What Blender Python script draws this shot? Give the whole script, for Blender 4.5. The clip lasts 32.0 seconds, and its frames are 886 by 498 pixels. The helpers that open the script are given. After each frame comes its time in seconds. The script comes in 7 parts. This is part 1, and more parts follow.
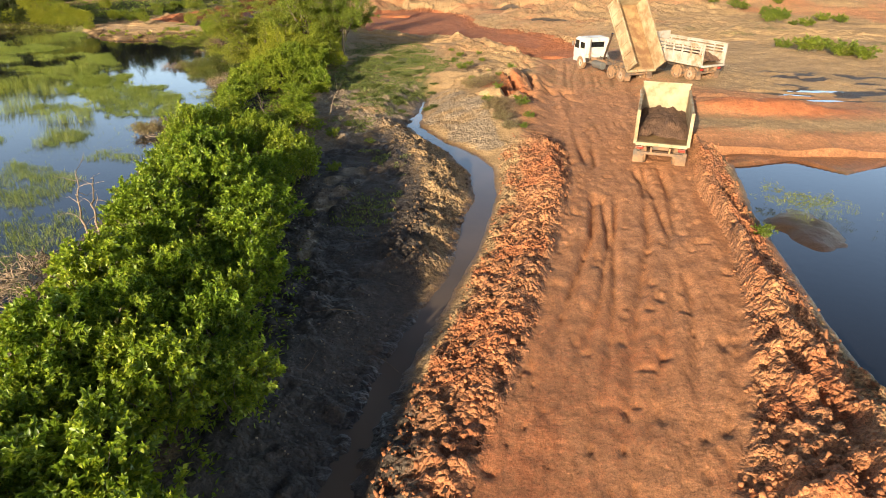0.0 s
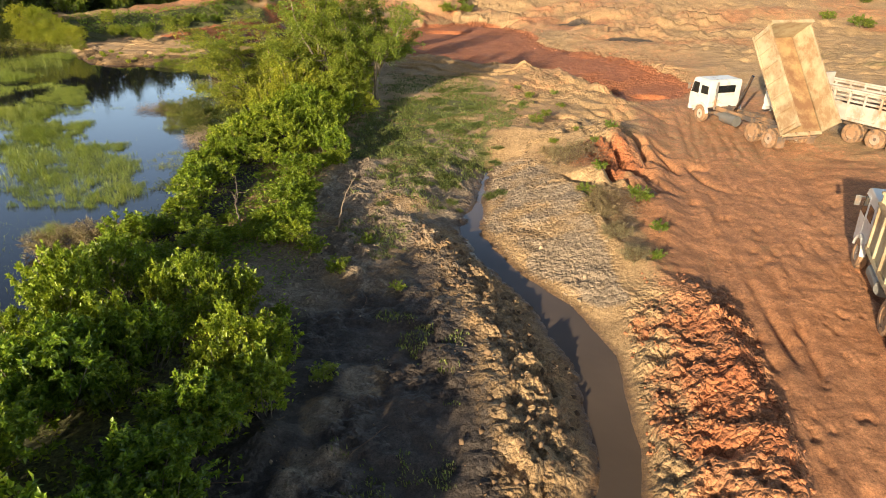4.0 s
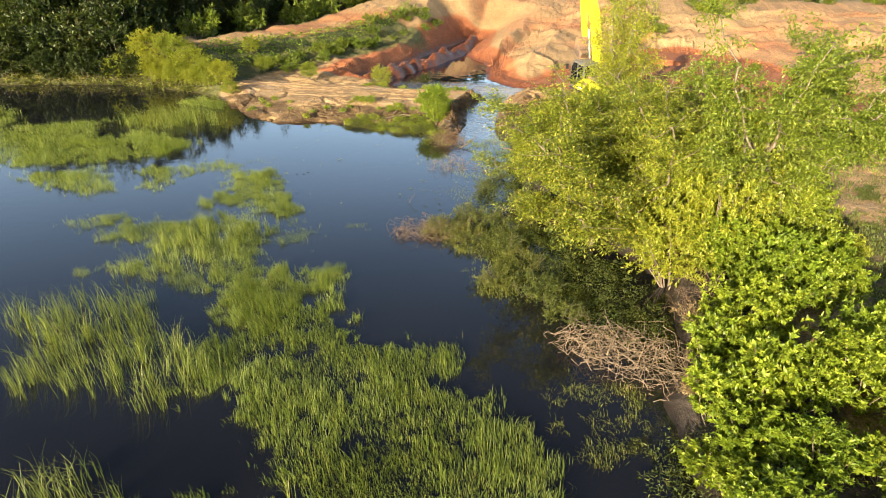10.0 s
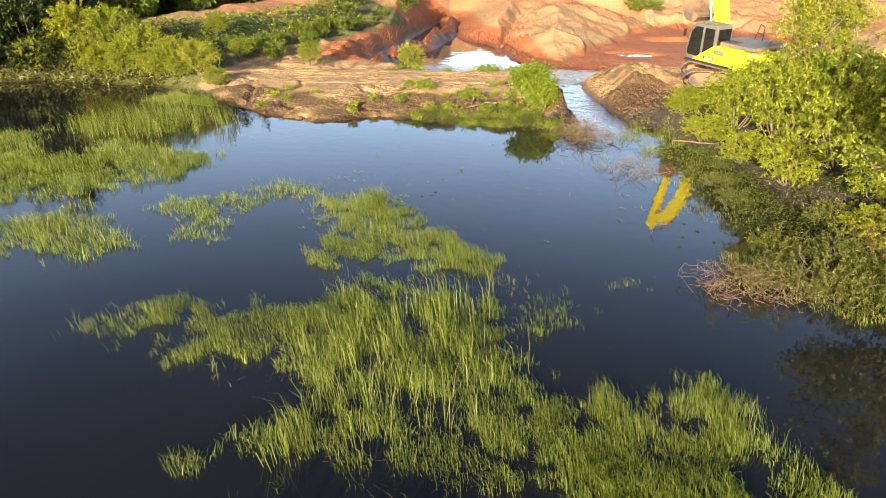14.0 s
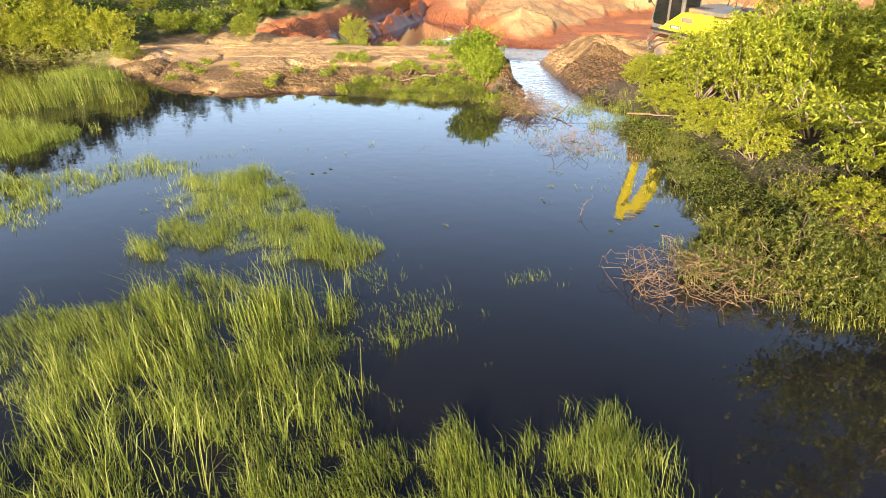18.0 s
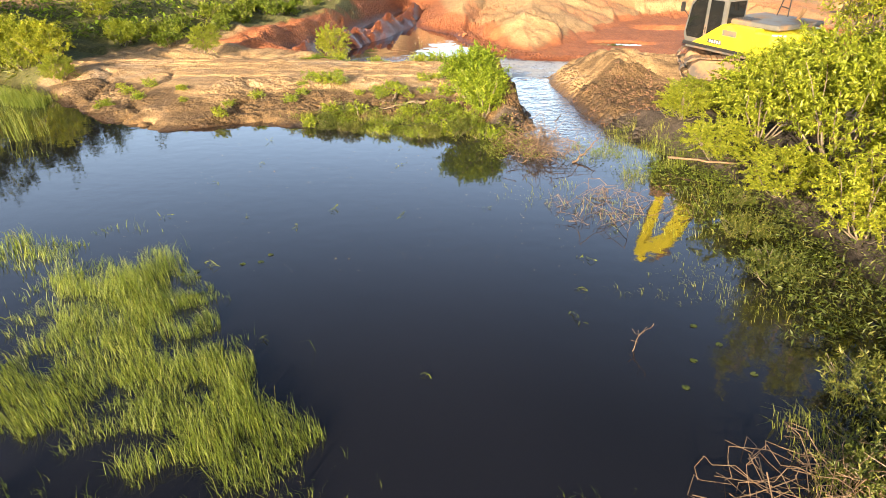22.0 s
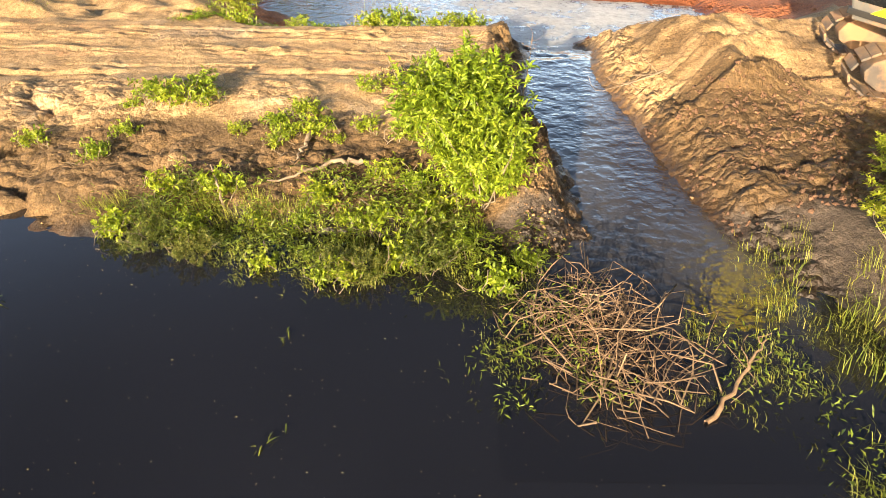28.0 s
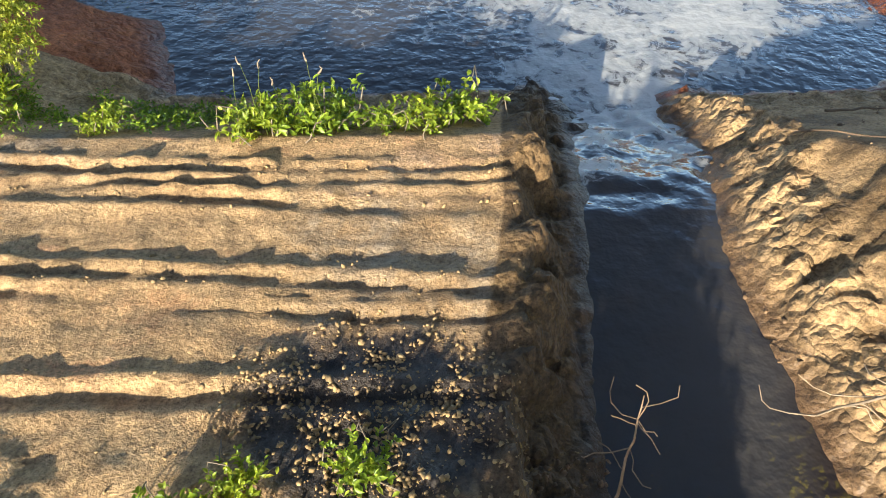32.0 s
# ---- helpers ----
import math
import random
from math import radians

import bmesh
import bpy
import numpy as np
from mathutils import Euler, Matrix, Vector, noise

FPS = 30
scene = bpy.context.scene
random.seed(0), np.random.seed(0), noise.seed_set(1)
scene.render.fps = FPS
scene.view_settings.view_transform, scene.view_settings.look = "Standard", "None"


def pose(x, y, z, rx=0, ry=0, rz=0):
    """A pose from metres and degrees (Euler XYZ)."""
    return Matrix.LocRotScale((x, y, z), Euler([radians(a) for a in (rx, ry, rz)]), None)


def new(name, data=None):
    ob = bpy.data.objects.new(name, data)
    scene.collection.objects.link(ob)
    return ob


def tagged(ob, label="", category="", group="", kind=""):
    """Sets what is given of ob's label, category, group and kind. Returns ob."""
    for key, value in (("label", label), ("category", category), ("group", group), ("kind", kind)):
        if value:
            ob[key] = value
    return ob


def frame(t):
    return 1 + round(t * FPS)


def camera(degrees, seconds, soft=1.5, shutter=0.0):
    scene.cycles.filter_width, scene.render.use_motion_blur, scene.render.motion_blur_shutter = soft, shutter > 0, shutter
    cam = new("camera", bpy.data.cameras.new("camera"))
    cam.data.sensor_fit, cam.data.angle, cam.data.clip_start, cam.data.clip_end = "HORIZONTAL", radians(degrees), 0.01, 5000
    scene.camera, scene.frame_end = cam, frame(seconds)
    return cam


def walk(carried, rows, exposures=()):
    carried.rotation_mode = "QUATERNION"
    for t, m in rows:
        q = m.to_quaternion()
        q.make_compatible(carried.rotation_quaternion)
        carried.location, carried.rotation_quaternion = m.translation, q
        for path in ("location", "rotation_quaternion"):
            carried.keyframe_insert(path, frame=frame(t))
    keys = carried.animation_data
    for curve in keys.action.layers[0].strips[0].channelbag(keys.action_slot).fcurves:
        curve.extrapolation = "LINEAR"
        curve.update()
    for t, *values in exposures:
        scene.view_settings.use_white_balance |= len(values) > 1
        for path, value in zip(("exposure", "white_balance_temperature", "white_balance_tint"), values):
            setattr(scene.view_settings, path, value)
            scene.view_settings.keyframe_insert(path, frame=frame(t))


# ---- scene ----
cam = camera(68.9, 32.0, 1.0)
METRES, EYE, TILT, LEAN, TURN = 90.0, 9.95, 0.0, 0.0, 2.8
ROWS = [
    (0.0, 0.0, 0.0, 0.0, 0.25, -25.47, -0.52),
    (0.5, 0.0027, 0.0227, 0.0, 0.27, -25.44, -0.52),
    (1.0, 0.0051, 0.0457, 0.0, 0.36, -25.39, -0.5),
    (1.5, 0.0071, 0.0689, -0.0001, 0.74, -25.35, -0.5),
    (2.0, 0.008, 0.0922, -0.0, 1.04, -25.32, -0.53),
    (2.5, 0.0062, 0.1148, -0.0001, 1.21, -25.28, -0.51),
    (4.5, -0.026, 0.1975, 0.0002, 5.6, -25.24, -0.56),
    (5.0, -0.0385, 0.2169, 0.0, 6.86, -25.2, -0.52),
    (5.5, -0.0522, 0.2352, 0.0001, 8.23, -25.22, -0.57),
    (6.0, -0.0671, 0.2532, -0.0001, 9.55, -25.23, -0.61),
    (6.5, -0.0827, 0.2704, -0.0001, 10.8, -25.23, -0.62),
    (7.0, -0.0995, 0.2869, -0.0002, 11.96, -25.21, -0.62),
    (7.5, -0.1163, 0.3021, -0.0002, 12.92, -25.2, -0.63),
    (8.0, -0.1343, 0.3176, -0.0003, 13.03, -25.16, -0.63),
    (8.5, -0.1528, 0.3327, -0.0002, 13.03, -25.12, -0.61),
    (9.0, -0.1717, 0.3476, 0.0, 12.84, -25.1, -0.58),
    (9.5, -0.191, 0.3624, 0.0001, 11.23, -25.05, -0.52),
    (10.0, -0.2106, 0.3772, 0.0003, 8.58, -25.02, -0.44),
    (10.5, -0.2307, 0.3919, 0.0005, 4.73, -24.98, -0.39),
    (11.0, -0.2507, 0.4072, 0.0005, 1.76, -24.96, -0.39),
    (11.5, -0.27, 0.423, 0.0004, -0.55, -24.95, -0.36),
    (12.0, -0.2891, 0.4391, -0.0009, -1.38, -24.94, -0.37),
    (12.5, -0.308, 0.4555, -0.0091, -1.37, -24.93, -0.4),
    (13.0, -0.3256, 0.4716, -0.0182, -1.37, -24.95, -0.37),
    (13.5, -0.3358, 0.4824, -0.0271, -1.4, -24.93, -0.38),
    (15.5, -0.33, 0.4955, -0.0506, -1.96, -25.06, -0.36),
    (16.0, -0.3243, 0.5012, -0.0533, -1.98, -25.07, -0.33),
    (16.5, -0.3178, 0.5081, -0.053, -2.0, -25.08, -0.29),
    (17.0, -0.3113, 0.5153, -0.0529, -2.02, -25.06, -0.31),
    (17.5, -0.3079, 0.5188, -0.0532, -2.04, -25.04, -0.34),
    (18.0, -0.3067, 0.5202, -0.0533, -2.05, -25.03, -0.36),
    (18.5, -0.3059, 0.5226, -0.0534, -2.06, -25.04, -0.36),
    (19.0, -0.3052, 0.5269, -0.0535, -2.06, -25.04, -0.35),
    (19.5, -0.3044, 0.5333, -0.0535, -2.08, -25.03, -0.36),
    (20.0, -0.3038, 0.5415, -0.0536, -2.09, -25.04, -0.36),
    (20.5, -0.3032, 0.5505, -0.0536, -2.11, -25.05, -0.37),
    (21.0, -0.3025, 0.5596, -0.0537, -2.14, -25.06, -0.35),
    (21.5, -0.3021, 0.5687, -0.0538, -2.17, -25.06, -0.35),
    (22.0, -0.3019, 0.5778, -0.0538, -2.19, -25.08, -0.35),
    (22.5, -0.3016, 0.5869, -0.0539, -2.19, -25.08, -0.34),
    (23.0, -0.3014, 0.5959, -0.0538, -2.21, -25.09, -0.32),
    (23.5, -0.301, 0.6048, -0.0537, -2.2, -25.11, -0.32),
    (24.0, -0.3006, 0.6137, -0.0537, -2.22, -25.12, -0.31),
    (24.5, -0.2994, 0.6227, -0.0537, -2.23, -25.11, -0.29),
    (25.0, -0.2981, 0.6323, -0.0537, -2.28, -25.13, -0.29),
    (25.5, -0.2964, 0.6433, -0.0535, -2.29, -25.83, -0.26),
    (27.5, -0.292, 0.6946, -0.0521, -2.78, -32.9, -0.71),
    (28.0, -0.2904, 0.7083, -0.0522, -2.76, -34.31, -0.7),
    (28.5, -0.289, 0.7211, -0.052, -2.83, -35.76, -0.69),
    (29.0, -0.2875, 0.7345, -0.0519, -2.83, -37.3, -0.69),
    (29.5, -0.286, 0.7478, -0.0519, -2.81, -38.79, -0.65),
    (30.0, -0.2849, 0.7612, -0.0519, -2.82, -40.14, -0.67),
    (30.5, -0.2838, 0.7748, -0.0519, -2.79, -41.54, -0.65),
    (31.0, -0.2825, 0.7897, -0.0519, -2.78, -42.98, -0.67),
    (31.5, -0.2811, 0.8063, -0.052, -2.75, -44.32, -0.66),
    (32.0, -0.28, 0.8243, -0.0523, -2.75, -45.66, -0.72),
]
walk(cam, [(t, pose(0, 0, EYE, TILT, LEAN, TURN) @ pose(METRES * x, METRES * y, METRES * z, 90 + pitch, roll, yaw)) for t, x, y, z, yaw, pitch, roll in ROWS],
     exposures=[(0.0, 0.62, 6500, 17), (2.0, 0.55, 6500, 17), (5.0, 0.58, 6500, 16), (6.0, 0.66, 6500, 12), (7.0, 0.80, 6500, 10), (9.0, 1.00, 6500, 12), (12.0, 1.00, 6500, 18), (19.0, 1.18, 6650, 21), (25.0, 1.26, 6850, 20), (28.0, 1.38, 6900, 19), (29.0, 1.20, 6800, 17), (30.0, 0.96, 6650, 17), (31.0, 0.88, 6300, 15), (32.0, 1.04, 5600, 12)])

# ---- sky and sun ----
SUN_UP, SUN_TO = radians(14.5), Vector((0.37, 1.0, 0)).normalized()   # height of the sun, way its shadows fall
world = bpy.data.worlds.new("sky")
scene.world = world
world.use_nodes = True
wn = world.node_tree
sky = wn.nodes.new("ShaderNodeTexSky")
sky.sky_type, sky.sun_disc, sky.dust_density = "NISHITA", False, 1.0
sky.sun_elevation, sky.sun_rotation = SUN_UP, math.atan2(-SUN_TO.x, -SUN_TO.y)
wn.nodes["Background"].inputs["Strength"].default_value = 0.073
coords = wn.nodes.new("ShaderNodeTexCoord")                        # haze brightens the sky all round the horizon
split = wn.nodes.new("ShaderNodeSeparateXYZ")
wn.links.new(coords.outputs["Generated"], split.inputs[0])
haze = wn.nodes.new("ShaderNodeMapRange")
haze.interpolation_type = "SMOOTHSTEP"
haze.inputs["From Min"].default_value, haze.inputs["From Max"].default_value, haze.inputs["To Min"].default_value, haze.inputs["To Max"].default_value = 0.0, 0.66, 4.5, 0.58
wn.links.new(split.outputs["Z"], haze.inputs["Value"])
lit = wn.nodes.new("ShaderNodeVectorMath")
lit.operation = "SCALE"
wn.links.new(sky.outputs[0], lit.inputs[0])
wn.links.new(haze.outputs[0], lit.inputs["Scale"])
wn.links.new(lit.outputs[0], wn.nodes["Background"].inputs["Color"])
sun_data = bpy.data.lights.new("sun", "SUN")
sun_data.energy, sun_data.angle, sun_data.color = 6.0, radians(0.6), (1.0, 0.85, 0.575)
sun = new("sun", sun_data)
sun.rotation_euler = Vector((SUN_TO.x * math.cos(SUN_UP), SUN_TO.y * math.cos(SUN_UP), -math.sin(SUN_UP))).to_track_quat("-Z", "Y").to_euler()

# ---- materials ----
def nodes_of(name):
    m = bpy.data.materials.new(name)
    m.use_nodes = True
    t = m.node_tree
    return m, t, t.nodes["Principled BSDF"]


def noise_node(t, scale, detail=4.0, rough=0.6, coords=None):
    n = t.nodes.new("ShaderNodeTexNoise")
    n.inputs["Scale"].default_value, n.inputs["Detail"].default_value, n.inputs["Roughness"].default_value = scale, detail, rough
    if coords is None:
        coords = t.nodes.new("ShaderNodeNewGeometry").outputs["Position"]
    t.links.new(coords, n.inputs["Vector"])
    return n.outputs["Fac"]


def ramp(t, fac, stops):
    r = t.nodes.new("ShaderNodeValToRGB")
    el = r.color_ramp.elements
    while len(el) < len(stops):
        el.new(0.5)
    for e, (p, c) in zip(el, stops):
        e.position, e.color = p, (*c, 1) if len(c) == 3 else c
    t.links.new(fac, r.inputs[0])
    return r.outputs[0]


def blend(t, fac, a, b, mode="MIX"):
    n = t.nodes.new("ShaderNodeMix")
    n.data_type, n.blend_type = "RGBA", mode
    for v, s in ((fac, n.inputs[0]), (a, n.inputs[6]), (b, n.inputs[7])):
        if isinstance(v, (int, float)):
            s.default_value = v
        elif isinstance(v, tuple):
            s.default_value = (*v, 1)
        else:
            t.links.new(v, s)
    return n.outputs[2]


def calc(t, op, a, b, c=None):
    n = t.nodes.new("ShaderNodeMath")
    n.operation = op
    for v, s in zip((a, b, c), n.inputs):
        if v is None:
            continue
        if isinstance(v, (int, float)):
            s.default_value = v
        else:
            t.links.new(v, s)
    return n.outputs[0]


def bump(t, bsdf, height, strength, distance):
    b = t.nodes.new("ShaderNodeBump")
    b.inputs["Strength"].default_value, b.inputs["Distance"].default_value = strength, distance
    t.links.new(height, b.inputs["Height"])
    t.links.new(b.outputs[0], bsdf.inputs["Normal"])


def surface(name, a, b, scale=3.0, rough=0.8, metal=0.0, fine=40.0, depth=0.01, strength=0.5, dirt=None, dirt_amount=0.5, random_tint=0.0):
    """A plain surface of two tones with fine relief, and dust or mud in patches."""
    m, t, p = nodes_of(name)
    obj = t.nodes.new("ShaderNodeTexCoord").outputs["Object"]
    col = ramp(t, noise_node(t, scale, 5, 0.65, obj), [(0.3, a), (0.7, b)])
    if dirt:
        d = ramp(t, noise_node(t, scale * 0.7, 6, 0.7, obj), [(0.62 - dirt_amount * 0.4, (0, 0, 0)), (0.75 - dirt_amount * 0.3, (1, 1, 1))])
        col = blend(t, d, col, dirt)
        t.links.new(calc(t, "MULTIPLY_ADD", d, 0.9 - rough, rough), p.inputs["Roughness"])
    else:
        p.inputs["Roughness"].default_value = rough
    if random_tint:
        r = t.nodes.new("ShaderNodeObjectInfo").outputs["Random"]
        g = t.nodes.new("ShaderNodeNewGeometry").outputs["Random Per Island"]
        v = calc(t, "FRACT", calc(t, "ADD", r, g), 0.0)
        col = blend(t, 1.0, col, ramp(t, v, [(0, (1 - random_tint,) * 3), (1, (1 + random_tint, 1 + random_tint * 0.9, 1 + random_tint * 0.7))]), "MULTIPLY")
    t.links.new(col, p.inputs["Base Color"])
    p.inputs["Metallic"].default_value = metal
    if depth:
        bump(t, p, noise_node(t, fine, 5, 0.65, obj), strength, depth)
    return m


def leafy(name, dark, light, back, shine=0.4, through_light=0.4):
    m, t, p = nodes_of(name)
    g = t.nodes.new("ShaderNodeNewGeometry").outputs["Random Per Island"]
    o = t.nodes.new("ShaderNodeObjectInfo").outputs["Random"]
    col = ramp(t, g, [(0.0, dark), (0.75, light), (1.0, back)])
    col = blend(t, 1.0, col, ramp(t, o, [(0, (0.8, 0.86, 0.8)), (1, (1.2, 1.1, 1.0))]), "MULTIPLY")
    t.links.new(col, p.inputs["Base Color"])
    p.inputs["Roughness"].default_value = shine
    tr = t.nodes.new("ShaderNodeBsdfTranslucent")
    t.links.new(blend(t, 1.0, col, (1.5, 1.35, 0.6), "MULTIPLY"), tr.inputs["Color"])
    mix = t.nodes.new("ShaderNodeMixShader")
    mix.inputs[0].default_value = through_light
    t.links.new(p.outputs[0], mix.inputs[1])
    t.links.new(tr.outputs[0], mix.inputs[2])
    t.links.new(mix.outputs[0], t.nodes["Material Output"].inputs["Surface"])
    return m


def ground_material():
    m, t, p = nodes_of("soil")
    za = t.nodes.new("ShaderNodeAttribute")
    za.attribute_name = "zone_a"
    zb = t.nodes.new("ShaderNodeAttribute")
    zb.attribute_name = "zone_b"
    a = t.nodes.new("ShaderNodeSeparateColor")
    b = t.nodes.new("ShaderNodeSeparateColor")
    t.links.new(za.outputs["Color"], a.inputs[0])
    t.links.new(zb.outputs["Color"], b.inputs[0])
    big, mid, fine, grit = noise_node(t, 0.25, 4), noise_node(t, 1.3, 6, 0.7), noise_node(t, 7.0, 6, 0.7), noise_node(t, 38.0, 4, 0.7)
    ragged = calc(t, "ADD", calc(t, "MULTIPLY", mid, 0.6), calc(t, "MULTIPLY", fine, 0.4))

    def edge(w, soft=0.12):
        f = calc(t, "SUBTRACT", calc(t, "MULTIPLY_ADD", ragged, 0.9, w), 0.95 - 0.0)
        n = t.nodes.new("ShaderNodeMapRange")
        n.interpolation_type = "SMOOTHSTEP"
        n.inputs["From Min"].default_value, n.inputs["From Max"].default_value = -soft, soft
        t.links.new(f, n.inputs["Value"])
        return n.outputs[0]

    two = lambda c, d, f=mid: ramp(t, f, [(0.3, c), (0.7, d)])
    col = two((0.36, 0.235, 0.112), (0.525, 0.365, 0.188))                        # tan earth
    col = blend(t, edge(a.outputs[0]), col, two((0.38, 0.165, 0.070), (0.59, 0.292, 0.138)))       # orange fill
    col = blend(t, edge(a.outputs[1]), col, two((0.34, 0.105, 0.038), (0.48, 0.185, 0.075)))  # red laterite
    col = blend(t, edge(a.outputs[2]), col, two((0.22, 0.168, 0.112), (0.40, 0.315, 0.215)))       # grey clay
    col = blend(t, edge(za.outputs["Alpha"]), col, two((0.090, 0.056, 0.025), (0.205, 0.132, 0.058)))      # brown earth, darkened to carry the cut wall's shade
    col = blend(t, edge(b.outputs[0]), col, two((0.040, 0.031, 0.025), (0.115, 0.092, 0.072)))      # dark mud, also painted as shade on the ditch strip
    col = blend(t, edge(b.outputs[1]), col, two((0.085, 0.10, 0.030), (0.17, 0.17, 0.055), fine))      # low weeds
    col = blend(t, 1.0, col, ramp(t, fine, [(0.28, (0.60, 0.57, 0.55)), (0.68, (1.2, 1.19, 1.17))]), "MULTIPLY")
    col = blend(t, 1.0, col, ramp(t, big, [(0.3, (0.85, 0.84, 0.84)), (0.7, (1.1, 1.1, 1.1))]), "MULTIPLY")
    longways = t.nodes.new("ShaderNodeMapping")
    longways.inputs["Scale"].default_value = (2.4, 0.3, 1.0)
    t.links.new(t.nodes.new("ShaderNodeNewGeometry").outputs["Position"], longways.inputs["Vector"])
    streak = noise_node(t, 1.6, 6, 0.7, longways.outputs[0])
    col = blend(t, calc(t, "MULTIPLY", a.outputs[0], 0.9), col, blend(t, 1.0, col, ramp(t, streak, [(0.28, (0.62, 0.57, 0.54)), (0.50, (1.06, 1.05, 1.03)), (0.75, (1.22, 1.22, 1.22))]), "MULTIPLY"))
    col = blend(t, 1.0, col, ramp(t, noise_node(t, 10.0, 6, 0.75), [(0.32, (0.60, 0.57, 0.55)), (0.48, (1.0, 1.0, 1.0)), (0.68, (1.22, 1.2, 1.17))]), "MULTIPLY")
    col = blend(t, 1.0, col, ramp(t, noise_node(t, 26.0, 4, 0.75), [(0.34, (0.56, 0.53, 0.51)), (0.50, (1.0, 1.0, 1.0)), (0.66, (1.30, 1.28, 1.25))]), "MULTIPLY")
    # wet soil, and shade painted at the heap's foot, darken alike
    wet_shade = b.outputs[2]
    col = blend(t, wet_shade, col, blend(t, 1.0, col, (0.42, 0.38, 0.36), "MULTIPLY"))
    t.links.new(col, p.inputs["Base Color"])
    t.links.new(calc(t, "MULTIPLY_ADD", wet_shade, -0.5, 0.92), p.inputs["Roughness"])
    h = calc(t, "ADD", calc(t, "MULTIPLY", mid, 1.6), calc(t, "ADD", calc(t, "MULTIPLY", fine, 1.0), calc(t, "MULTIPLY", grit, 0.32)))
    patch = ramp(t, big, [(0.38, (0.35, 0.35, 0.35)), (0.62, (1, 1, 1))])
    vor = t.nodes.new("ShaderNodeTexVoronoi")
    vor.feature, vor.inputs["Scale"].default_value = "F1", 6.5
    warp = t.nodes.new("ShaderNodeVectorMath")
    warp.operation = "MULTIPLY_ADD"
    nz = t.nodes.new("ShaderNodeTexNoise")
    nz.inputs["Scale"].default_value, nz.inputs["Detail"].default_value = 4.0, 3.0
    pos = t.nodes.new("ShaderNodeNewGeometry").outputs["Position"]
    t.links.new(pos, nz.inputs["Vector"])
    t.links.new(nz.outputs["Color"], warp.inputs[0])
    warp.inputs[1].default_value = (0.25, 0.25, 0.25)
    t.links.new(pos, warp.inputs[2])
    t.links.new(warp.outputs[0], vor.inputs["Vector"])
    clod = calc(t, "MULTIPLY", calc(t, "SUBTRACT", 0.6, vor.outputs["Distance"]), calc(t, "MULTIPLY", zb.outputs["Alpha"], 1.9))
    h = calc(t, "ADD", calc(t, "MULTIPLY", calc(t, "MULTIPLY", h, patch), calc(t, "MULTIPLY_ADD", a.outputs[0], -0.4, 1.0)), clod)
    bump(t, p, h, 0.85, 0.085)
    return m


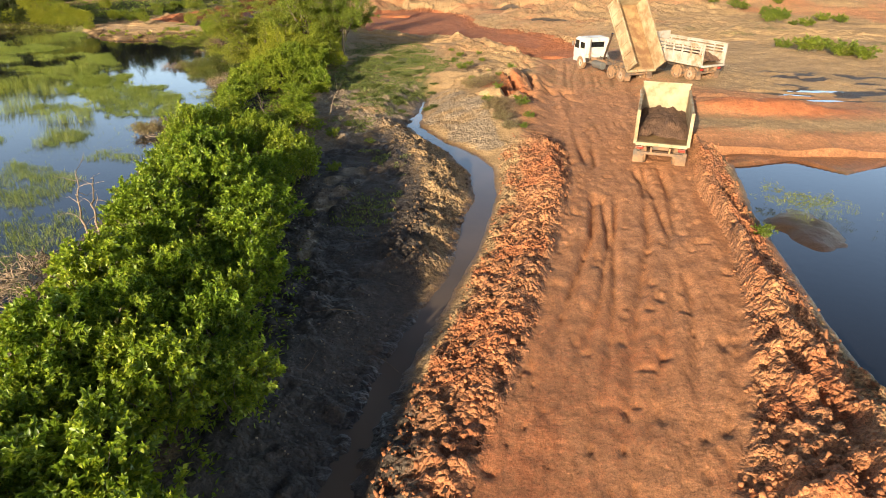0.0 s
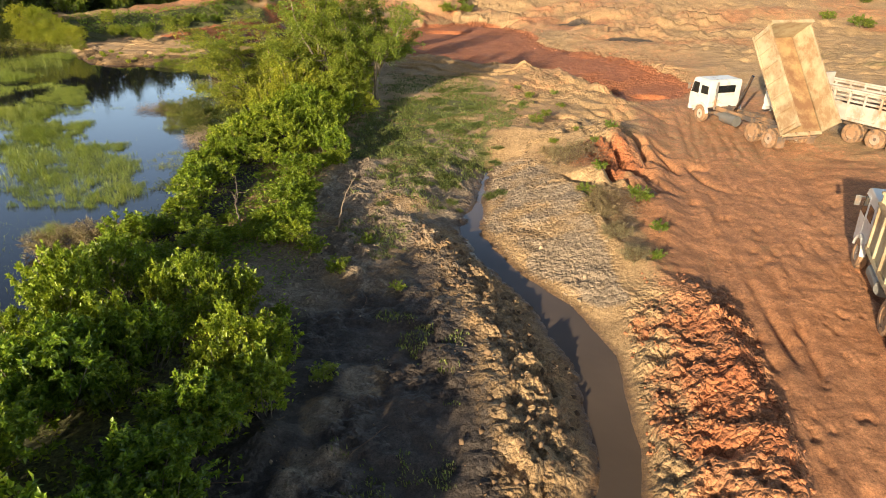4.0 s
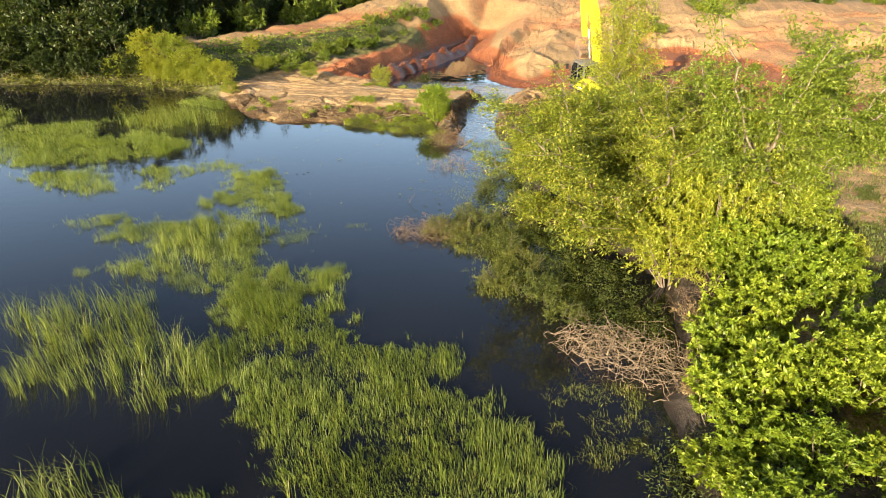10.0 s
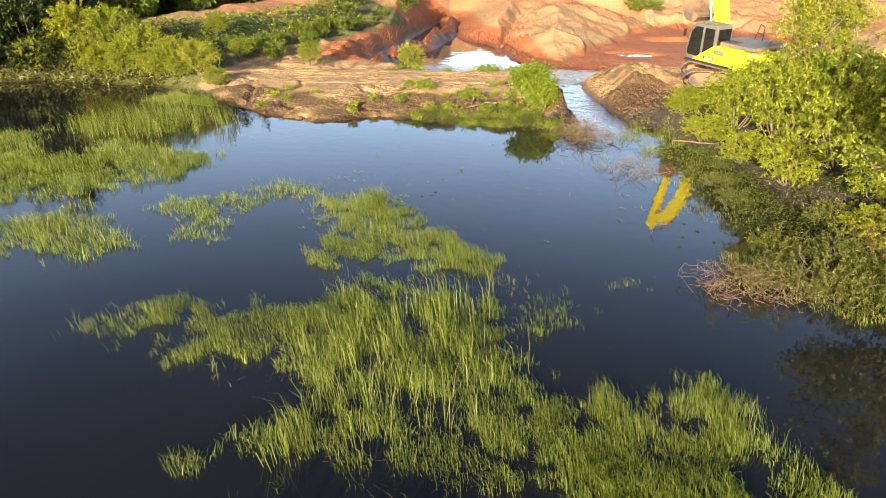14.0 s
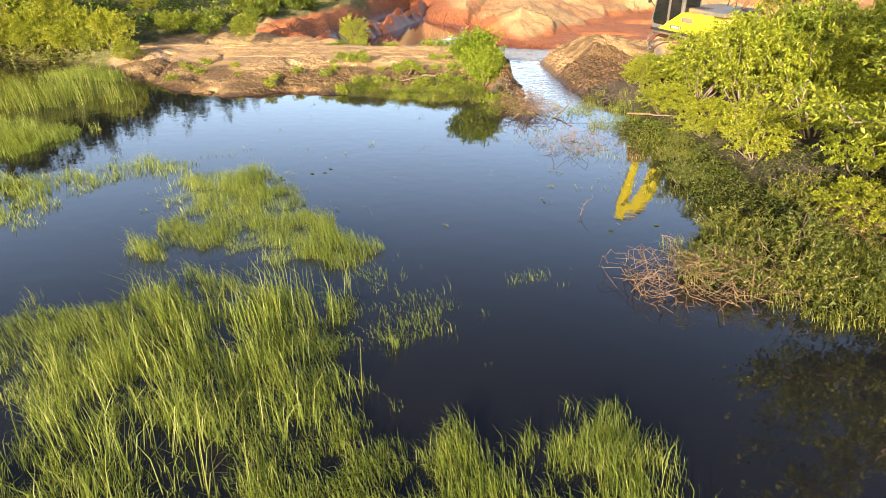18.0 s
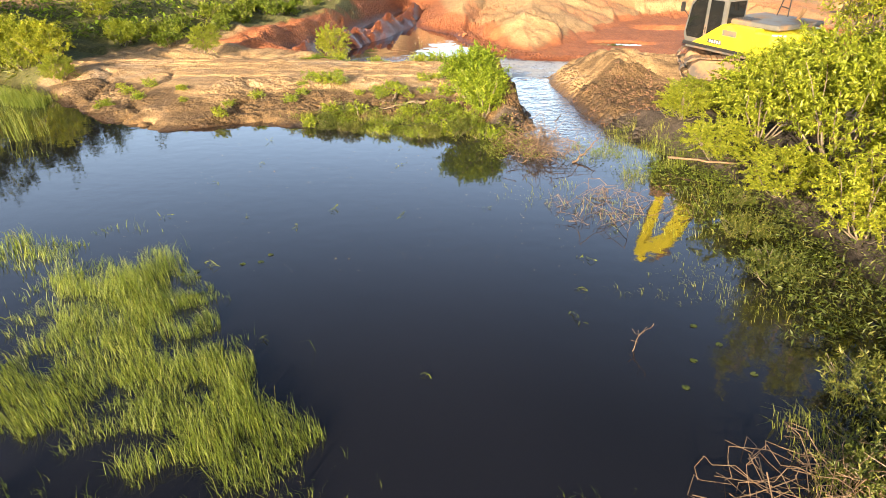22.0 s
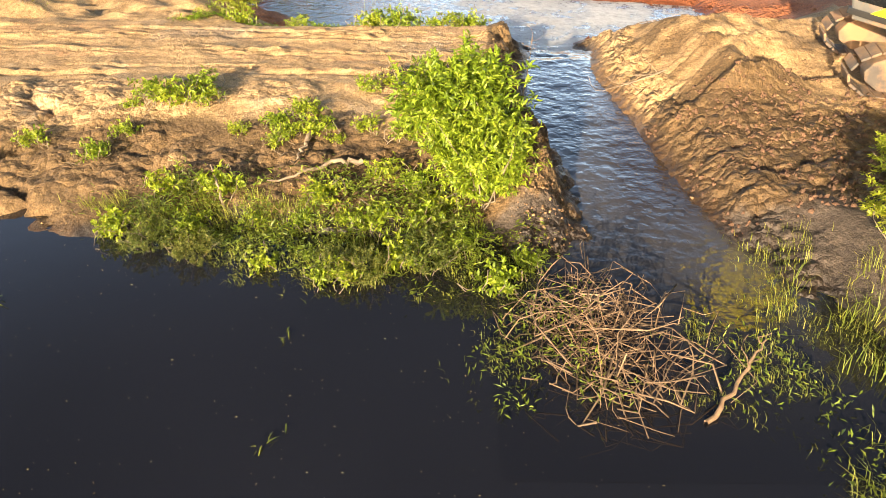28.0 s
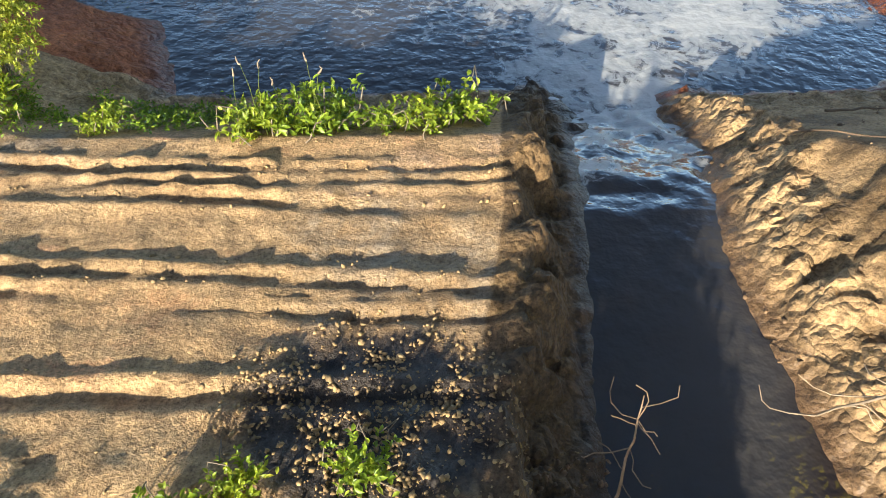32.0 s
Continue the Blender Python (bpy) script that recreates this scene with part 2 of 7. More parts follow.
def water_material(name, body, rough, ripple, scale, foam=False, ior=1.34):
    m, t, p = nodes_of(name)
    pos = t.nodes.new("ShaderNodeNewGeometry").outputs["Position"]
    n1, n2 = noise_node(t, scale, 3, 0.5), noise_node(t, scale * 0.07, 3, 0.5)
    col = blend(t, ramp(t, n2, [(0.35, (0, 0, 0)), (0.7, (1, 1, 1))]), body, tuple(c * 1.5 for c in body))
    p.inputs["IOR"].default_value = ior
    if foam:
        at = t.nodes.new("ShaderNodeAttribute")
        at.attribute_name = "foam"
        drift = noise_node(t, 0.55, 4, 0.6)
        swash = t.nodes.new("ShaderNodeTexNoise")
        swash.inputs["Scale"].default_value, swash.inputs["Detail"].default_value = 1.6, 4.0
        t.links.new(pos, swash.inputs["Vector"])
        bent = t.nodes.new("ShaderNodeVectorMath")
        bent.operation = "MULTIPLY_ADD"
        bent.inputs[1].default_value = (0.9, 0.9, 0.0)
        t.links.new(swash.outputs["Color"], bent.inputs[0])
        t.links.new(pos, bent.inputs[2])
        net = None
        for size in (1.5, 4.2):                                    # foam gathers in nets round patches of open water
            v = t.nodes.new("ShaderNodeTexVoronoi")
            v.feature, v.inputs["Scale"].default_value = "F1", size
            t.links.new(bent.outputs[0], v.inputs["Vector"])
            net = v.outputs["Distance"] if net is None else calc(t, "ADD", net, calc(t, "MULTIPLY", v.outputs["Distance"], 0.8))
        froth = noise_node(t, 7.0, 5, 0.75, bent.outputs[0])
        f = calc(t, "ADD", calc(t, "MULTIPLY", calc(t, "SUBTRACT", net, 0.72), 0.62), calc(t, "MULTIPLY", calc(t, "SUBTRACT", drift, 0.5), 1.0))
        f = calc(t, "ADD", at.outputs["Fac"], calc(t, "ADD", f, calc(t, "MULTIPLY", calc(t, "SUBTRACT", froth, 0.5), 1.5)))
        f = ramp(t, f, [(0.40, (0, 0, 0)), (0.62, (0.55, 0.55, 0.55)), (0.95, (1, 1, 1))])
        col = blend(t, f, col, (0.52, 0.52, 0.51))
        calm = t.nodes.new("ShaderNodeAttribute")
        calm.attribute_name = "calm"
        col = blend(t, calm.outputs["Fac"], col, (0.0100, 0.0106, 0.0145))
        # silty brown of the sunlit side only
        sunlit_silt = t.nodes.new("ShaderNodeAttribute")
        sunlit_silt.attribute_name = "sunlit_silt"
        col = blend(t, calc(t, "MULTIPLY", sunlit_silt.outputs["Fac"], calc(t, "MULTIPLY_ADD", drift, 0.8, 0.5)), col, (0.031, 0.022, 0.018))
        t.links.new(calc(t, "MULTIPLY_ADD", f, 0.6, calc(t, "MULTIPLY_ADD", calm.outputs["Fac"], 0.03 - rough, rough)), p.inputs["Roughness"])
    else:
        p.inputs["Roughness"].default_value = rough
    t.links.new(col, p.inputs["Base Color"])
    if foam:
        n1 = calc(t, "MULTIPLY", n1, calc(t, "SUBTRACT", 1.0, calm.outputs["Fac"]))
    bump(t, p, n1, ripple, 0.05)
    return m


M = {
    "soil": ground_material(),
    "pond": water_material("pond_water", (0.0090, 0.0094, 0.0124), 0.03, 0.05, 2.5, ior=1.58),
    "stream": water_material("stream_water", (0.10, 0.075, 0.055), 0.06, 0.12, 3.0),
    "channel": water_material("channel_water", (0.052, 0.048, 0.046), 0.09, 0.65, 4.0, True, 1.52),
    "bush": leafy("bush_leaf", (0.095, 0.165, 0.015), (0.235, 0.35, 0.027), (0.37, 0.44, 0.055)),
    "willow": leafy("willow_leaf", (0.17, 0.225, 0.02), (0.30, 0.36, 0.03), (0.40, 0.42, 0.07)),
    "feather": leafy("feather_leaf", (0.072, 0.115, 0.014), (0.265, 0.32, 0.034), (0.38, 0.39, 0.07)),
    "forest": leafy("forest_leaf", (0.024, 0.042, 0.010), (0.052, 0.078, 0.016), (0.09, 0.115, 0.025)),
    "grass": leafy("pond_grass", (0.10, 0.158, 0.021), (0.212, 0.29, 0.041), (0.35, 0.385, 0.095), 0.5),
    "reed": leafy("reed_blade", (0.14, 0.19, 0.03), (0.26, 0.31, 0.05), (0.40, 0.40, 0.11), 0.5),
    "bark": surface("bark", (0.13, 0.10, 0.07), (0.27, 0.22, 0.155), 6, 0.9, fine=60, depth=0.02),
    "dead": surface("dead_wood", (0.17, 0.125, 0.085), (0.34, 0.265, 0.185), 6, 0.9, fine=60, depth=0.01, random_tint=0.25),
    "twig": surface("brown_twig", (0.10, 0.066, 0.04), (0.23, 0.155, 0.095), 6, 0.9, fine=60, depth=0.01, random_tint=0.3),
    "dull": leafy("dull_grass", (0.062, 0.092, 0.020), (0.135, 0.178, 0.040), (0.22, 0.24, 0.07), 0.6, 0.25),
    "vine": leafy("vine_leaf", (0.11, 0.16, 0.018), (0.20, 0.275, 0.03), (0.30, 0.34, 0.06)),
    "scrub": leafy("scrub_leaf", (0.07, 0.095, 0.02), (0.155, 0.195, 0.04), (0.28, 0.27, 0.08)),
    "fresh": leafy("fresh_leaf", (0.135, 0.205, 0.016), (0.275, 0.365, 0.026), (0.42, 0.47, 0.06)),
    # bush leaf again, lightened for the rows that stand in full sun
    "sunny": leafy("sunny_leaf", (0.12, 0.185, 0.015), (0.26, 0.355, 0.028), (0.38, 0.44, 0.06)),
    "straw": leafy("dry_straw", (0.16, 0.115, 0.06), (0.31, 0.25, 0.14), (0.42, 0.37, 0.20), 0.7, 0.2),
    "clod": surface("red_clod", (0.30, 0.11, 0.045), (0.43, 0.19, 0.085), 3, 0.95, fine=25, depth=0.03, random_tint=0.25),
    "clay": surface("clay_clod", (0.24, 0.18, 0.115), (0.40, 0.31, 0.205), 3, 0.95, fine=25, depth=0.03, random_tint=0.25),
    "mud": surface("mud_clod", (0.05, 0.04, 0.03), (0.14, 0.11, 0.085), 3, 0.9, fine=25, depth=0.03, random_tint=0.3),
    "bank": surface("bank_clod", (0.135, 0.084, 0.046), (0.235, 0.152, 0.084), 3, 0.95, fine=25, depth=0.03, random_tint=0.3),
    "tan": surface("tan_clod", (0.27, 0.18, 0.085), (0.40, 0.28, 0.135), 3, 0.95, fine=25, depth=0.03, random_tint=0.25),
}

# ---- mesh helpers ----
def fast_mesh(name, verts, tris, mats, smooth=False):
    """A triangle mesh from arrays."""
    me = bpy.data.meshes.new(name)
    verts, tris = np.asarray(verts, np.float32), np.asarray(tris, np.int32)
    me.vertices.add(len(verts))
    me.vertices.foreach_set("co", verts.ravel())
    k = tris.shape[1]
    me.loops.add(tris.size)
    me.loops.foreach_set("vertex_index", tris.ravel())
    me.polygons.add(len(tris))
    me.polygons.foreach_set("loop_start", np.arange(0, tris.size, k, dtype=np.int32))
    me.polygons.foreach_set("loop_total", np.full(len(tris), k, np.int32))
    if smooth:
        me.polygons.foreach_set("use_smooth", np.ones(len(tris), bool))
    for m in mats:
        me.materials.append(m)
    me.update(calc_edges=True)
    return me


def part(name, bm, material, parent, label="", smooth=False):
    """Link a bmesh as one mesh object under a thing or a part."""
    me = bpy.data.meshes.new(name)
    bm.to_mesh(me)
    bm.free()
    me.materials.append(material)
    if smooth:
        me.polygons.foreach_set("use_smooth", np.ones(len(me.polygons), bool))
    ob = new(name, me)
    ob.parent = parent
    return tagged(ob, label)


def child(name, me, parent, label=""):
    ob = new(name, me)
    ob.parent = parent
    return tagged(ob, label)


def lattice(ix, iy, seed):
    v = np.sin(ix * 127.1 + iy * 311.7 + seed * 74.7) * 43758.5453
    return v - np.floor(v)


def grain(x, y, size, seed=0, octaves=3):
    """Smooth value noise, 0 to 1."""
    out, amp, tot = 0.0, 1.0, 0.0
    for k in range(octaves):
        u, v = x / size * 2 ** k, y / size * 2 ** k
        iu, iv = np.floor(u), np.floor(v)
        fu, fv = u - iu, v - iv
        fu, fv = fu * fu * (3 - 2 * fu), fv * fv * (3 - 2 * fv)
        s = seed + k * 13
        a = lattice(iu, iv, s) * (1 - fu) + lattice(iu + 1, iv, s) * fu
        b = lattice(iu, iv + 1, s) * (1 - fu) + lattice(iu + 1, iv + 1, s) * fu
        out, tot, amp = out + amp * (a * (1 - fv) + b * fv), tot + amp, amp * 0.5
    return out / tot


def cells(x, y, size, seed):
    """Domes of clods packed side by side: 0 in the creases, up to 1 on top."""
    u, v = x / size, y / size
    iu, iv = np.floor(u), np.floor(v)
    best = np.full(np.shape(x), 9.0)
    high, su, sv, ta, tb = (np.zeros(np.shape(x)) for _ in range(5))
    for a in (-1, 0, 1):
        for b in (-1, 0, 1):
            cu, cv = iu + a, iv + b
            d = (u - cu - lattice(cu, cv, seed)) ** 2 + (v - cv - lattice(cu, cv, seed + 5)) ** 2
            near = d < best
            best, high = np.where(near, d, best), np.where(near, lattice(cu, cv, seed + 9), high)
            su, sv = np.where(near, u - cu - lattice(cu, cv, seed), su), np.where(near, v - cv - lattice(cu, cv, seed + 5), sv)
            ta, tb = np.where(near, lattice(cu, cv, seed + 11) - 0.5, ta), np.where(near, lattice(cu, cv, seed + 17) - 0.5, tb)
    return np.clip(1 - best * 1.25, 0, 1) * (0.25 + 0.75 * high) + 1.1 * (ta * su + tb * sv)


def ease(a, b, x):
    u = np.clip((x - a) / (b - a), 0, 1)
    return u * u * (3 - 2 * u)


def away(x, y, line):
    """Distance from a polyline."""
    d = np.full(np.shape(x), 1e9)
    for (ax, ay), (bx, by) in zip(line[:-1], line[1:]):
        ux, uy = bx - ax, by - ay
        k = np.clip(((x - ax) * ux + (y - ay) * uy) / (ux * ux + uy * uy), 0, 1)
        d = np.minimum(d, np.hypot(x - ax - k * ux, y - ay - k * uy))
    return d


def inside(x, y, ring):
    """Signed distance from a closed outline, negative inside."""
    d = away(x, y, ring + ring[:1])
    odd = np.zeros(np.shape(x), bool)
    for (ax, ay), (bx, by) in zip(ring, ring[1:] + ring[:1]):
        if ay != by:
            odd ^= ((ay > y) != (by > y)) & (x < (bx - ax) * (y - ay) / (by - ay) + ax)
    return np.where(odd, -d, d)


# ---- the plan: shores, ditch, road, pit ----
POND = [(-13, -12), (-13, 8), (-14, 18), (-15, 28), (-16, 33), (-16.3, 39), (-17.3, 43), (-17.8, 46.5), (-17, 48), (-17, 53), (-20, 57), (-22.4, 60),
        (-22.9, 65), (-24, 69), (-24.8, 70.5), (-26.9, 70.5), (-28.2, 70.3), (-30.6, 70.4), (-32.4, 70.6), (-34.2, 70.3), (-36.3, 70.7), (-38.4, 69.6),
        (-40, 70.4), (-42, 72), (-45, 75), (-48, 77), (-55, 78.5), (-66, 76), (-80, 55), (-82, -12)]
CHANNEL = [(-24.7, 69.5), (-25.0, 71.5), (-25.3, 75.0), (-25.5, 78), (-25.0, 80.2), (-25.1, 83), (-26.95, 83), (-26.8, 81), (-27.1, 78.5), (-27.3, 76.8),
           (-27.4, 75.2), (-27.1, 72), (-27.0, 69.5)]
POOL = [(-33.2, 81.9), (-34.2, 84.5), (-39.5, 86.5), (-37, 100), (-34.5, 118), (-33, 118), (-32.2, 104), (-29.3, 99), (-28, 91), (-25.5, 88), (-20, 87),
        (-19.3, 84), (-21.5, 82.3), (-25, 82.2), (-27, 82.2)]
DITCH = [(-4.6, -8), (-3.9, 4), (-3.1, 9.9), (-2.7, 13.1), (-1.9, 16.3), (-0.8, 19.6), (-0.55, 24), (0.1, 27.3), (-0.3, 30.8), (-1.5, 34), (-3.5, 37.2),
         (-4.35, 39.7), (-4.0, 43), (-3.75, 47.5), (-3.5, 47.5), (-3.5, 43), (-3.4, 39.5), (-1.8, 36.3), (-0.1, 34.1), (0.95, 31.5), (1.05, 27.7),
         (0.3, 22), (-0.7, 17.7), (-1.5, 14.3), (-2.2, 10.2), (-2.9, 4), (-3.6, -8)]
SIDE_POND = [(12, 11.5), (10.6, 14), (10.8, 17), (11.3, 20.8), (11.9, 26), (13.3, 32.6), (16.8, 33.9), (18.6, 31.7), (21.6, 33.6), (32, 33), (42, 26), (42, 3), (20, 7)]
PIT = [(-29, 86), (-17, 85.5), (-14.2, 79.5), (-11, 76.6), (-7.7, 74.4), (-3.5, 72.5), (-0.4, 72.7), (1.8, 71.2), (2.8, 67.5), (4.8, 64.8), (9.5, 66), (12, 71.5), (9, 84), (0, 93), (-2, 104), (-6, 112), (-16, 113), (-24, 112), (-28.5, 99)]
ROAD = [(2.4, -8), (2.5, 9), (3.7, 12.5), (5.0, 17), (6.2, 22), (7.2, 28), (7.7, 36), (8.0, 44), (9.0, 52), (10, 60), (11, 68)]
FAR_ROAD = [(-95, 97), (-66, 90), (-53, 85.5), (-47.5, 97.5), (-43, 112), (-38.6, 127), (-30, 150)]
DIKE = [(-8, -8), (-8.3, 10), (-10.5, 20), (-11.5, 30), (-13, 40), (-14, 50), (-16, 58), (-19, 66)]
CLAY = [(1.9, 30.5), (1.2, 34.0), (0.2, 36.6), (-1.2, 39.5), (-2.2, 43), (-2.6, 47), (-2.2, 50)]
CLAY_FIELD = [(1.7, 33.2), (1.3, 36), (1.0, 39), (0.2, 42.5), (-1.4, 48.0), (-3.5, 48), (-3.5, 44), (-3.2, 39.6), (-1.6, 36), (0.4, 33.8)]
MOUND = [(-24.2, 75.4), (-23.8, 79.2), (-22.5, 78.0), (-20.6, 78.2)]
SPIT = [(-37.6, 86), (-36.4, 92), (-34.6, 99.5), (-33.1, 107), (-32.8, 114)]
BULGE = [(-29.9, 117), (-29.2, 104), (-28.0, 97), (-26.6, 92.6), (-24.6, 91.0), (-22, 95.0), (-19.0, 99.5), (-16.0, 106), (-12.0, 112), (-10, 124), (-20, 134), (-28, 128)]
WAY_Y = [0, 9.3, 12, 16, 21.7, 27.3, 33]                        # edges of the driven way and of the water on both sides
LEFT_WAY, LEFT_WET = [-1.2, -0.1, 0.7, 1.8, 2.9, 4.1, 4.6], [-3.0, -2.2, -1.7, -0.8, 0.3, 1.1, 1.2]
RIGHT_WAY, RIGHT_WET = [4.2, 5.2, 6.6, 8.0, 9.4, 9.9, 11.2], [14, 12.5, 11, 10.6, 11.2, 12, 13.4]
PATH = [(-5.0, 17), (-6.0, 22.8), (-5.9, 29), (-7.0, 35), (-8.6, 43)]
PUDDLES = [(4.1, 108.0, 2.0, 0.9), (9.3, 93.5, 2.2, 0.9), (-4.9, 118.5, 1.6, 0.8), (21.6, 47.0, 1.8, 0.45), (23.4, 45.4, 1.6, 0.4), (24.5, 48.6, 2.0, 0.4)]
WEST_BANK = [(-2.2, 20), (-1.4, 25), (-1.5, 30), (-3.2, 34.5), (-5.2, 38)]
POND_Z, DITCH_Z, SIDE_Z, POOL_Z = 0.0, -0.45, -0.4, -0.62


def cut(h, s, level, bank, bed=0.35, deepest=1.3):
    return np.minimum(h, np.where(s > 0, level + bank * s, level + np.maximum(bed * s, -deepest)))


def fall(y):
    """The channel's water level on its way north."""
    return POOL_Z * ease(78.6, 82.0, y)


def shoulders(x, y):
    """How far a spot lies in the broken shoulders of the causeway, 0 to 1."""
    lw, lo, rw, ro = (np.interp(y, WAY_Y, q) for q in (LEFT_WAY, LEFT_WET, RIGHT_WAY, RIGHT_WET))
    return np.maximum(ease(lo - 0.1, lo + 0.4, x) * (1 - ease(lw - 0.2, lw + 0.35, x)), ease(rw - 0.3, rw + 0.3, x) * (1 - ease(ro - 0.7, ro + 0.1, x))) * (1 - ease(32, 36, y))


def terrain(x, y):
    """Height of the ground and its soils at points of the plan."""
    lump, small, tiny = grain(x, y, 6, 1, 4) - 0.5, grain(x, y, 1.1, 5, 3) - 0.5, grain(x, y, 0.35, 9, 2) - 0.5
    crumb0 = np.abs(grain(x, y, 0.9, 75, 3) - 0.5)
    wob = 0.5 * (grain(x, y, 2.5, 21, 3) - 0.5)
    land = 0.45 + 0.5 * lump
    d_road, d_dike, d_clay, d_far = away(x, y, ROAD), away(x, y, DIKE), away(x, y, CLAY), away(x, y, FAR_ROAD)
    north = ease(92, 135, y)
    hill = grain(x, y, 9, 15, 3)
    land = land + 2.2 * north * (0.3 + 1.3 * hill) + 0.6 * ease(100, 112, y) + ease(72, 80, y) * 0.5 * (crumb0 + small)
    land = land + ease(11, 17, x) * ease(38, 46, y) * (1 - 0.5 * ease(80, 100, y)) * (0.45 * hill + 0.5 * np.abs(grain(x, y, 4.5, 17, 3) - 0.5) + 0.2 * crumb0) - 0.2 * ease(11, 17, x) * ease(38, 46, y)
    # low muddy strip between the dike and the ditch
    low = ease(1.2, 3.6, d_dike + 2 * wob) * (x > -13) * (1 - ease(-3, 2, x + 0.06 * y)) * (1 - ease(48, 60, y))
    land = land * (1 - 0.7 * low) + 0.02 * low + 0.5 * low * (crumb0 - 0.12) * (0.3 + 1.4 * grain(x, y, 2.2, 66))
    land = land + (0.35 - 0.25 * ease(22, 30, y)) * np.exp(-(d_dike / 3.2) ** 2) * (0.6 + 1.2 * grain(x, y, 2, 31))
    # causeway with rough shoulders
    way = 1 - ease(2.9, 4.2, d_road + wob)
    on_way = way * (1 - ease(60, 75, y))
    shoulder = np.exp(-((d_road - 4.1) / 1.0) ** 2) * (1 - ease(27, 33, y))
    land = land * (1 - on_way) + on_way * (0.18 + 0.07 * lump)
    crumb = np.abs(grain(x, y, 0.7, 77, 3) - 0.5)
    land = land + shoulder * (0.16 + 0.9 * np.abs(small) + 1.1 * crumb)
    # clay heap beside the ditch
    land = land + 0.75 * np.exp(-(d_clay / 1.5) ** 2) * (0.8 + 0.9 * small) + 1.2 * np.exp(-(d_clay / 2.0) ** 2) * (crumb - 0.1)
    land = land + 0.9 * np.exp(-(((x - 1.5) / 2.2) ** 2 + ((y - 48) / 3.0) ** 2)) * (0.7 + 1.5 * small)
    clay_field = 1 - ease(-0.4, 0.5, inside(x, y, CLAY_FIELD) + wob)
    land = land + 0.45 * clay_field * (0.3 + 1.2 * grain(x, y, 1.5, 141, 3)) + 0.5 * clay_field * np.abs(grain(x, y, 0.9, 191, 3) - 0.5)
    # eroded ground between the way and the pit
    worn = ease(-5, -2, x) * (1 - ease(9, 14, x)) * ease(38, 44, y + 0.8 * x) * (1 - ease(74, 80, y)) * (1 - 0.85 * (1 - ease(3.5, 7.0, d_road)))
    furrow = (1 - np.abs(2 * grain(x * 0.25, y + 0.4 * x, 1.5, 47, 3) - 1)) ** 8 * ease(0.45, 0.6, grain(x, y, 4.0, 151, 2))
    land = land + worn * (0.10 - 0.30 * furrow + 0.30 * np.abs(grain(x + 0.5 * y, y * 0.5, 3.0, 48, 4) - 0.5) + 0.15 * crumb + 0.12 * small)
    torn = np.exp(-((((x - 2.6) / 2.3) ** 2 + ((y - 51.5 + 0.5 * (x - 2.6)) / 3.4) ** 2) ** 2)) + np.exp(-((((x - 1.6) / 1.9) ** 2 + ((y - 45.0) / 3.2) ** 2) ** 2))
    land = land + torn * (0.35 - 1.5 * (1 - np.abs(2 * grain(x + 0.45 * y, y * 0.5 - 0.2 * x, 1.9, 153, 3) - 1)) ** 7 + 0.5 * np.abs(grain(x, y, 1.2, 155, 3) - 0.5))
    rill = (1 - np.abs(2 * grain(0.90 * x + 0.30 * y, (0.95 * y - 0.3 * x) * 0.22, 1.0, 207, 2) - 1)) ** 6 * ease(0.40, 0.52, grain(x, y, 3.0, 213, 2))
    land = land - 0.42 * rill * ease(0.5, 1.6, x) * (1 - ease(6.0, 8.0, x)) * ease(41, 43, y) * (1 - ease(57, 60, y))
    # berm along the pit's near edge
    berm = np.exp(-(away(x, y, [(-14, 78), (-6, 74), (0, 69), (4, 64)]) / 2.2) ** 2)
    land = land + 0.6 * berm * (0.7 + small)
    # red earth tipped beside the side pond
    land = land + 0.55 * np.exp(-((((x - 17.5) / 4.5) ** 2 + ((y - 41.8 - wob) / 1.2) ** 2) ** 2)) * (0.6 + 0.8 * grain(x, y, 1.2, 215, 3))
    # far road on its bank
    land = land + (1.5 * (1 - ease(2.4, 6.6, d_far + wob)) + 0.3 * (1 - ease(5, 11, d_far))) * ease(60, 80, y)
    # dam
    dam = (1 - ease(79.3, 80.6, y)) * ease(67, 72, y) * (1 - ease(-27.5, -27.3, x)) * ease(-50, -46, x)
    land = land * (1 - dam) + dam * (0.66 + 0.12 * lump)
    # spoil heap at the channel and the digger's stand
    heap = np.exp(-(away(x, y, MOUND) / 2.1) ** 2)
    land = land + heap * (0.85 + 0.3 * small) + 0.10 * heap * np.sin((x * 0.5 + y) * 5.0 + 3 * grain(x, y, 2, 19)) * grain(x, y, 1.5, 29) * ease(73.2, 74.2, y - 0.35 * (x + 25))
    along, over = 0.83 * x + 0.56 * y, -0.56 * x + 0.83 * y
    relief = 0.0 * x
    for freq, deep, seed in ((1.3, 0.10, 103), (3.4, 0.085, 104), (7.0, 0.022, 106)):
        strat = over * freq + 0.22 * freq ** 0.5 * grain(x, y, 1.2, seed, 3) + 0.9 * grain(x, y, 3.0, seed + 1, 2)
        layer = np.floor(strat)
        live = ease(0.40, 0.56, grain(along, layer * 3.7, 1.1, seed + 40, 2))
        relief = relief + deep * ((strat - layer) * live - 0.25) * ease(73.4, 74.2, y - 0.35 * (x + 25))
    step = y - 73.9 - 0.38 * (x + 25) - 0.4 * (grain(x, y, 1.0, 105, 2) - 0.5)
    relief = relief + 0.22 * ease(-0.5, -0.05, step) * (1 - ease(-0.05, 0.03, step)) * (x < -21)
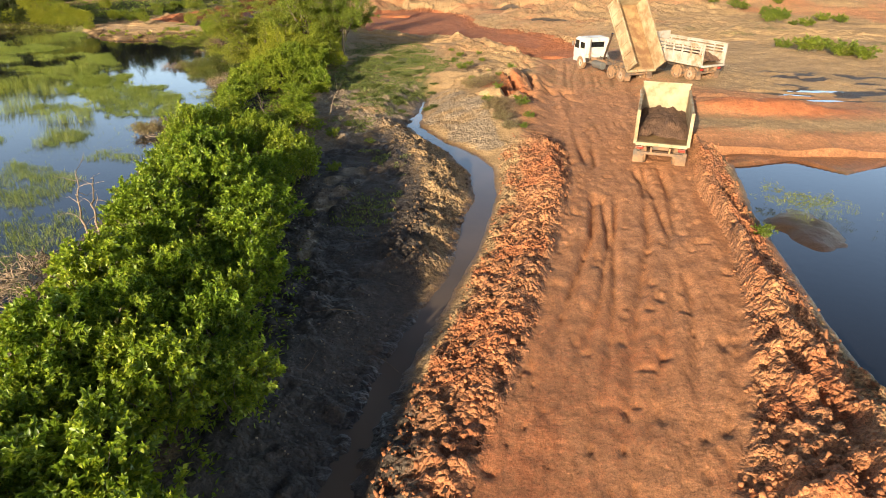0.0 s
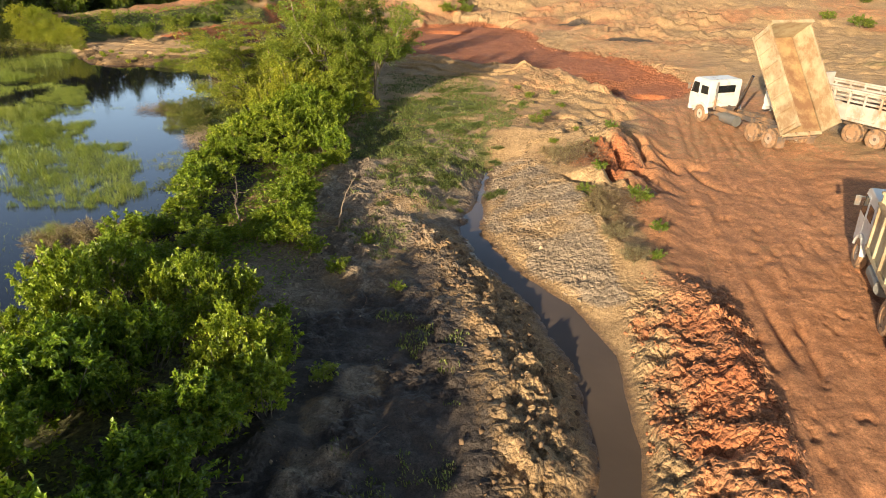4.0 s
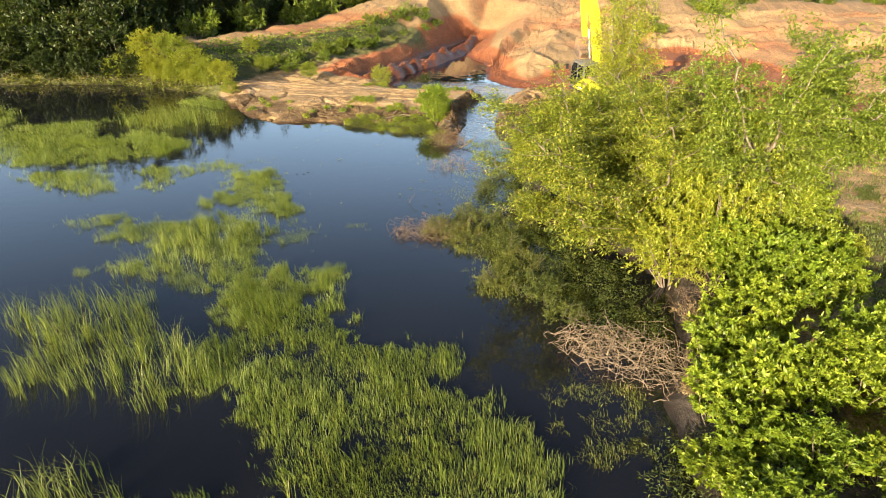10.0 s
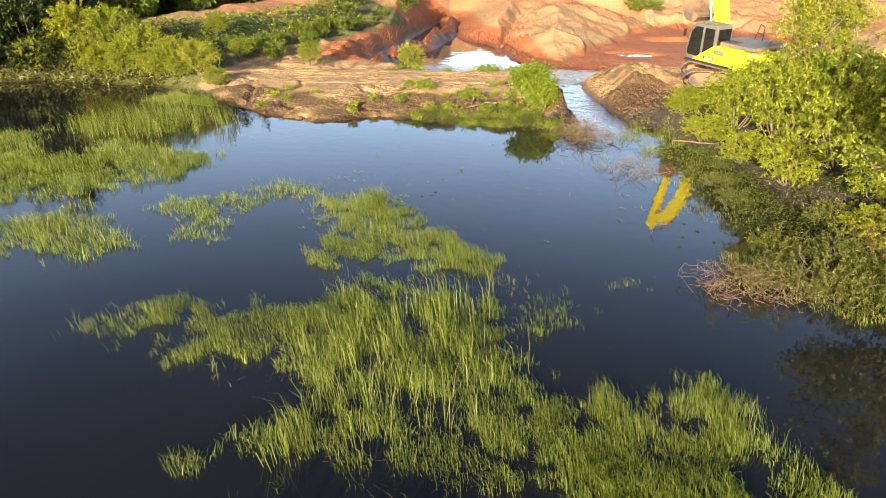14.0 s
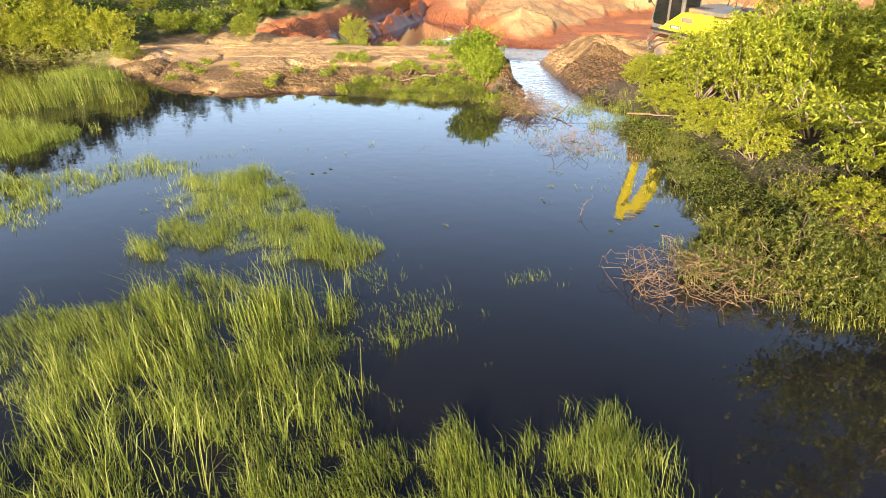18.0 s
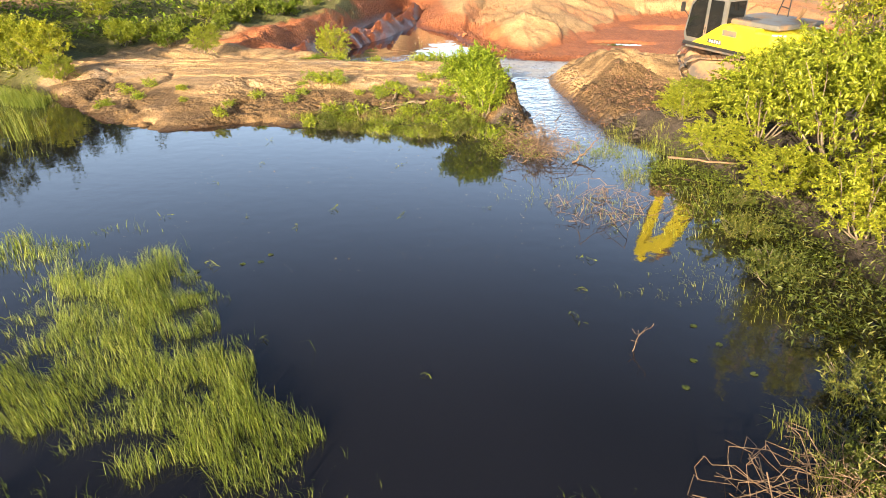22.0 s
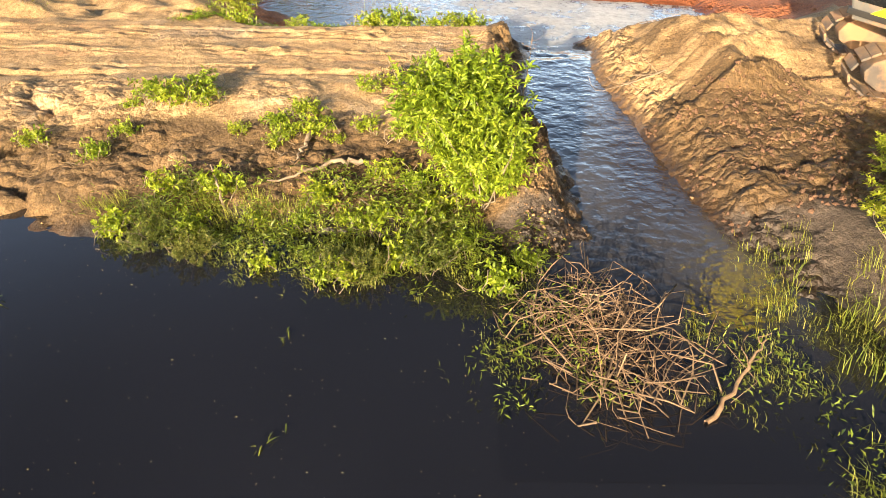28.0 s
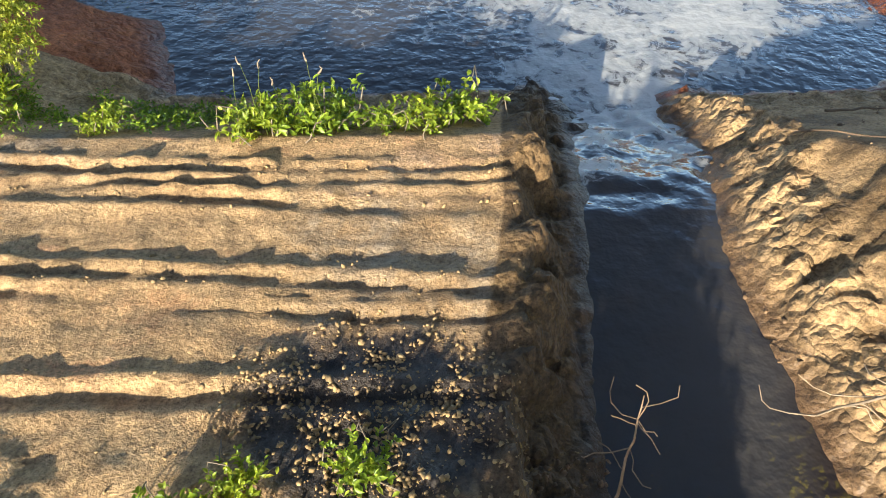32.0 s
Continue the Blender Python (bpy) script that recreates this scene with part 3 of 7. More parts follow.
    stand = np.exp(-(((x + 18.3) / 3.6) ** 4 + ((y - 76.2) / 2.8) ** 4))
    land = land * (1 - stand) + 0.72 * stand
    # pit with broken walls
    s_pit = inside(x, y, PIT) + 1.5 * wob + 2.6 * (grain(x, y, 4.0, 113, 3) - 0.5) * ease(76, 80, y)
    floor_z = -0.5 + 0.15 * lump
    steep = np.maximum((1 - ease(79, 84, y)) * (1 - ease(2, 5, x)), (1 - ease(-16, -10, x)) * 0.6)
    land = np.where(s_pit < 0, np.minimum(land, floor_z + 0.0 * s_pit), np.minimum(land, floor_z + (0.16 + 0.94 * steep) * s_pit + 0.5 * (1 - steep) * ease(0.0, 0.5, s_pit) * (grain(x, y, 3.5, 157, 3) - 0.3)))
    # bulging spoil heap at the back of the pit
    ledge = (0.6 * x + 0.8 * y) * 0.28 + 1.6 * grain(x, y, 4.0, 161, 3)
    ledge = (ledge - np.floor(ledge)) * ease(0.42, 0.6, grain(x, y, 5.0, 163, 2))
    s_bulge = inside(x, y, BULGE) + 2.2 * (grain(x, y, 3.0, 127, 3) - 0.5)
    land = np.maximum(land, np.where(s_bulge < 0.5, np.minimum(floor_z - 0.30 * s_bulge, 2.1 + 0.8 * lump) + (0.8 * np.abs(grain(x, y, 1.8, 129, 3) - 0.5) + 0.55 * ledge) * ease(0, 1, -s_bulge), -9.0))
    # rutted wheel tracks
    ruts = np.zeros_like(x)
    for k, (off, w) in enumerate(((-1.9, 0.15), (-1.3, 0.13), (-0.7, 0.12), (0.25, 0.16), (0.9, 0.13), (1.55, 0.17))):
        line = [(a + off + 0.25 * math.sin(b * 0.31 + k * 2), b) for a, b in ROAD]
        ruts = ruts + np.exp(-(away(x, y, line) / w) ** 2) * (0.5 + grain(x, y, 3, 40 + k))
    broken = ease(0.35, 0.6, grain(x, y, 4.0, 85, 2)) * (0.4 + 0.6 * ease(13, 22, y)) * (1 - 0.7 * ease(33, 38, y))
    land = land + (0.020 * (grain(x, y, 1.0, 83, 3) - 0.5) + 0.022 * (grain(x, y * 0.4, 0.3, 84, 2) - 0.5) - 0.075 * ease(0.72, 0.77, grain(x * 1.6, y * 0.7, 0.42, 86, 2))) * on_way - 0.26 * ruts * on_way * broken + 0.05 * np.exp(-((d_road - 2.3) / 0.25) ** 2) * on_way
    across = np.zeros_like(x)
    RUTS = ((78.64, 0.07, -0.01, 1.0), (78.33, 0.06, 0.005, 0.9), (78.0, 0.07, 0.0, 0.9), (77.55, 0.24, 0.0, 0.8), (77.18, 0.07, -0.05, 1.0), (76.85, 0.06, -0.03, 0.9), (76.65, 0.05, -0.02, 0.8), (76.1, 0.06, 0.02, 0.5), (75.62, 0.08, 0.015, 1.1))
    for k, (yy, w, skew, deep) in enumerate(RUTS):
        off = y - yy - skew * (x + 29) - 0.10 * np.sin(x * 0.45 + k * 1.9) - 0.12 * (grain(x, y * 0 + k, 2.2, 53, 2) - 0.5)
        live = ease(0.30, 0.55, grain(x, y * 0 + 7.0 * k, 3.5, 57, 2)) * 0.8 + 0.2
        edge_up = np.exp(-((off - 1.7 * w - 0.03) / (0.6 * w + 0.02)) ** 2) + 0.6 * np.exp(-((off + 1.7 * w + 0.03) / (0.6 * w + 0.02)) ** 2)
        across = across + deep * live * (-0.8 * np.exp(-(off / w) ** 2) + edge_up * (0.35 + 1.1 * grain(x, y, 0.22, 50 + k, 2)))
    tread = np.sin(y * 42 + 2 * np.sin(x * 0.7)) * ease(0.45, 0.6, grain(x, y, 2.5, 59, 2))
    layers = grain(x * 0.07 + 0.03 * y, y, 0.16, 62, 3) - 0.5
    land = land + (0.050 * across * (0.15 + 1.7 * grain(x, y, 0.16, 55, 2)) + 0.026 * layers * ease(0.3, 0.6, grain(x, y, 3.0, 60, 2)) + 0.006 * tread + 0.05 * (grain(x, y, 0.30, 58, 3) - 0.5) + 0.05 * (grain(x, y, 1.6, 171, 2) - 0.5)) * dam * ease(75.0, 75.5, y)
    shelf = ease(0.3, 1.0, s_pit) * (1 - ease(6, 9, s_pit)) * ease(-14, -11, x) * (1 - ease(4, 8, x)) * (y < 76)
    rip = (s_pit + 2.4 * grain(x, y, 4.0, 106, 3)) * 0.55
    rip = rip - np.floor(rip)
    land = land + shelf * 0.22 * rip * ease(0.35, 0.6, grain(x, y, 3.0, 107, 2))
    for px, py, rx, ry in PUDDLES:
        k = np.exp(-(((x - px) / rx) ** 2 + ((y - py) / ry) ** 2) ** 2 * 0.25)
        land = land * (1 - k) + k * (0.30 + 0.06 * small + 0.02)
    # waters cut into it
    s_pond = inside(x, y, POND) + 0.5 * wob
    lower_dam = (1 - ease(1.4, 3.6, s_pond + 2 * wob)) * (s_pond > 0)
    gully = 1 - np.abs(np.sin(x * 1.05 + 0.25 * y + 3.2 * grain(x, y, 1.6, 61, 3)))
    at_dam = ease(-46, -42, x) * (1 - ease(-29.5, -27.5, x)) * ease(66, 68, y)
    slope = 0.55 - 0.36 * at_dam + 0.25 * at_dam * (1 - ease(0.0, 1.2, s_pond)) * grain(x, y, 1.5, 63)
    h = cut(land + 0.05 * tiny, s_pond - at_dam * 1.2 * (gully ** 9) * (1 - ease(-36, -34.5, x)), POND_Z, slope)
    s_chan = inside(x, y, CHANNEL) + 0.25 * wob
    west = x < -26.2
    shelf_w = 0.42 + 0.7 * (grain(x, y, 0.5, 131, 2) - 0.5)
    h = cut(h, np.where(west, np.where(s_chan > 0, 0.22 * s_chan + 1.9 * np.maximum(s_chan - shelf_w, 0), s_chan), 0.75 * s_chan), fall(y), 1.0, 0.5, 0.7)
    h = h + relief * np.sqrt(heap) * ease(0.05, 0.4, s_chan) * (x > -26.2) * ease(71, 72.5, y) * (1 - ease(80.4, 81.2, y))
    h = h + 0.42 * np.exp(-(((x + 27.75) / 0.42) ** 4 + ((y - 71.7) / 1.7) ** 4)) * (0.5 + grain(x, y, 0.6, 175, 2)) * ease(-0.1, 0.3, s_chan)
    s_pool = inside(x, y, POOL) + 0.6 * wob
    h = cut(h, s_pool, POOL_Z, 0.45 + 0.75 * ease(84, 86, y) * (1 - ease(-36, -33, x)))
    h = np.maximum(h, POOL_Z - 0.5 + 1.75 * np.exp(-(away(x, y, SPIT) / 1.0) ** 2) * (0.75 + 0.9 * small) * (0.6 + 0.7 * grain(x, y, 2.0, 125, 2)))
    s_ditch = inside(x, y, DITCH) + 0.25 * wob
    h = cut(h, s_ditch, DITCH_Z, 0.33, 0.6, 0.5)
    s_side = inside(x, y, SIDE_POND) + 0.4 * wob
    h = np.where((s_side > 0) & (x > 8), np.minimum(h, SIDE_Z + 0.22 + 0.17 * s_side), h)
    rim_e = np.interp(y, WAY_Y, RIGHT_WAY) + np.clip(0.85 * (np.interp(y, WAY_Y, RIGHT_WET) - np.interp(y, WAY_Y, RIGHT_WAY)), 1.7, 4.2) + 0.8 * wob
    by_way = (x > np.interp(y, WAY_Y, RIGHT_WAY)) * (1 - ease(33, 36, y)) * ease(2, 5, y)
    h = h + by_way * 0.66 * np.exp(-((x - rim_e + 1.5) / 0.45) ** 2) * (0.5 + grain(x, y, 1.5, 167, 2))
    h = np.where(by_way > 0.5, np.minimum(h, SIDE_Z + 0.12 + 0.10 * small + 0.78 * np.maximum(rim_e - x, 0)), h)
    crest_w = np.interp(y, WAY_Y, LEFT_WAY) - 0.75 + 0.6 * wob
    h = h + 0.16 * np.exp(-((x - crest_w) / 0.45) ** 2) * (0.2 + 1.3 * grain(x, y, 1.4, 195, 2)) * ease(6, 9, y) * (1 - ease(32, 35, y))
    h = cut(h, s_side, SIDE_Z, 0.8 + 0.8 * grain(x, y, 1.5, 88))
    isle = np.exp(-(((x - 13.4) / 2.3) ** 2 + ((y - 24.6) / 3.4) ** 2) ** 2)
    h = np.maximum(h, SIDE_Z - 0.8 + isle * (0.84 + 0.30 * small + 0.24 * grain(x, y, 2.0, 187, 2)))
    h = h + (0.05 * small + 0.03 * tiny) * (1 - 0.65 * on_way)
    d_west = away(x, y, WEST_BANK)
    cutwall = np.exp(-((s_chan - 0.45) / 0.4) ** 2)
    broken_up = np.maximum.reduce([1.2 * shoulders(x, y), 0.75 * clay_field * (0.35 + 0.9 * grain(x, y, 1.3, 189, 2)), 1.5 * np.exp(-(d_west / 1.1) ** 2), (0.14 + 0.5 * (step < 0)) * heap, 0.6 * np.exp(-(s_pit / 1.4) ** 2), 1.0 * cutwall,
                                   0.5 * np.exp(-(away(x, y, SPIT) / 0.8) ** 2), 0.75 * low * (0.25 + 0.75 * ease(0.36, 0.56, grain(x, y, 1.6, 66))), 0.8 * np.exp(-((s_pool - 0.7) / 0.8) ** 2) * (y > 80.3), 0.45 * dam * ease(71.5, 72.5, y) * (1 - ease(74.8, 75.4, y)) * ease(0.35, 0.6, grain(x, y, 1.2, 121, 2)), 0.34 * lower_dam * at_dam * (0.3 + 1.4 * ease(0.4, 0.6, grain(x, y, 1.6, 43, 2))),
                                   0.7 * np.exp(-(((x - 1.8) / 2.2) ** 2 + ((y - 46.5) / 3.0) ** 2)), 0.55 * worn * (grain(x, y, 3.0, 49, 2) > 0.52)])
    broken_up = np.maximum(broken_up, 0.9 * np.exp(-(((x + 27.55) / 0.7) ** 4 + ((y - 71.8) / 2.4) ** 4)))
    broken_up = np.maximum(broken_up, 0.65 * np.exp(-(((x + 22.6) / 2.9) ** 4 + ((y - 72.3) / 1.9) ** 4)))
    at = np.where(broken_up > 0.03)[0]
    bend_x, bend_y = grain(x[at], y[at], 0.55, 199, 2) - 0.5, grain(x[at], y[at], 0.55, 201, 2) - 0.5
    xs, ys = x[at] + 0.15 * wob[at] + 0.42 * bend_x, y[at] - 0.15 * wob[at] + 0.42 * bend_y
    lumps = 0.22 * cells(xs, ys, 0.62, 3) * (grain(xs, ys, 1.8, 7, 2) > 0.42) + 0.16 * cells(xs, ys, 0.30, 4) + 0.08 * cells(xs, ys, 0.15, 6)
    fine_lumps = 0.12 * cells(xs, ys, 0.62, 3) + 0.17 * cells(xs, ys, 0.31, 4) + 0.09 * cells(xs, ys, 0.16, 6)
    clay_lumps = 0.20 * cells(xs * 0.8, ys, 0.75, 203) + 0.09 * cells(xs, ys, 0.22, 4) + 0.55 * np.abs(grain(xs, ys, 0.6, 205, 3) - 0.5)
    h[at] = h[at] + broken_up[at] * (np.where(y[at] > 66, fine_lumps, np.where(clay_field[at] > 0.3, clay_lumps, lumps)) - 0.05)
    for px, py, rx, ry, deep in ((3.0, 68.9, 1.5, 0.8, 1.0), (7.6, 67.4, 1.2, 0.7, 0.9), (-5.5, 111.5, 2.2, 1.2, 1.3), (-12.5, 104, 2.4, 1.2, 1.3), (-18.5, 94.5, 1.8, 1.0, 1.0), (0.5, 55.6, 0.9, 0.5, 0.6)):
        h = h - deep * np.exp(-((((x - px + wob) / rx) ** 2 + ((y - py - wob) / ry) ** 2) ** 2))
    h = h + 0.75 * ledge * ease(92, 100, y) * (1 - ease(120, 135, y)) * ease(-26, -18, x) * (1 - ease(20, 35, x)) * ease(0.5, 2.5, s_pit)
    # banked-up earth and gullies round the pit and over the eastern ground
    spread = np.maximum.reduce([np.exp(-(s_pit / 3.0) ** 2) * ease(70, 78, y) * ease(-16, -8, x), ease(11, 15, x) * ease(40, 46, y) * 0.55, 0.9 * ease(90, 100, y) * ease(-28, -20, x) * (s_pit > 0), 0.8 * ease(0.0, 1.0, -s_bulge), 0.25 * worn,
                                0.9 * np.exp(-((s_side - 0.7) / 0.8) ** 2) * ease(27, 30, y)]) * ease(0.30, 0.55, grain(x, y, 7.0, 115, 2)) * (1 - ease(150, 220, y)) * (1 - ease(70, 95, x))
    spread = spread * (1 - ease(-0.2, 0.3, -s_side)) * (1 - np.exp(-(away(x, y, [(14, 39), (60, 37)]) / 1.5) ** 2))
    for px, py, rx, ry in PUDDLES:
        spread = spread * (1 - np.exp(-(((x - px) / rx) ** 2 + ((y - py) / ry) ** 2) * 0.3))
    at = np.where(spread > 0.03)[0]
    xs, ys = x[at] + 0.6 * wob[at], y[at] - 0.6 * wob[at]
    h[at] = h[at] + spread[at] * (0.24 * cells(xs, ys, 2.6, 23) + 0.20 * cells(xs, ys, 0.9, 24) * (grain(xs, ys, 3.0, 165, 2) > 0.5) - 0.08)
    foot = ease(0.2, 1.0, s_pool) * (1 - ease(4, 6, s_pool)) * (x < -37) * (y > 83)
    h = h + foot * 0.7 * (np.abs(grain(x * 0.25, y, 1.3, 133, 3) - 0.5) - 0.12)
    # soils
    near_way = (1 - ease(4.2, 6.0, d_road + 2 * wob)) * (1 - 0.28 * ease(30, 42, y))
    orange = np.maximum(near_way * (1 - ease(75, 90, y)), ease(0.8, 3.4, x + wob * 2) * ease(28, 34, y) * (0.82 - 0.22 * ease(45, 55, y))) * (1 - 0.9 * ease(60, 90, x))
    orange = orange * (1 - 0.7 * ease(24, 32, x)) * (1 - 0.25 * ease(25, 33, y)) * (1 - 0.5 * np.exp(-((y - 38.5) / 1.4) ** 2) * ease(11, 13, x))
    orange = np.maximum(orange, (0.18 + 0.36 * grain(x, y, 5.0, 183, 3)) * ease(42, 48, y) * ease(-7, -3, x) * (1 - ease(20, 30, x)) * (1 - ease(92, 100, y)))
    orange = np.maximum(orange, (0.20 + 0.5 * grain(x, y, 4.0, 177, 3)) * ease(0.0, 1.0, -s_bulge))
    orange = np.maximum(orange, dam * ease(75.2, 75.8, y) * ease(0.42, 0.62, grain(x * 0.12, y, 0.35, 64, 3)) * 0.42)
    orange = np.maximum(orange * (1 - 0.45 * ease(13, 20, x) * ease(44, 50, y)), (0.12 + 0.6 * grain(x, y, 7, 101, 2)) * ease(80, 95, y))
    lower = ease(-48, -44, x) * (x < -26.5) * (y < 75.5) * ease(66, 68, y) * (1 - ease(1.6, 4.2, s_pond + 2.5 * wob)) * (0.34 + 0.75 * grain(x, y, 1.2, 135, 2))
    brown = np.maximum(lower, 1.1 * np.exp(-(((x + 22.4) / 3.2) ** 4 + ((y - 71.6) / 2.2) ** 4)))
    brown = np.maximum(brown, (0.72 + 0.45 * grain(x, y, 1.0, 179, 2)) * np.sqrt(heap) * (1 - ease(0.1, 1.2, step)))
    brown = np.maximum(brown, heap * (0.18 + 0.62 * grain(along, over * 3.0, 1.1, 193, 3)))
    brown = np.maximum(brown, 0.40 * ease(75.2, 76, y) * dam * ease(0.46, 0.62, grain(x * 0.22, y, 0.7, 117, 3)))
    # the cut's west wall: brown earth with its shade painted in
    brown = np.maximum(brown, (1 - ease(0.8, 1.2, inside(x, y, CHANNEL) + 0.6 * wob)) * 1.2 * (x < -26))
    red = (1 - ease(-1.0, 1.2, s_pit)) * (0.75 + 0.5 * lump) + 0.35 * np.exp(-((x + 3 - 2 * wob) / 30) ** 2) * ease(95, 100, y) * (1 - ease(112, 118, y))
    red = red * (1 - 0.75 * ease(-0.2, 1.2, -s_bulge))
    red = np.maximum(red, 0.55 * (1 - ease(3.0, 6.5, d_road)) * (1 - ease(14, 30, y)) * (0.5 + 0.6 * grain(x * 1.6, y * 0.5, 2.5, 169, 3)))
    red = np.maximum(red, 0.85 * np.exp(-(((x - 19) / 7) ** 2 + ((y - 42) / 2.2) ** 2)))
    red = np.maximum(red, shoulders(x, y) * (0.20 + 0.55 * grain(x, y, 1.2, 197, 2)))
    red = np.maximum(red, (1 - ease(1.5, 4, s_pool)) * 0.7 * (y > 82))
    red = np.maximum(red, 0.8 * np.exp(-(((x - 2.0) / 2.4) ** 2 + ((y - 46) / 3.0) ** 2)))
    grey = np.maximum(clay_field * (0.30 + 0.55 * grain(x, y, 1.1, 143, 2)), np.maximum(low * (0.1 + 1.1 * grain(x, y, 2.4, 71)) * (0.55 + 0.45 * ease(24, 32, y)), 0.95 * np.exp(-((away(x, y, PATH) + 2.4 * wob) / 0.6) ** 2) * (0.2 + 1.1 * grain(x, y, 1.6, 109, 2))))
    grey = np.maximum(grey, heap * (step > 0) * 0.30 * (grain(x, y, 1.2, 123, 2) > 0.5))
    grey = np.maximum(grey, dam * (0.12 + 0.55 * grain(x * 0.6, y, 1.6, 119, 3)))
    # mud of the strip, spread further to stand in for the bushes' shadow
    mud = np.maximum(low * (1.3 - (0.6 + 0.5 * ease(22, 30, y)) * grain(x, y, 2.8, 73)) * (1 - 0.7 * ease(29, 40, y)), 0.8 * np.exp(-(d_dike / 3.5) ** 2) * (1 - 0.8 * ease(26, 34, y)))
    mud = np.maximum(mud, 0.9 * (1 - ease(-0.2, 0.9, s_pond)) * (1 - at_dam * (1 - ease(-35.2, -34.2, x))))
    bank = (1 - ease(2.5, 4.5, s_pond + 2 * wob)) * (x > -24.6) * (1 - ease(70, 71.5, y))
    mud = np.maximum(mud, 0.85 * bank) * (1 - 0.75 * np.exp(-((away(x, y, PATH) + 2.4 * wob) / 0.6) ** 2) * ease(0.35, 0.6, grain(x, y, 1.6, 109, 2)))
    for px, py, rx, ry in PUDDLES:
        mud = np.maximum(mud, 0.8 * np.exp(-(((x - px) / rx) ** 2 + ((y - py) / ry) ** 2) ** 2 * 0.2))
    puddle = np.exp(-((((x + 29.3) / 1.15) ** 2 + ((y - 75.5) / 0.95) ** 2) ** 1.5)) * dam
    mud = np.maximum(np.maximum(mud, 1.0 * puddle), 0.5 * isle)
    brown = np.maximum(brown, 1.2 * isle)
    weeds = np.maximum(ease(40, 46, y) * (1 - ease(60, 66, y)) * np.exp(-((x + 5.5 + 0.12 * (y - 45)) / 3.4) ** 2) * (0.25 + 0.0 * x) * ease(0.42, 0.62, grain(x, y * 1.5, 1.8, 111, 3)) * 3.2, np.exp(-(d_dike / 3.0) ** 2) * 0.6 * (1 - 0.6 * ease(27, 34, y)))
    weeds = np.maximum(weeds, (1 - ease(6, 11, d_far)) * ease(2.0, 3.6, d_far) * 0.8)
    weeds = weeds * (1 - ease(104, 110, y))
    weeds = np.maximum(weeds, 0.9 * (1 - ease(-47, -44, x)) * (y < 92) * ease(2.2, 3.2, d_far))
    weeds = np.maximum(weeds, 0.9 * ease(30, 60, -x - 30) * ease(3, 8, d_far))
    weeds = np.maximum(weeds, 0.65 * ease(16, 26, x) * ease(60, 70, y) * (0.4 + lump))
    weeds = np.maximum(weeds, 0.75 * ease(130, 160, y))
    bare = np.exp(-((((x + 10.0) / 2.4) ** 2 + ((y - 33.0) / 3.0) ** 2) ** 2)) * (0.6 + 0.4 * grain(x, y, 1.2, 209, 2))
    mud, weeds, grey = mud * (1 - bare), weeds * (1 - bare), np.maximum(grey, 1.15 * bare)
    weeds = np.maximum(weeds, np.exp(-((x + 9.5) / 3.2) ** 2) * ease(44, 47, y) * (1 - ease(57, 61, y)) * (0.35 + 0.7 * grain(x, y, 1.5, 211, 2)))
    wet_shade = np.maximum.reduce([1 - ease(0.0, 0.35, s_pond), 1 - ease(0, 0.35, s_ditch), 1 - ease(0, 0.3, s_chan), 1 - ease(0, 0.5, s_pool), 1 - ease(0, 0.4, s_side), 0.7 * by_way * ease(-0.1, 0.4, x - rim_e), 0.9 * puddle])
    # the heap's foot, darkened here for the shade among its clods
    wet_shade = np.maximum(wet_shade, 0.10 * heap * (step < 0))
    wet_shade = np.maximum(wet_shade, 0.42 * np.exp(-(((x + 23.0) / 2.9) ** 4 + ((y - 72.0) / 2.1) ** 4)))
    wet_shade = np.maximum(wet_shade, 0.35 * low * (1 - ease(32, 44, y)) * (1 - bare))
    marsh = ease(20, 24, x) * ease(42, 46, y) * (1 - ease(54, 58, y)) * ease(0.54, 0.60, grain(x * 0.45, y, 0.9, 79, 3)) * 0.8
    return h, (orange, red, grey, brown), (np.maximum(mud, 0.8 * marsh), weeds, np.maximum(wet_shade, 0.8 * marsh), np.clip(broken_up, 0, 1))


def steps(*spans):
    """Grid lines: spans of (from, to, pitch)."""
    out = []
    for a, b, p in spans:
        out.extend(np.linspace(a, b, max(2, round((b - a) / p) + 1))[:-1])
    return np.array(out + [spans[-1][1]])


gx = steps((-3000, -400, 650), (-400, -100, 50), (-100, -62, 2.5), (-62, -46, 0.5), (-46, -34, 0.13), (-34, -26.9, 0.062), (-26.9, -25.4, 0.12), (-25.4, -20, 0.072), (-20, -13, 0.2), (-13, -5, 0.12), (-5, 12, 0.105), (12, 22, 0.2), (22, 44, 0.35), (44, 100, 3), (100, 400, 50), (400, 3000, 650))
gy = steps((-3000, -300, 675), (-300, -12, 24), (-12, 4, 1), (4, 8, 0.2), (8, 36, 0.115), (36, 50, 0.15), (50, 66, 0.22), (66, 69, 0.13), (69, 80.6, 0.062), (80.6, 82.5, 0.085), (82.5, 96, 0.25), (96, 130, 0.5), (130, 200, 4), (200, 600, 50), (600, 3600, 600))
X, Y = np.meshgrid(gx, gy)
Hh, za, zb = terrain(X.ravel(), Y.ravel())
nx, ny = len(gx), len(gy)
idx = np.arange(nx * ny).reshape(ny, nx)
quads = np.stack([idx[:-1, :-1].ravel(), idx[:-1, 1:].ravel(), idx[1:, 1:].ravel(), idx[1:, :-1].ravel()], 1)
deep_bed = (Hh < -0.6) & (X.ravel() < -9) & (Y.ravel() < 70)                 # the bed under the dark water is left open
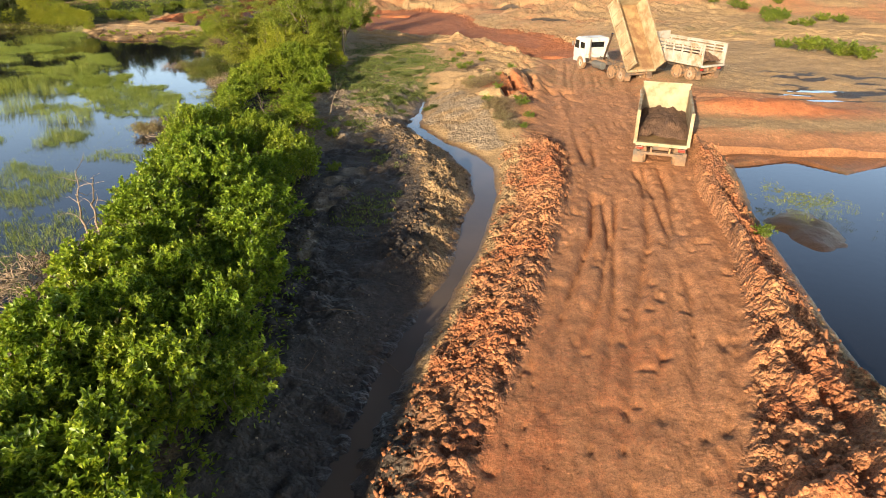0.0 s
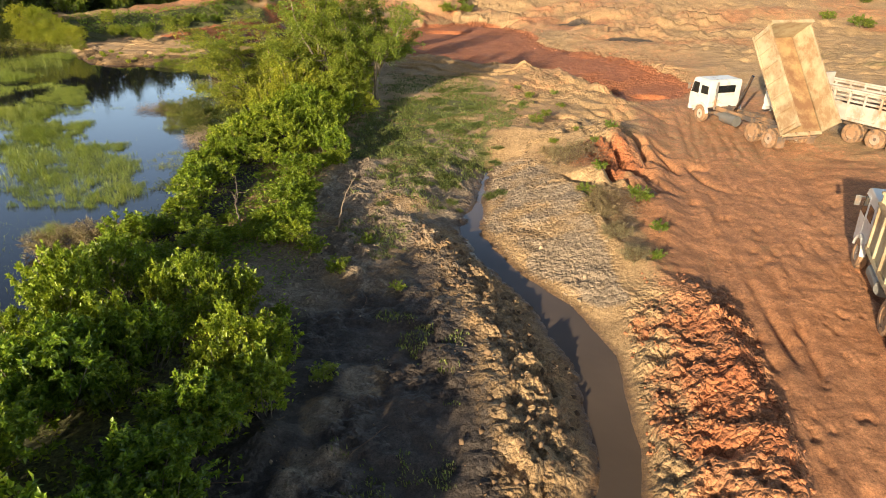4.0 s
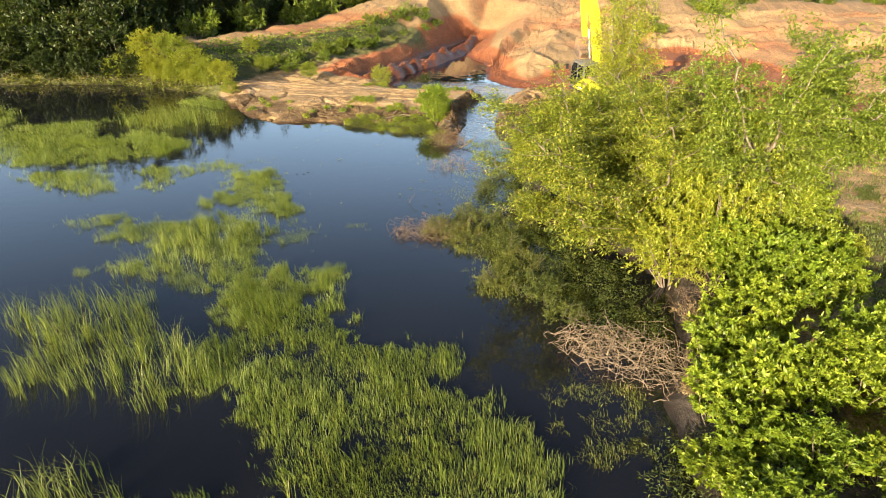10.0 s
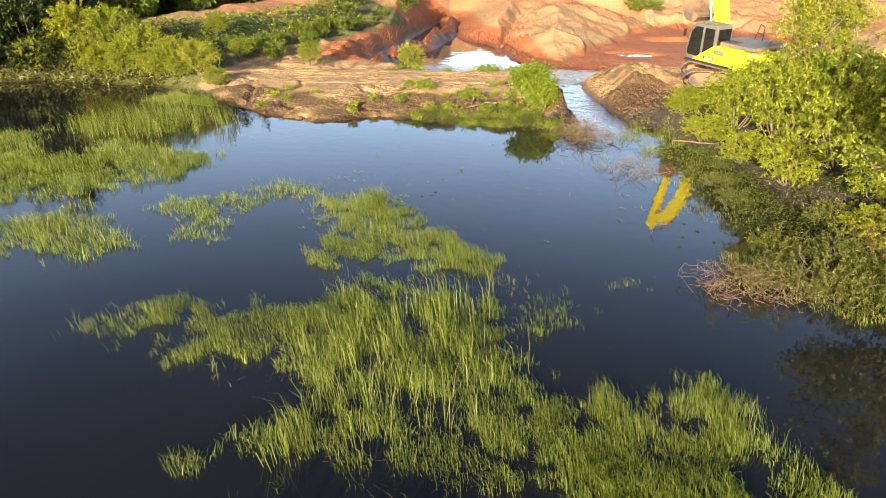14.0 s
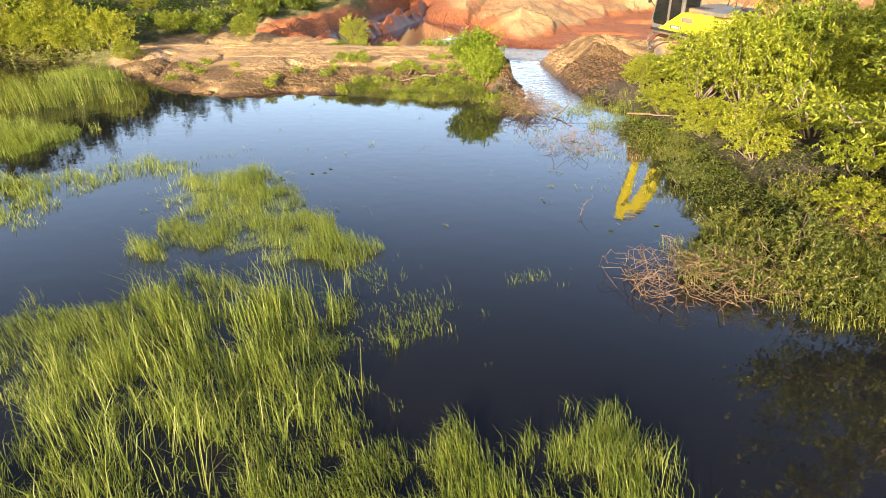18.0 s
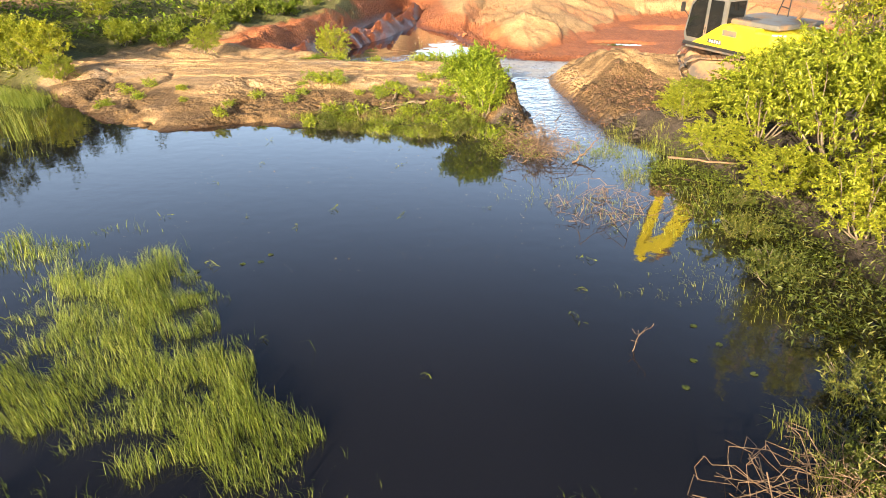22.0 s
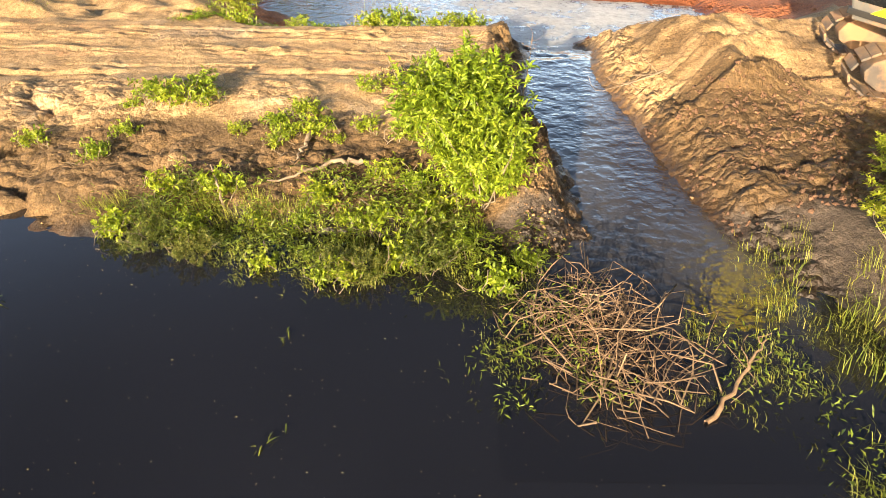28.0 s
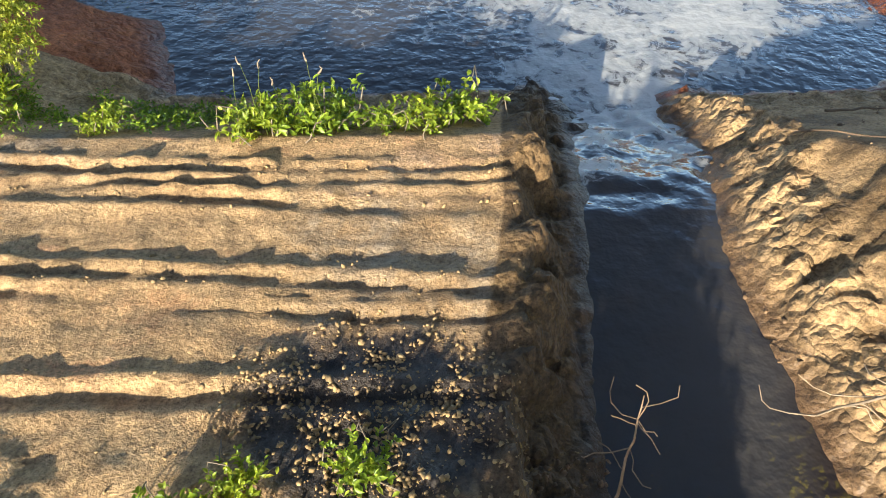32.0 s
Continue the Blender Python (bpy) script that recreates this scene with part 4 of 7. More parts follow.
shown = quads[~deep_bed[quads].all(1)]
ground_me = fast_mesh("ground", np.stack([X.ravel(), Y.ravel(), Hh], 1), shown, [M["soil"]], True)
for nm, zz in (("zone_a", za), ("zone_b", zb)):
    at = ground_me.color_attributes.new(nm, "FLOAT_COLOR", "POINT")
    at.data.foreach_set("color", np.stack([np.clip(z, 0, 1) for z in zz], 1).astype(np.float32).ravel())
ground = tagged(new("ground", ground_me), "rutted orange earth, red clay pit, grey mud and weeds", "ground", kind="structure")


Hgrid = Hh.reshape(ny, nx)


def ground_z(x, y):
    """Height of the ground sheet itself at points of the plan."""
    x, y = np.asarray(x, float), np.asarray(y, float)
    i, j = np.clip(np.searchsorted(gx, x) - 1, 0, nx - 2), np.clip(np.searchsorted(gy, y) - 1, 0, ny - 2)
    u, v = (x - gx[i]) / (gx[i + 1] - gx[i]), (y - gy[j]) / (gy[j + 1] - gy[j])
    return (Hgrid[j, i] * (1 - u) + Hgrid[j, i + 1] * u) * (1 - v) + (Hgrid[j + 1, i] * (1 - u) + Hgrid[j + 1, i + 1] * u) * v


def z_at(x, y):
    return float(ground_z(x, y))


def flat_sheet(name, ring, z, material, label):
    bm = bmesh.new()
    bm.faces.new([bm.verts.new((x, y, z)) for x, y in ring])
    bmesh.ops.triangulate(bm, faces=bm.faces[:])
    me = bpy.data.meshes.new(name)
    bm.to_mesh(me)
    bm.free()
    me.materials.append(material)
    return tagged(new(name, me), label, "water", kind="structure")


for px, py, rx, ry in PUDDLES:
    turns = np.linspace(0, 6.283, 14, endpoint=False)
    flat_sheet("puddle_water", [(px + rx * 1.1 * math.cos(a), py + ry * 1.1 * math.sin(a)) for a in turns], 0.35, M["pond"], "shallow puddle on the trodden earth")
flat_sheet("pond_water", [(-9.5, -14), (-9.5, 8), (-11, 18), (-12, 30), (-13.5, 40), (-14.5, 50), (-17, 58), (-20, 64), (-23, 69), (-24.3, 70.3), (-24.4, 71.2), (-27.8, 71.2), (-29, 71),
                          (-44, 76), (-52, 81), (-70, 80), (-84, 58), (-86, -14)], POND_Z, M["pond"], "still dark pond water reflecting the sky")
flat_sheet("stream_water", [(-6, -9), (-5, 6), (-4, 14), (-2.6, 20), (-1.8, 26), (-1.8, 31), (-5, 37), (-6, 41), (-5, 48), (-2.4, 48), (-2.2, 40), (0.6, 36), (2.6, 32), (2.4, 26), (1.6, 21), (0, 13), (-1.5, 6), (-2.4, -9)],
           DITCH_Z, M["stream"], "shallow milky brown water in a ditch")
flat_sheet("side_pond_water", [(12, 9.5), (9.4, 13), (9.8, 20), (10.6, 27), (12.4, 34), (17, 36), (20, 34), (33, 35), (44, 27), (44, 1), (20, 5)], SIDE_Z, M["pond"], "still dark water of a side pond")


def flowing(name, xs, ys, level, foam, material, label, wave):
    XX, YY = np.meshgrid(xs, ys)
    x, y = XX.ravel(), YY.ravel()
    rough = ease(78, 80, y) * (1 - ease(82.5, 84.5, y)) * ease(-27.6, -26.9, x) * (1 - ease(-25.2, -24.5, x))
    z = level(y) + 0.004 + wave * (grain(x, y, 0.5, 91, 3) - 0.5) * (0.15 + rough) * ease(70.2, 72.5, y)
    n = np.arange(len(x)).reshape(XX.shape)
    q = np.stack([n[:-1, :-1].ravel(), n[:-1, 1:].ravel(), n[1:, 1:].ravel(), n[1:, :-1].ravel()], 1)
    me = fast_mesh(name, np.stack([x, y, z], 1), q, [material], True)
    calm = me.attributes.new("calm", "FLOAT", "POINT")
    calm.data.foreach_set("value", np.maximum(1 - ease(66.4, 71.6, y) * np.maximum(ease(70.5, 71, y), ease(-28.4, -27.2, x) * (1 - ease(-24.6, -24.0, x))), ease(86.5, 90, y)).astype(np.float32))
    # silt is painted only up to the west bank's shadow line
    sunlit_silt = me.attributes.new("sunlit_silt", "FLOAT", "POINT")
    sunlit_silt.data.foreach_set("value", (ease(-0.3, 0.35, x - np.interp(y, [70, 71.2, 73.7, 77.2], [-26.6, -26.4, -26.0, -25.45]) + 0.5 * (grain(x, y, 0.8, 185, 2) - 0.5)) * (1 - ease(76.6, 78.2, y)) * ease(69.8, 72.2, y)).astype(np.float32))
    at = me.attributes.new("foam", "FLOAT", "POINT")
    at.data.foreach_set("value", foam(x, y).astype(np.float32))
    return tagged(new(name, me), label, "water", kind="structure")


flowing("channel_water", np.arange(-28.6, -23.8, 0.07), np.arange(66.2, 82.4, 0.07), fall,
        lambda x, y: -0.5 + 0.80 * ease(78.7, 79.3, y) + 0.20 * ease(80.0, 81.0, y) + 0.5 * ease(81.0, 82.0, y), M["channel"], "dark water rushing through the cut", 0.20)
flowing("pool_water", np.arange(-42, -17, 0.2), np.arange(81.1, 121, 0.2), lambda y: np.full_like(y, POOL_Z),
        lambda x, y: 0.80 * np.exp(-(((x + 25.6 - 0.25 * (y - 82)) / (1.7 + 0.95 * (y - 82))) ** 2)) * (1 - 0.8 * ease(86, 93, y)) - 0.12 - 0.4 * ease(87, 93, y), M["channel"], "grey pool with white foam below the rapids", 0.08)

# ---- plants ----
rng = np.random.default_rng(7)
FINE = False


def unit(v):
    return v / np.maximum(np.linalg.norm(v, axis=-1, keepdims=True), 1e-9)


def leaves(base, way, length, width, fold=0.25):
    """Folded leaves: two triangles each, from base points along unit ways."""
    n = len(base)
    side = unit(np.cross(way, unit(rng.normal(size=(n, 3)) * 0.55 + [0, 0, 1.0])))
    up = np.cross(side, way)
    L, W = length[:, None], width[:, None]
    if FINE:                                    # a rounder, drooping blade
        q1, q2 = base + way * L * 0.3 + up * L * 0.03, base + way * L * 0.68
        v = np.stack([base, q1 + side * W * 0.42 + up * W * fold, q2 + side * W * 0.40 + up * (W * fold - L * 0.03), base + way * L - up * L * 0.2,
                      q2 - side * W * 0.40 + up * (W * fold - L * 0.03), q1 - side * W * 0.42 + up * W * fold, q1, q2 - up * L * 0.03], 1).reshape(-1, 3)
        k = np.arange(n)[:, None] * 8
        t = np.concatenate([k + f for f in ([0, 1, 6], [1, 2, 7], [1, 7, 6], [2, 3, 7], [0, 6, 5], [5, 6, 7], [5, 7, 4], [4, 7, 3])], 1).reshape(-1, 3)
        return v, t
    mid = base + way * L * 0.45
    v = np.stack([base, mid + side * W * 0.5 + up * W * fold, base + way * L - up * L * 0.12, mid - side * W * 0.5 + up * W * fold], 1).reshape(-1, 3)
    k = np.arange(n)[:, None] * 4
    t = np.concatenate([k + [0, 1, 2], k + [0, 2, 3]], 1).reshape(-1, 3)
    return v, t


def tube(points, r0, r1, sides=5):
    """A tapered round stick along points."""
    p = np.asarray(points, float)
    n = len(p)
    d = unit(np.gradient(p, axis=0))
    a = unit(np.cross(d, [0.31, 0.87, 0.38]))
    b = np.cross(d, a)
    r = np.linspace(r0, r1, n)[:, None]
    ang = np.linspace(0, 2 * np.pi, sides, endpoint=False)
    v = np.concatenate([p + r * (math.cos(q) * a + math.sin(q) * b) for q in ang])
    t = []
    for s in range(sides):
        o, q = s * n, (s + 1) % sides * n
        i = np.arange(n - 1)
        t.append(np.stack([o + i, q + i, q + i + 1], 1))
        t.append(np.stack([o + i, q + i + 1, o + i + 1], 1))
    return v, np.concatenate(t)


def joined(pieces):
    vs, ts, o = [], [], 0
    for v, t in pieces:
        vs.append(v)
        ts.append(t + o)
        o += len(v)
    return np.concatenate(vs), np.concatenate(ts)


def crooked(a, b, bend, n=6):
    a, b = np.array(a, float), np.array(b, float)
    u = np.linspace(0, 1, n)[:, None]
    off = rng.normal(size=(1, 3)) * bend
    off2 = rng.normal(size=(n, 3)) * bend * 0.25
    off2[0] = off2[-1] = 0
    return a + (b - a) * u + off * np.sin(np.pi * u) + off2


def shoots(count, radius, height, per, length, width, spread=0.5, skirt=0.15, droop=0.0, lift=0.35):
    """Leafy shoots that fill an uneven dome; returns the leaf mesh data and the shoots' lines."""
    lobes = unit(rng.normal(size=(6, 3)) + [0, 0, 0.3])
    gain = 0.75 + 0.5 * rng.random(6)
    base, way, lines = [], [], []
    for _ in range(count):
        d = unit(rng.normal(size=3) + [0, 0, 0.25])
        reach = 0.72 + 0.28 * np.max(gain * np.clip(lobes @ d, 0, 1) ** 2) + 0.12 * rng.normal()
        c = np.array([d[0] * radius * reach, d[1] * radius * reach, height * (skirt + (1 - skirt) * np.clip(0.5 + 0.5 * d[2] * reach, 0.02, 1.1))])
        out = unit(np.array([d[0], d[1], 0.5 * d[2] + lift]) + rng.normal(size=3) * 0.35)
        ln = spread * (0.6 + 0.8 * rng.random())
        u = np.sort(rng.random(per))
        curve = c + out * ln * (u[:, None] - 0.75) + np.array([0, 0, -droop]) * (u[:, None] ** 2) * ln
        lines.append((c - out * ln * 0.75, c + out * ln * 0.2))
        w = unit(out * 0.55 + rng.normal(size=(per, 3)) * 0.75 + [0, 0, 0.05 - droop])
        base.append(curve)
        way.append(w)
    base, way = np.concatenate(base), np.concatenate(way)
    n = len(base)
    return leaves(base, way, length * (0.6 + 0.7 * rng.random(n)), width * (0.7 + 0.6 * rng.random(n))), lines


def bush_kind(material, radius, height, count, per, length, width, **how):
    """Meshes of one kind of bush: crown and stems."""
    (v, t), lines = shoots(count, radius, height, per, length, width, **how)
    crown = fast_mesh("crown", v, t, [material])
    sticks = []
    for a, b in lines[:: max(1, len(lines) // 9)]:
        foot = np.array([a[0] * 0.12, a[1] * 0.12, -0.15])
        sticks.append(tube(crooked(foot, b, 0.12), 0.022 * radius, 0.006))
    v, t = joined(sticks)
    return crown, fast_mesh("stem", v, t, [M["bark"]], True)


def plant(name, kind, x, y, scale, turn, label, category="bush", group="", tall=1.0, z=None):
    ob = new(name)
    child("crown", kind[0], ob)
    child("stem", kind[1], ob)["kind"] = "stuff"
    ob.location = (x, y, (z_at(x, y) if z is None else z) - 0.03)
    ob.rotation_euler, ob.scale = (0, 0, turn), (scale, scale, scale * tall)
    return tagged(ob, label, category, group)


broad = [bush_kind(M["bush"], 1.25, 2.3, 150, 58, 0.145, 0.080, spread=0.6, lift=0.45) for _ in range(4)]
sunny = [bush_kind(M["sunny"], 0.66, 1.2, 62, 44, 0.125, 0.066, spread=0.42, lift=0.5) for _ in range(4)]
sunny_large = [bush_kind(M["sunny"], 1.15, 1.9, 130, 50, 0.13, 0.068, spread=0.55, lift=0.4) for _ in range(3)]
# shaded copy of the far bushes: the dark forest leaf carries their shade
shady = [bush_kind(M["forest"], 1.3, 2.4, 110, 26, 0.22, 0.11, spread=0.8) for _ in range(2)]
low_bush = [bush_kind(M["vine"], 0.7, 0.9, 34, 26, 0.16, 0.075, spread=0.5) for _ in range(2)]
willow = [bush_kind(M["willow"], 1.35, 2.3, 160, 54, 0.115, 0.042, spread=0.8, droop=0.15) for _ in range(3)]
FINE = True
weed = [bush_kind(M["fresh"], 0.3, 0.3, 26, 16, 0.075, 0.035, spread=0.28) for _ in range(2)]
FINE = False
tussock = [bush_kind(M["dull"], 0.55, 0.28, 40, 22, 0.20, 0.022, spread=0.3, lift=0.7) for _ in range(2)]

band_y = [0, 5, 12, 15, 22, 28]
band_w = [-9.4, -9.4, -10.2, -11.0, -13.0, -14.2]
band_e = [-4.0, -3.6, -3.7, -4.6, -6.2, -7.4]
made = []
for k in range(1800):
    y = 3 + 23 * rng.random()
    w, e = np.interp(y, band_y, band_w), np.interp(y, band_y, band_e)
    x = w + 1.1 + (e - w - 2.5) * rng.random()
    r = 0.72 + 0.42 * rng.random()
    if 22.0 < y and -10.6 < x < -8.6:
        continue
    if any((x - a) ** 2 + (y - b) ** 2 < (0.86 * (r + c)) ** 2 for a, b, c in made):
        continue
    made.append((x, y, r))
    plant("bush", broad[k % 4], x, y, r, rng.random() * 6.28, "dense bright green broad-leaved bush on the bank", group="bushes along the bank", tall=(0.85 + 0.3 * rng.random()) * (0.95 if y > 23.5 else 1.15 if x > e - 2.6 and y < 18 else 1.0))
# low bushes further on: two rows on the bank with bare earth between them
TWO_ROWS = """-13.3 27.3 84 -13.3 28.9 93 -11.8 26.8 92 -11.7 28.1 75 -11.9 25.8 86 -13.2 31.0 100 -13.1 32.6 81 -15.0 34.2 80 -11.6 30.4 60 -10.6 30.3 85 -9.8 29.5 67 -9.6 30.6 57 -8.5 28.0 85
-7.8 28.5 62 -7.5 27.1 68 -8.7 27.2 58 -8.0 26.1 55 -10.3 26.0 53 -10.5 27.7 70 -10.3 28.7 51 -8.4 30.7 30 -14.3 30.8 75 -14.6 29.7 57 -12.4 34.4 70 -11.4 32.0 45 -12.4 31.4 50
-16.3 42.5 71 -16.4 44.3 76 -15.1 44.2 94 -14.0 44.1 74 -15.4 39.8 77 -14.9 40.9 80 -14.6 38.3 75 -14.4 36.9 70 -13.4 36.2 55 -14.0 35.6 52 -14.8 35.3 50 -15.3 34.9 55 -14.7 33.4 45 -13.3 33.7 52
-12.3 42.9 69 -11.4 41.1 62 -10.8 40.2 70 -11.3 39.2 60 -10.5 38.9 58 -10.5 37.9 45 -10.8 36.8 64 -10.0 36.8 61 -9.7 35.9 56 -9.0 35.3 52 -10.5 35.6 58 -11.3 35.6 46 -11.9 35.2 45 -11.7 34.2 42
-12.7 36.9 26 -11.4 36.9 37 -15.6 48.6 110 -14.8 50.1 116 -14.0 51.0 110 -13.1 47.9 85 -12.1 48.8 76 -11.0 45.8 67 -10.7 45.0 50 -12.1 46.5 60 -13.7 46.5 100 -14.9 46.2 85 -15.8 46.0 80 -16.0 41.2 60
-11.5 43.2 62 -11.2 44.2 50 -11.7 47.6 66 -12.9 45.2 60 -12.2 44.2 45 -15.6 52.6 110 -14.2 52.6 100 -12.9 51.0 90 -16.6 47.4 70 -12.4 52.8 80 -16.9 45.6 70 -17.2 44.0 55 -16.7 43.2 60 -16.4 40.6 55"""
spots = np.array([float(q) for q in TWO_ROWS.split()]).reshape(-1, 3)
for k, (x, y, r) in enumerate(spots):
    size = r / 100 * (0.84 + 0.2 * rng.random()) * (1.12 if y > 45 else 1.0)
    plant("bush", sunny_large[k % 3] if r > 80 else sunny[k % 4], x, y, size / (1.15 if r > 80 else 0.66), k * 1.9, "bright green broad-leaved bush on the bare bank", group="low bushes on the bank", tall=0.68 + 0.25 * rng.random() + (0.3 if y > 45 else 0.5 if y < 32.5 else 0.0))
# yellow-green growth on the bank near the digger
for k, (x, y, r, tl) in enumerate(((-22.9, 69.4, 0.6, 0.7), (-22.9, 66.6, 0.7, 0.7), (-22.4, 64.0, 0.7, 0.7), (-22.0, 61.6, 0.8, 0.8), (-20.6, 59.4, 0.9, 0.9), (-19.4, 57.2, 0.8, 0.9), (-18.0, 55.4, 0.9, 0.9), (-21.4, 57.9, 0.7, 0.8), (-22.3, 70.4, 0.65, 0.7), (-21.2, 69.3, 0.9, 0.75), (-20.6, 70.6, 0.75, 0.7), (-21.6, 67.2, 1.0, 0.95), (-19.8, 68.2, 1.1, 1.1), (-19.3, 70.4, 0.95, 1.0), (-20.9, 65.0, 1.05, 1.1),
                                  (-18.9, 65.8, 1.15, 1.25), (-20.1, 62.6, 1.1, 1.2), (-18.2, 63.0, 1.1, 1.3), (-18.9, 60.4, 1.1, 1.2), (-17.6, 67.6, 1.1, 1.2), (-16.8, 64.8, 1.2, 1.3), (-17.5, 58.0, 1.1, 1.2), (-17.0, 60.8, 1.1, 1.2))):
    plant("bush", willow[k % 3], x, y, r, k * 1.7, "yellow-green leafy bush overhanging the pond's edge", group="bushes at the pond's edge", tall=tl)
for k, (x, y, r, tl) in enumerate(((-15.6, 53.6, 1.1, 1.3), (-13.4, 53.8, 1.0, 1.35), (-14.7, 56.2, 1.15, 1.6), (-12.6, 55.6, 0.9, 1.3), (-17.0, 52.6, 1.0, 1.2), (-16.6, 55.0, 1.1, 1.5), (-13.0, 58.4, 1.0, 1.4), (-11.6, 54.2, 0.7, 1.0), (-15.2, 58.6, 1.1, 1.5))):
    plant("bush", willow[k % 3], x, y, r, k * 2.3, "yellow-green vine thicket climbing about the trees", group="vine thickets under the trees", tall=tl)
# bushes on the pond's far corner and behind the dam
for k, (x, y, r, tl) in enumerate(((-54.2, 80.8, 1.25, 1.0), (-51.8, 80.4, 1.15, 1.0), (-49.6, 79.2, 1.0, 0.85), (-47.6, 78.2, 0.85, 0.8), (-45.8, 77.0, 0.8, 0.85), (-56, 78.9, 0.8, 0.9), (-53, 79.0, 0.8, 0.9), (-50.5, 78.5, 0.75, 0.8), (-48.2, 77.8, 0.7, 0.8), (-58.5, 78.3, 0.9, 0.9), (-61, 77.7, 0.9, 0.9), (-64, 77.2, 1.0, 0.9), (-44.6, 75.6, 0.5, 0.7), (-57.0, 80.8, 1.3, 1.0), (-59.5, 80.2, 1.4, 1.1), (-62.0, 79.6, 1.5, 1.2), (-64.5, 79.0, 1.5, 1.2), (-67.0, 78.4, 1.6, 1.2), (-58.5, 83.6, 1.5, 1.3), (-62, 83.4, 1.6, 1.4), (-66, 82.8, 1.7, 1.4), (-70.0, 78, 1.6, 1.3))):
    plant("bush", shady[k % 2] if x < -56.5 else willow[(k + 1) % 3], x, y, r, k * 2.1, "yellow-green bush at the far corner of the pond, darkened as shade westward", group="bushes at the far corner")
for k in range(30):
    x = -46.5 - 21 * (k + rng.random()) / 30
    y = np.interp(-x, [46, 48, 55, 66, 80], [76.2, 77.4, 78.7, 76.4, 55]) + 0.2 + 1.1 * rng.random()
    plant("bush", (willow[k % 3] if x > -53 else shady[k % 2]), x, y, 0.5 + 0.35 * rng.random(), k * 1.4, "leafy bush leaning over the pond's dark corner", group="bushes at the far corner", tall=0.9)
for k, (x, y, r) in enumerate(((-35.0, 81.2, 0.62), (-41.1, 81.6, 0.55), (-45.5, 83.0, 0.5), (-48.0, 86.0, 0.6))):
    plant("sapling", willow[k % 3], x, y, r, k * 1.3, "small green sapling behind the dam", "sapling", "saplings behind the dam", tall=1.15)
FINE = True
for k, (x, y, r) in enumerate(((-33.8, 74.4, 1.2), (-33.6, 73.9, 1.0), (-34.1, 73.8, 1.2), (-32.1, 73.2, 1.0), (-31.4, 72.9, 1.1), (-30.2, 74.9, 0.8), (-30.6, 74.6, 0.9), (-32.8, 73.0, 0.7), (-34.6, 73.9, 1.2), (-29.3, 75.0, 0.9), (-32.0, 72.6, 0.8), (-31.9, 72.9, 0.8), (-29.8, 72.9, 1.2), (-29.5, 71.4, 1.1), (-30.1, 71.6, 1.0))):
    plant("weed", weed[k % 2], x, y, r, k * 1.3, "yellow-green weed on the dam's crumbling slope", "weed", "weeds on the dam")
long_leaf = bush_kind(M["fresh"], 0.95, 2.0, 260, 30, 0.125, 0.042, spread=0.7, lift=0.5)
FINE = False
plant("bush", long_leaf, -28.85, 72.0, 1.0, 0.4, "fresh green long-leaved bush at the end of the dam", tall=0.9)
plant("bush", long_leaf, -28.6, 71.0, 0.78, 2.4, "fresh green long-leaved bush at the end of the dam")
for k in range(26):
    x, y = -46 + 17 * rng.random(), 70.8 + 3.4 * rng.random()
    if z_at(x, y) > 0.08:
        plant("weed", weed[k % 2], x, y, 0.45 + 0.6 * rng.random(), k, "small green weed on the dam's slope", "weed", "weeds on the dam")
for k, (x, y) in enumerate(((-32.9, 79.5), (-31.1, 79.4), (-30.5, 79.6), (-29.4, 79.6), (-29.0, 79.7), (-28.4, 80.1), (-31.0, 79.8), (-34.5, 79.9), (-30.1, 79.9))):
    plant("weed", weed[k % 2], x, y, 1.0 + 0.3 * (k % 3), k, "green weed on the dam's far edge", "weed", "weeds on the dam's far edge")
for k in range(34):
    x, y = -52 + 9 * rng.random(), 84 + 30 * rng.random() ** 1.4
    x = np.interp(y, [84, 97, 112, 127], [-48.0, -44.5, -40.0, -36]) + 4.0 * rng.random() + 0.2
    if z_at(x, y) > 0.0:
        plant("bush", low_bush[k % 2], x, y, 0.6 + 0.7 * rng.random() ** 2, k, "low green shrub on the road's bank", "shrub", "shrubs on the road's bank")
for k, (x, y) in enumerate(((1.6, 47.5), (2.2, 45.2), (2.9, 41.5), (3.2, 38.6), (2.7, 36.2), (1.0, 51.5), (-1.2, 53.0), (-0.6, 55.2), (2.6, 50.0), (-9.6, 31.0), (-6.6, 28.5), (-6.2, 22.4), (-5.4, 18.0), (-7.7, 34.0), (-7.3, 36.8), (-5.6, 33.3), (10.9, 22.8), (0.1, 62.4), (-2.5, 63.3), (-1.6, 61.2), (-2.1, 58.6), (0.4, 58.2), (-0.4, 49.0), (1.4, 43.4), (0.7, 41.6))):
    plant("bush", low_bush[k % 2], x, y, 0.35 + 0.4 * rng.random() ** 2, k, "small green shrub on bare earth", "shrub", "shrubs on bare earth", tall=0.9)

scrubby = [bush_kind(M["scrub"], 0.85, 0.75, 70, 34, 0.10, 0.024, spread=0.5, lift=0.6) for _ in range(2)]
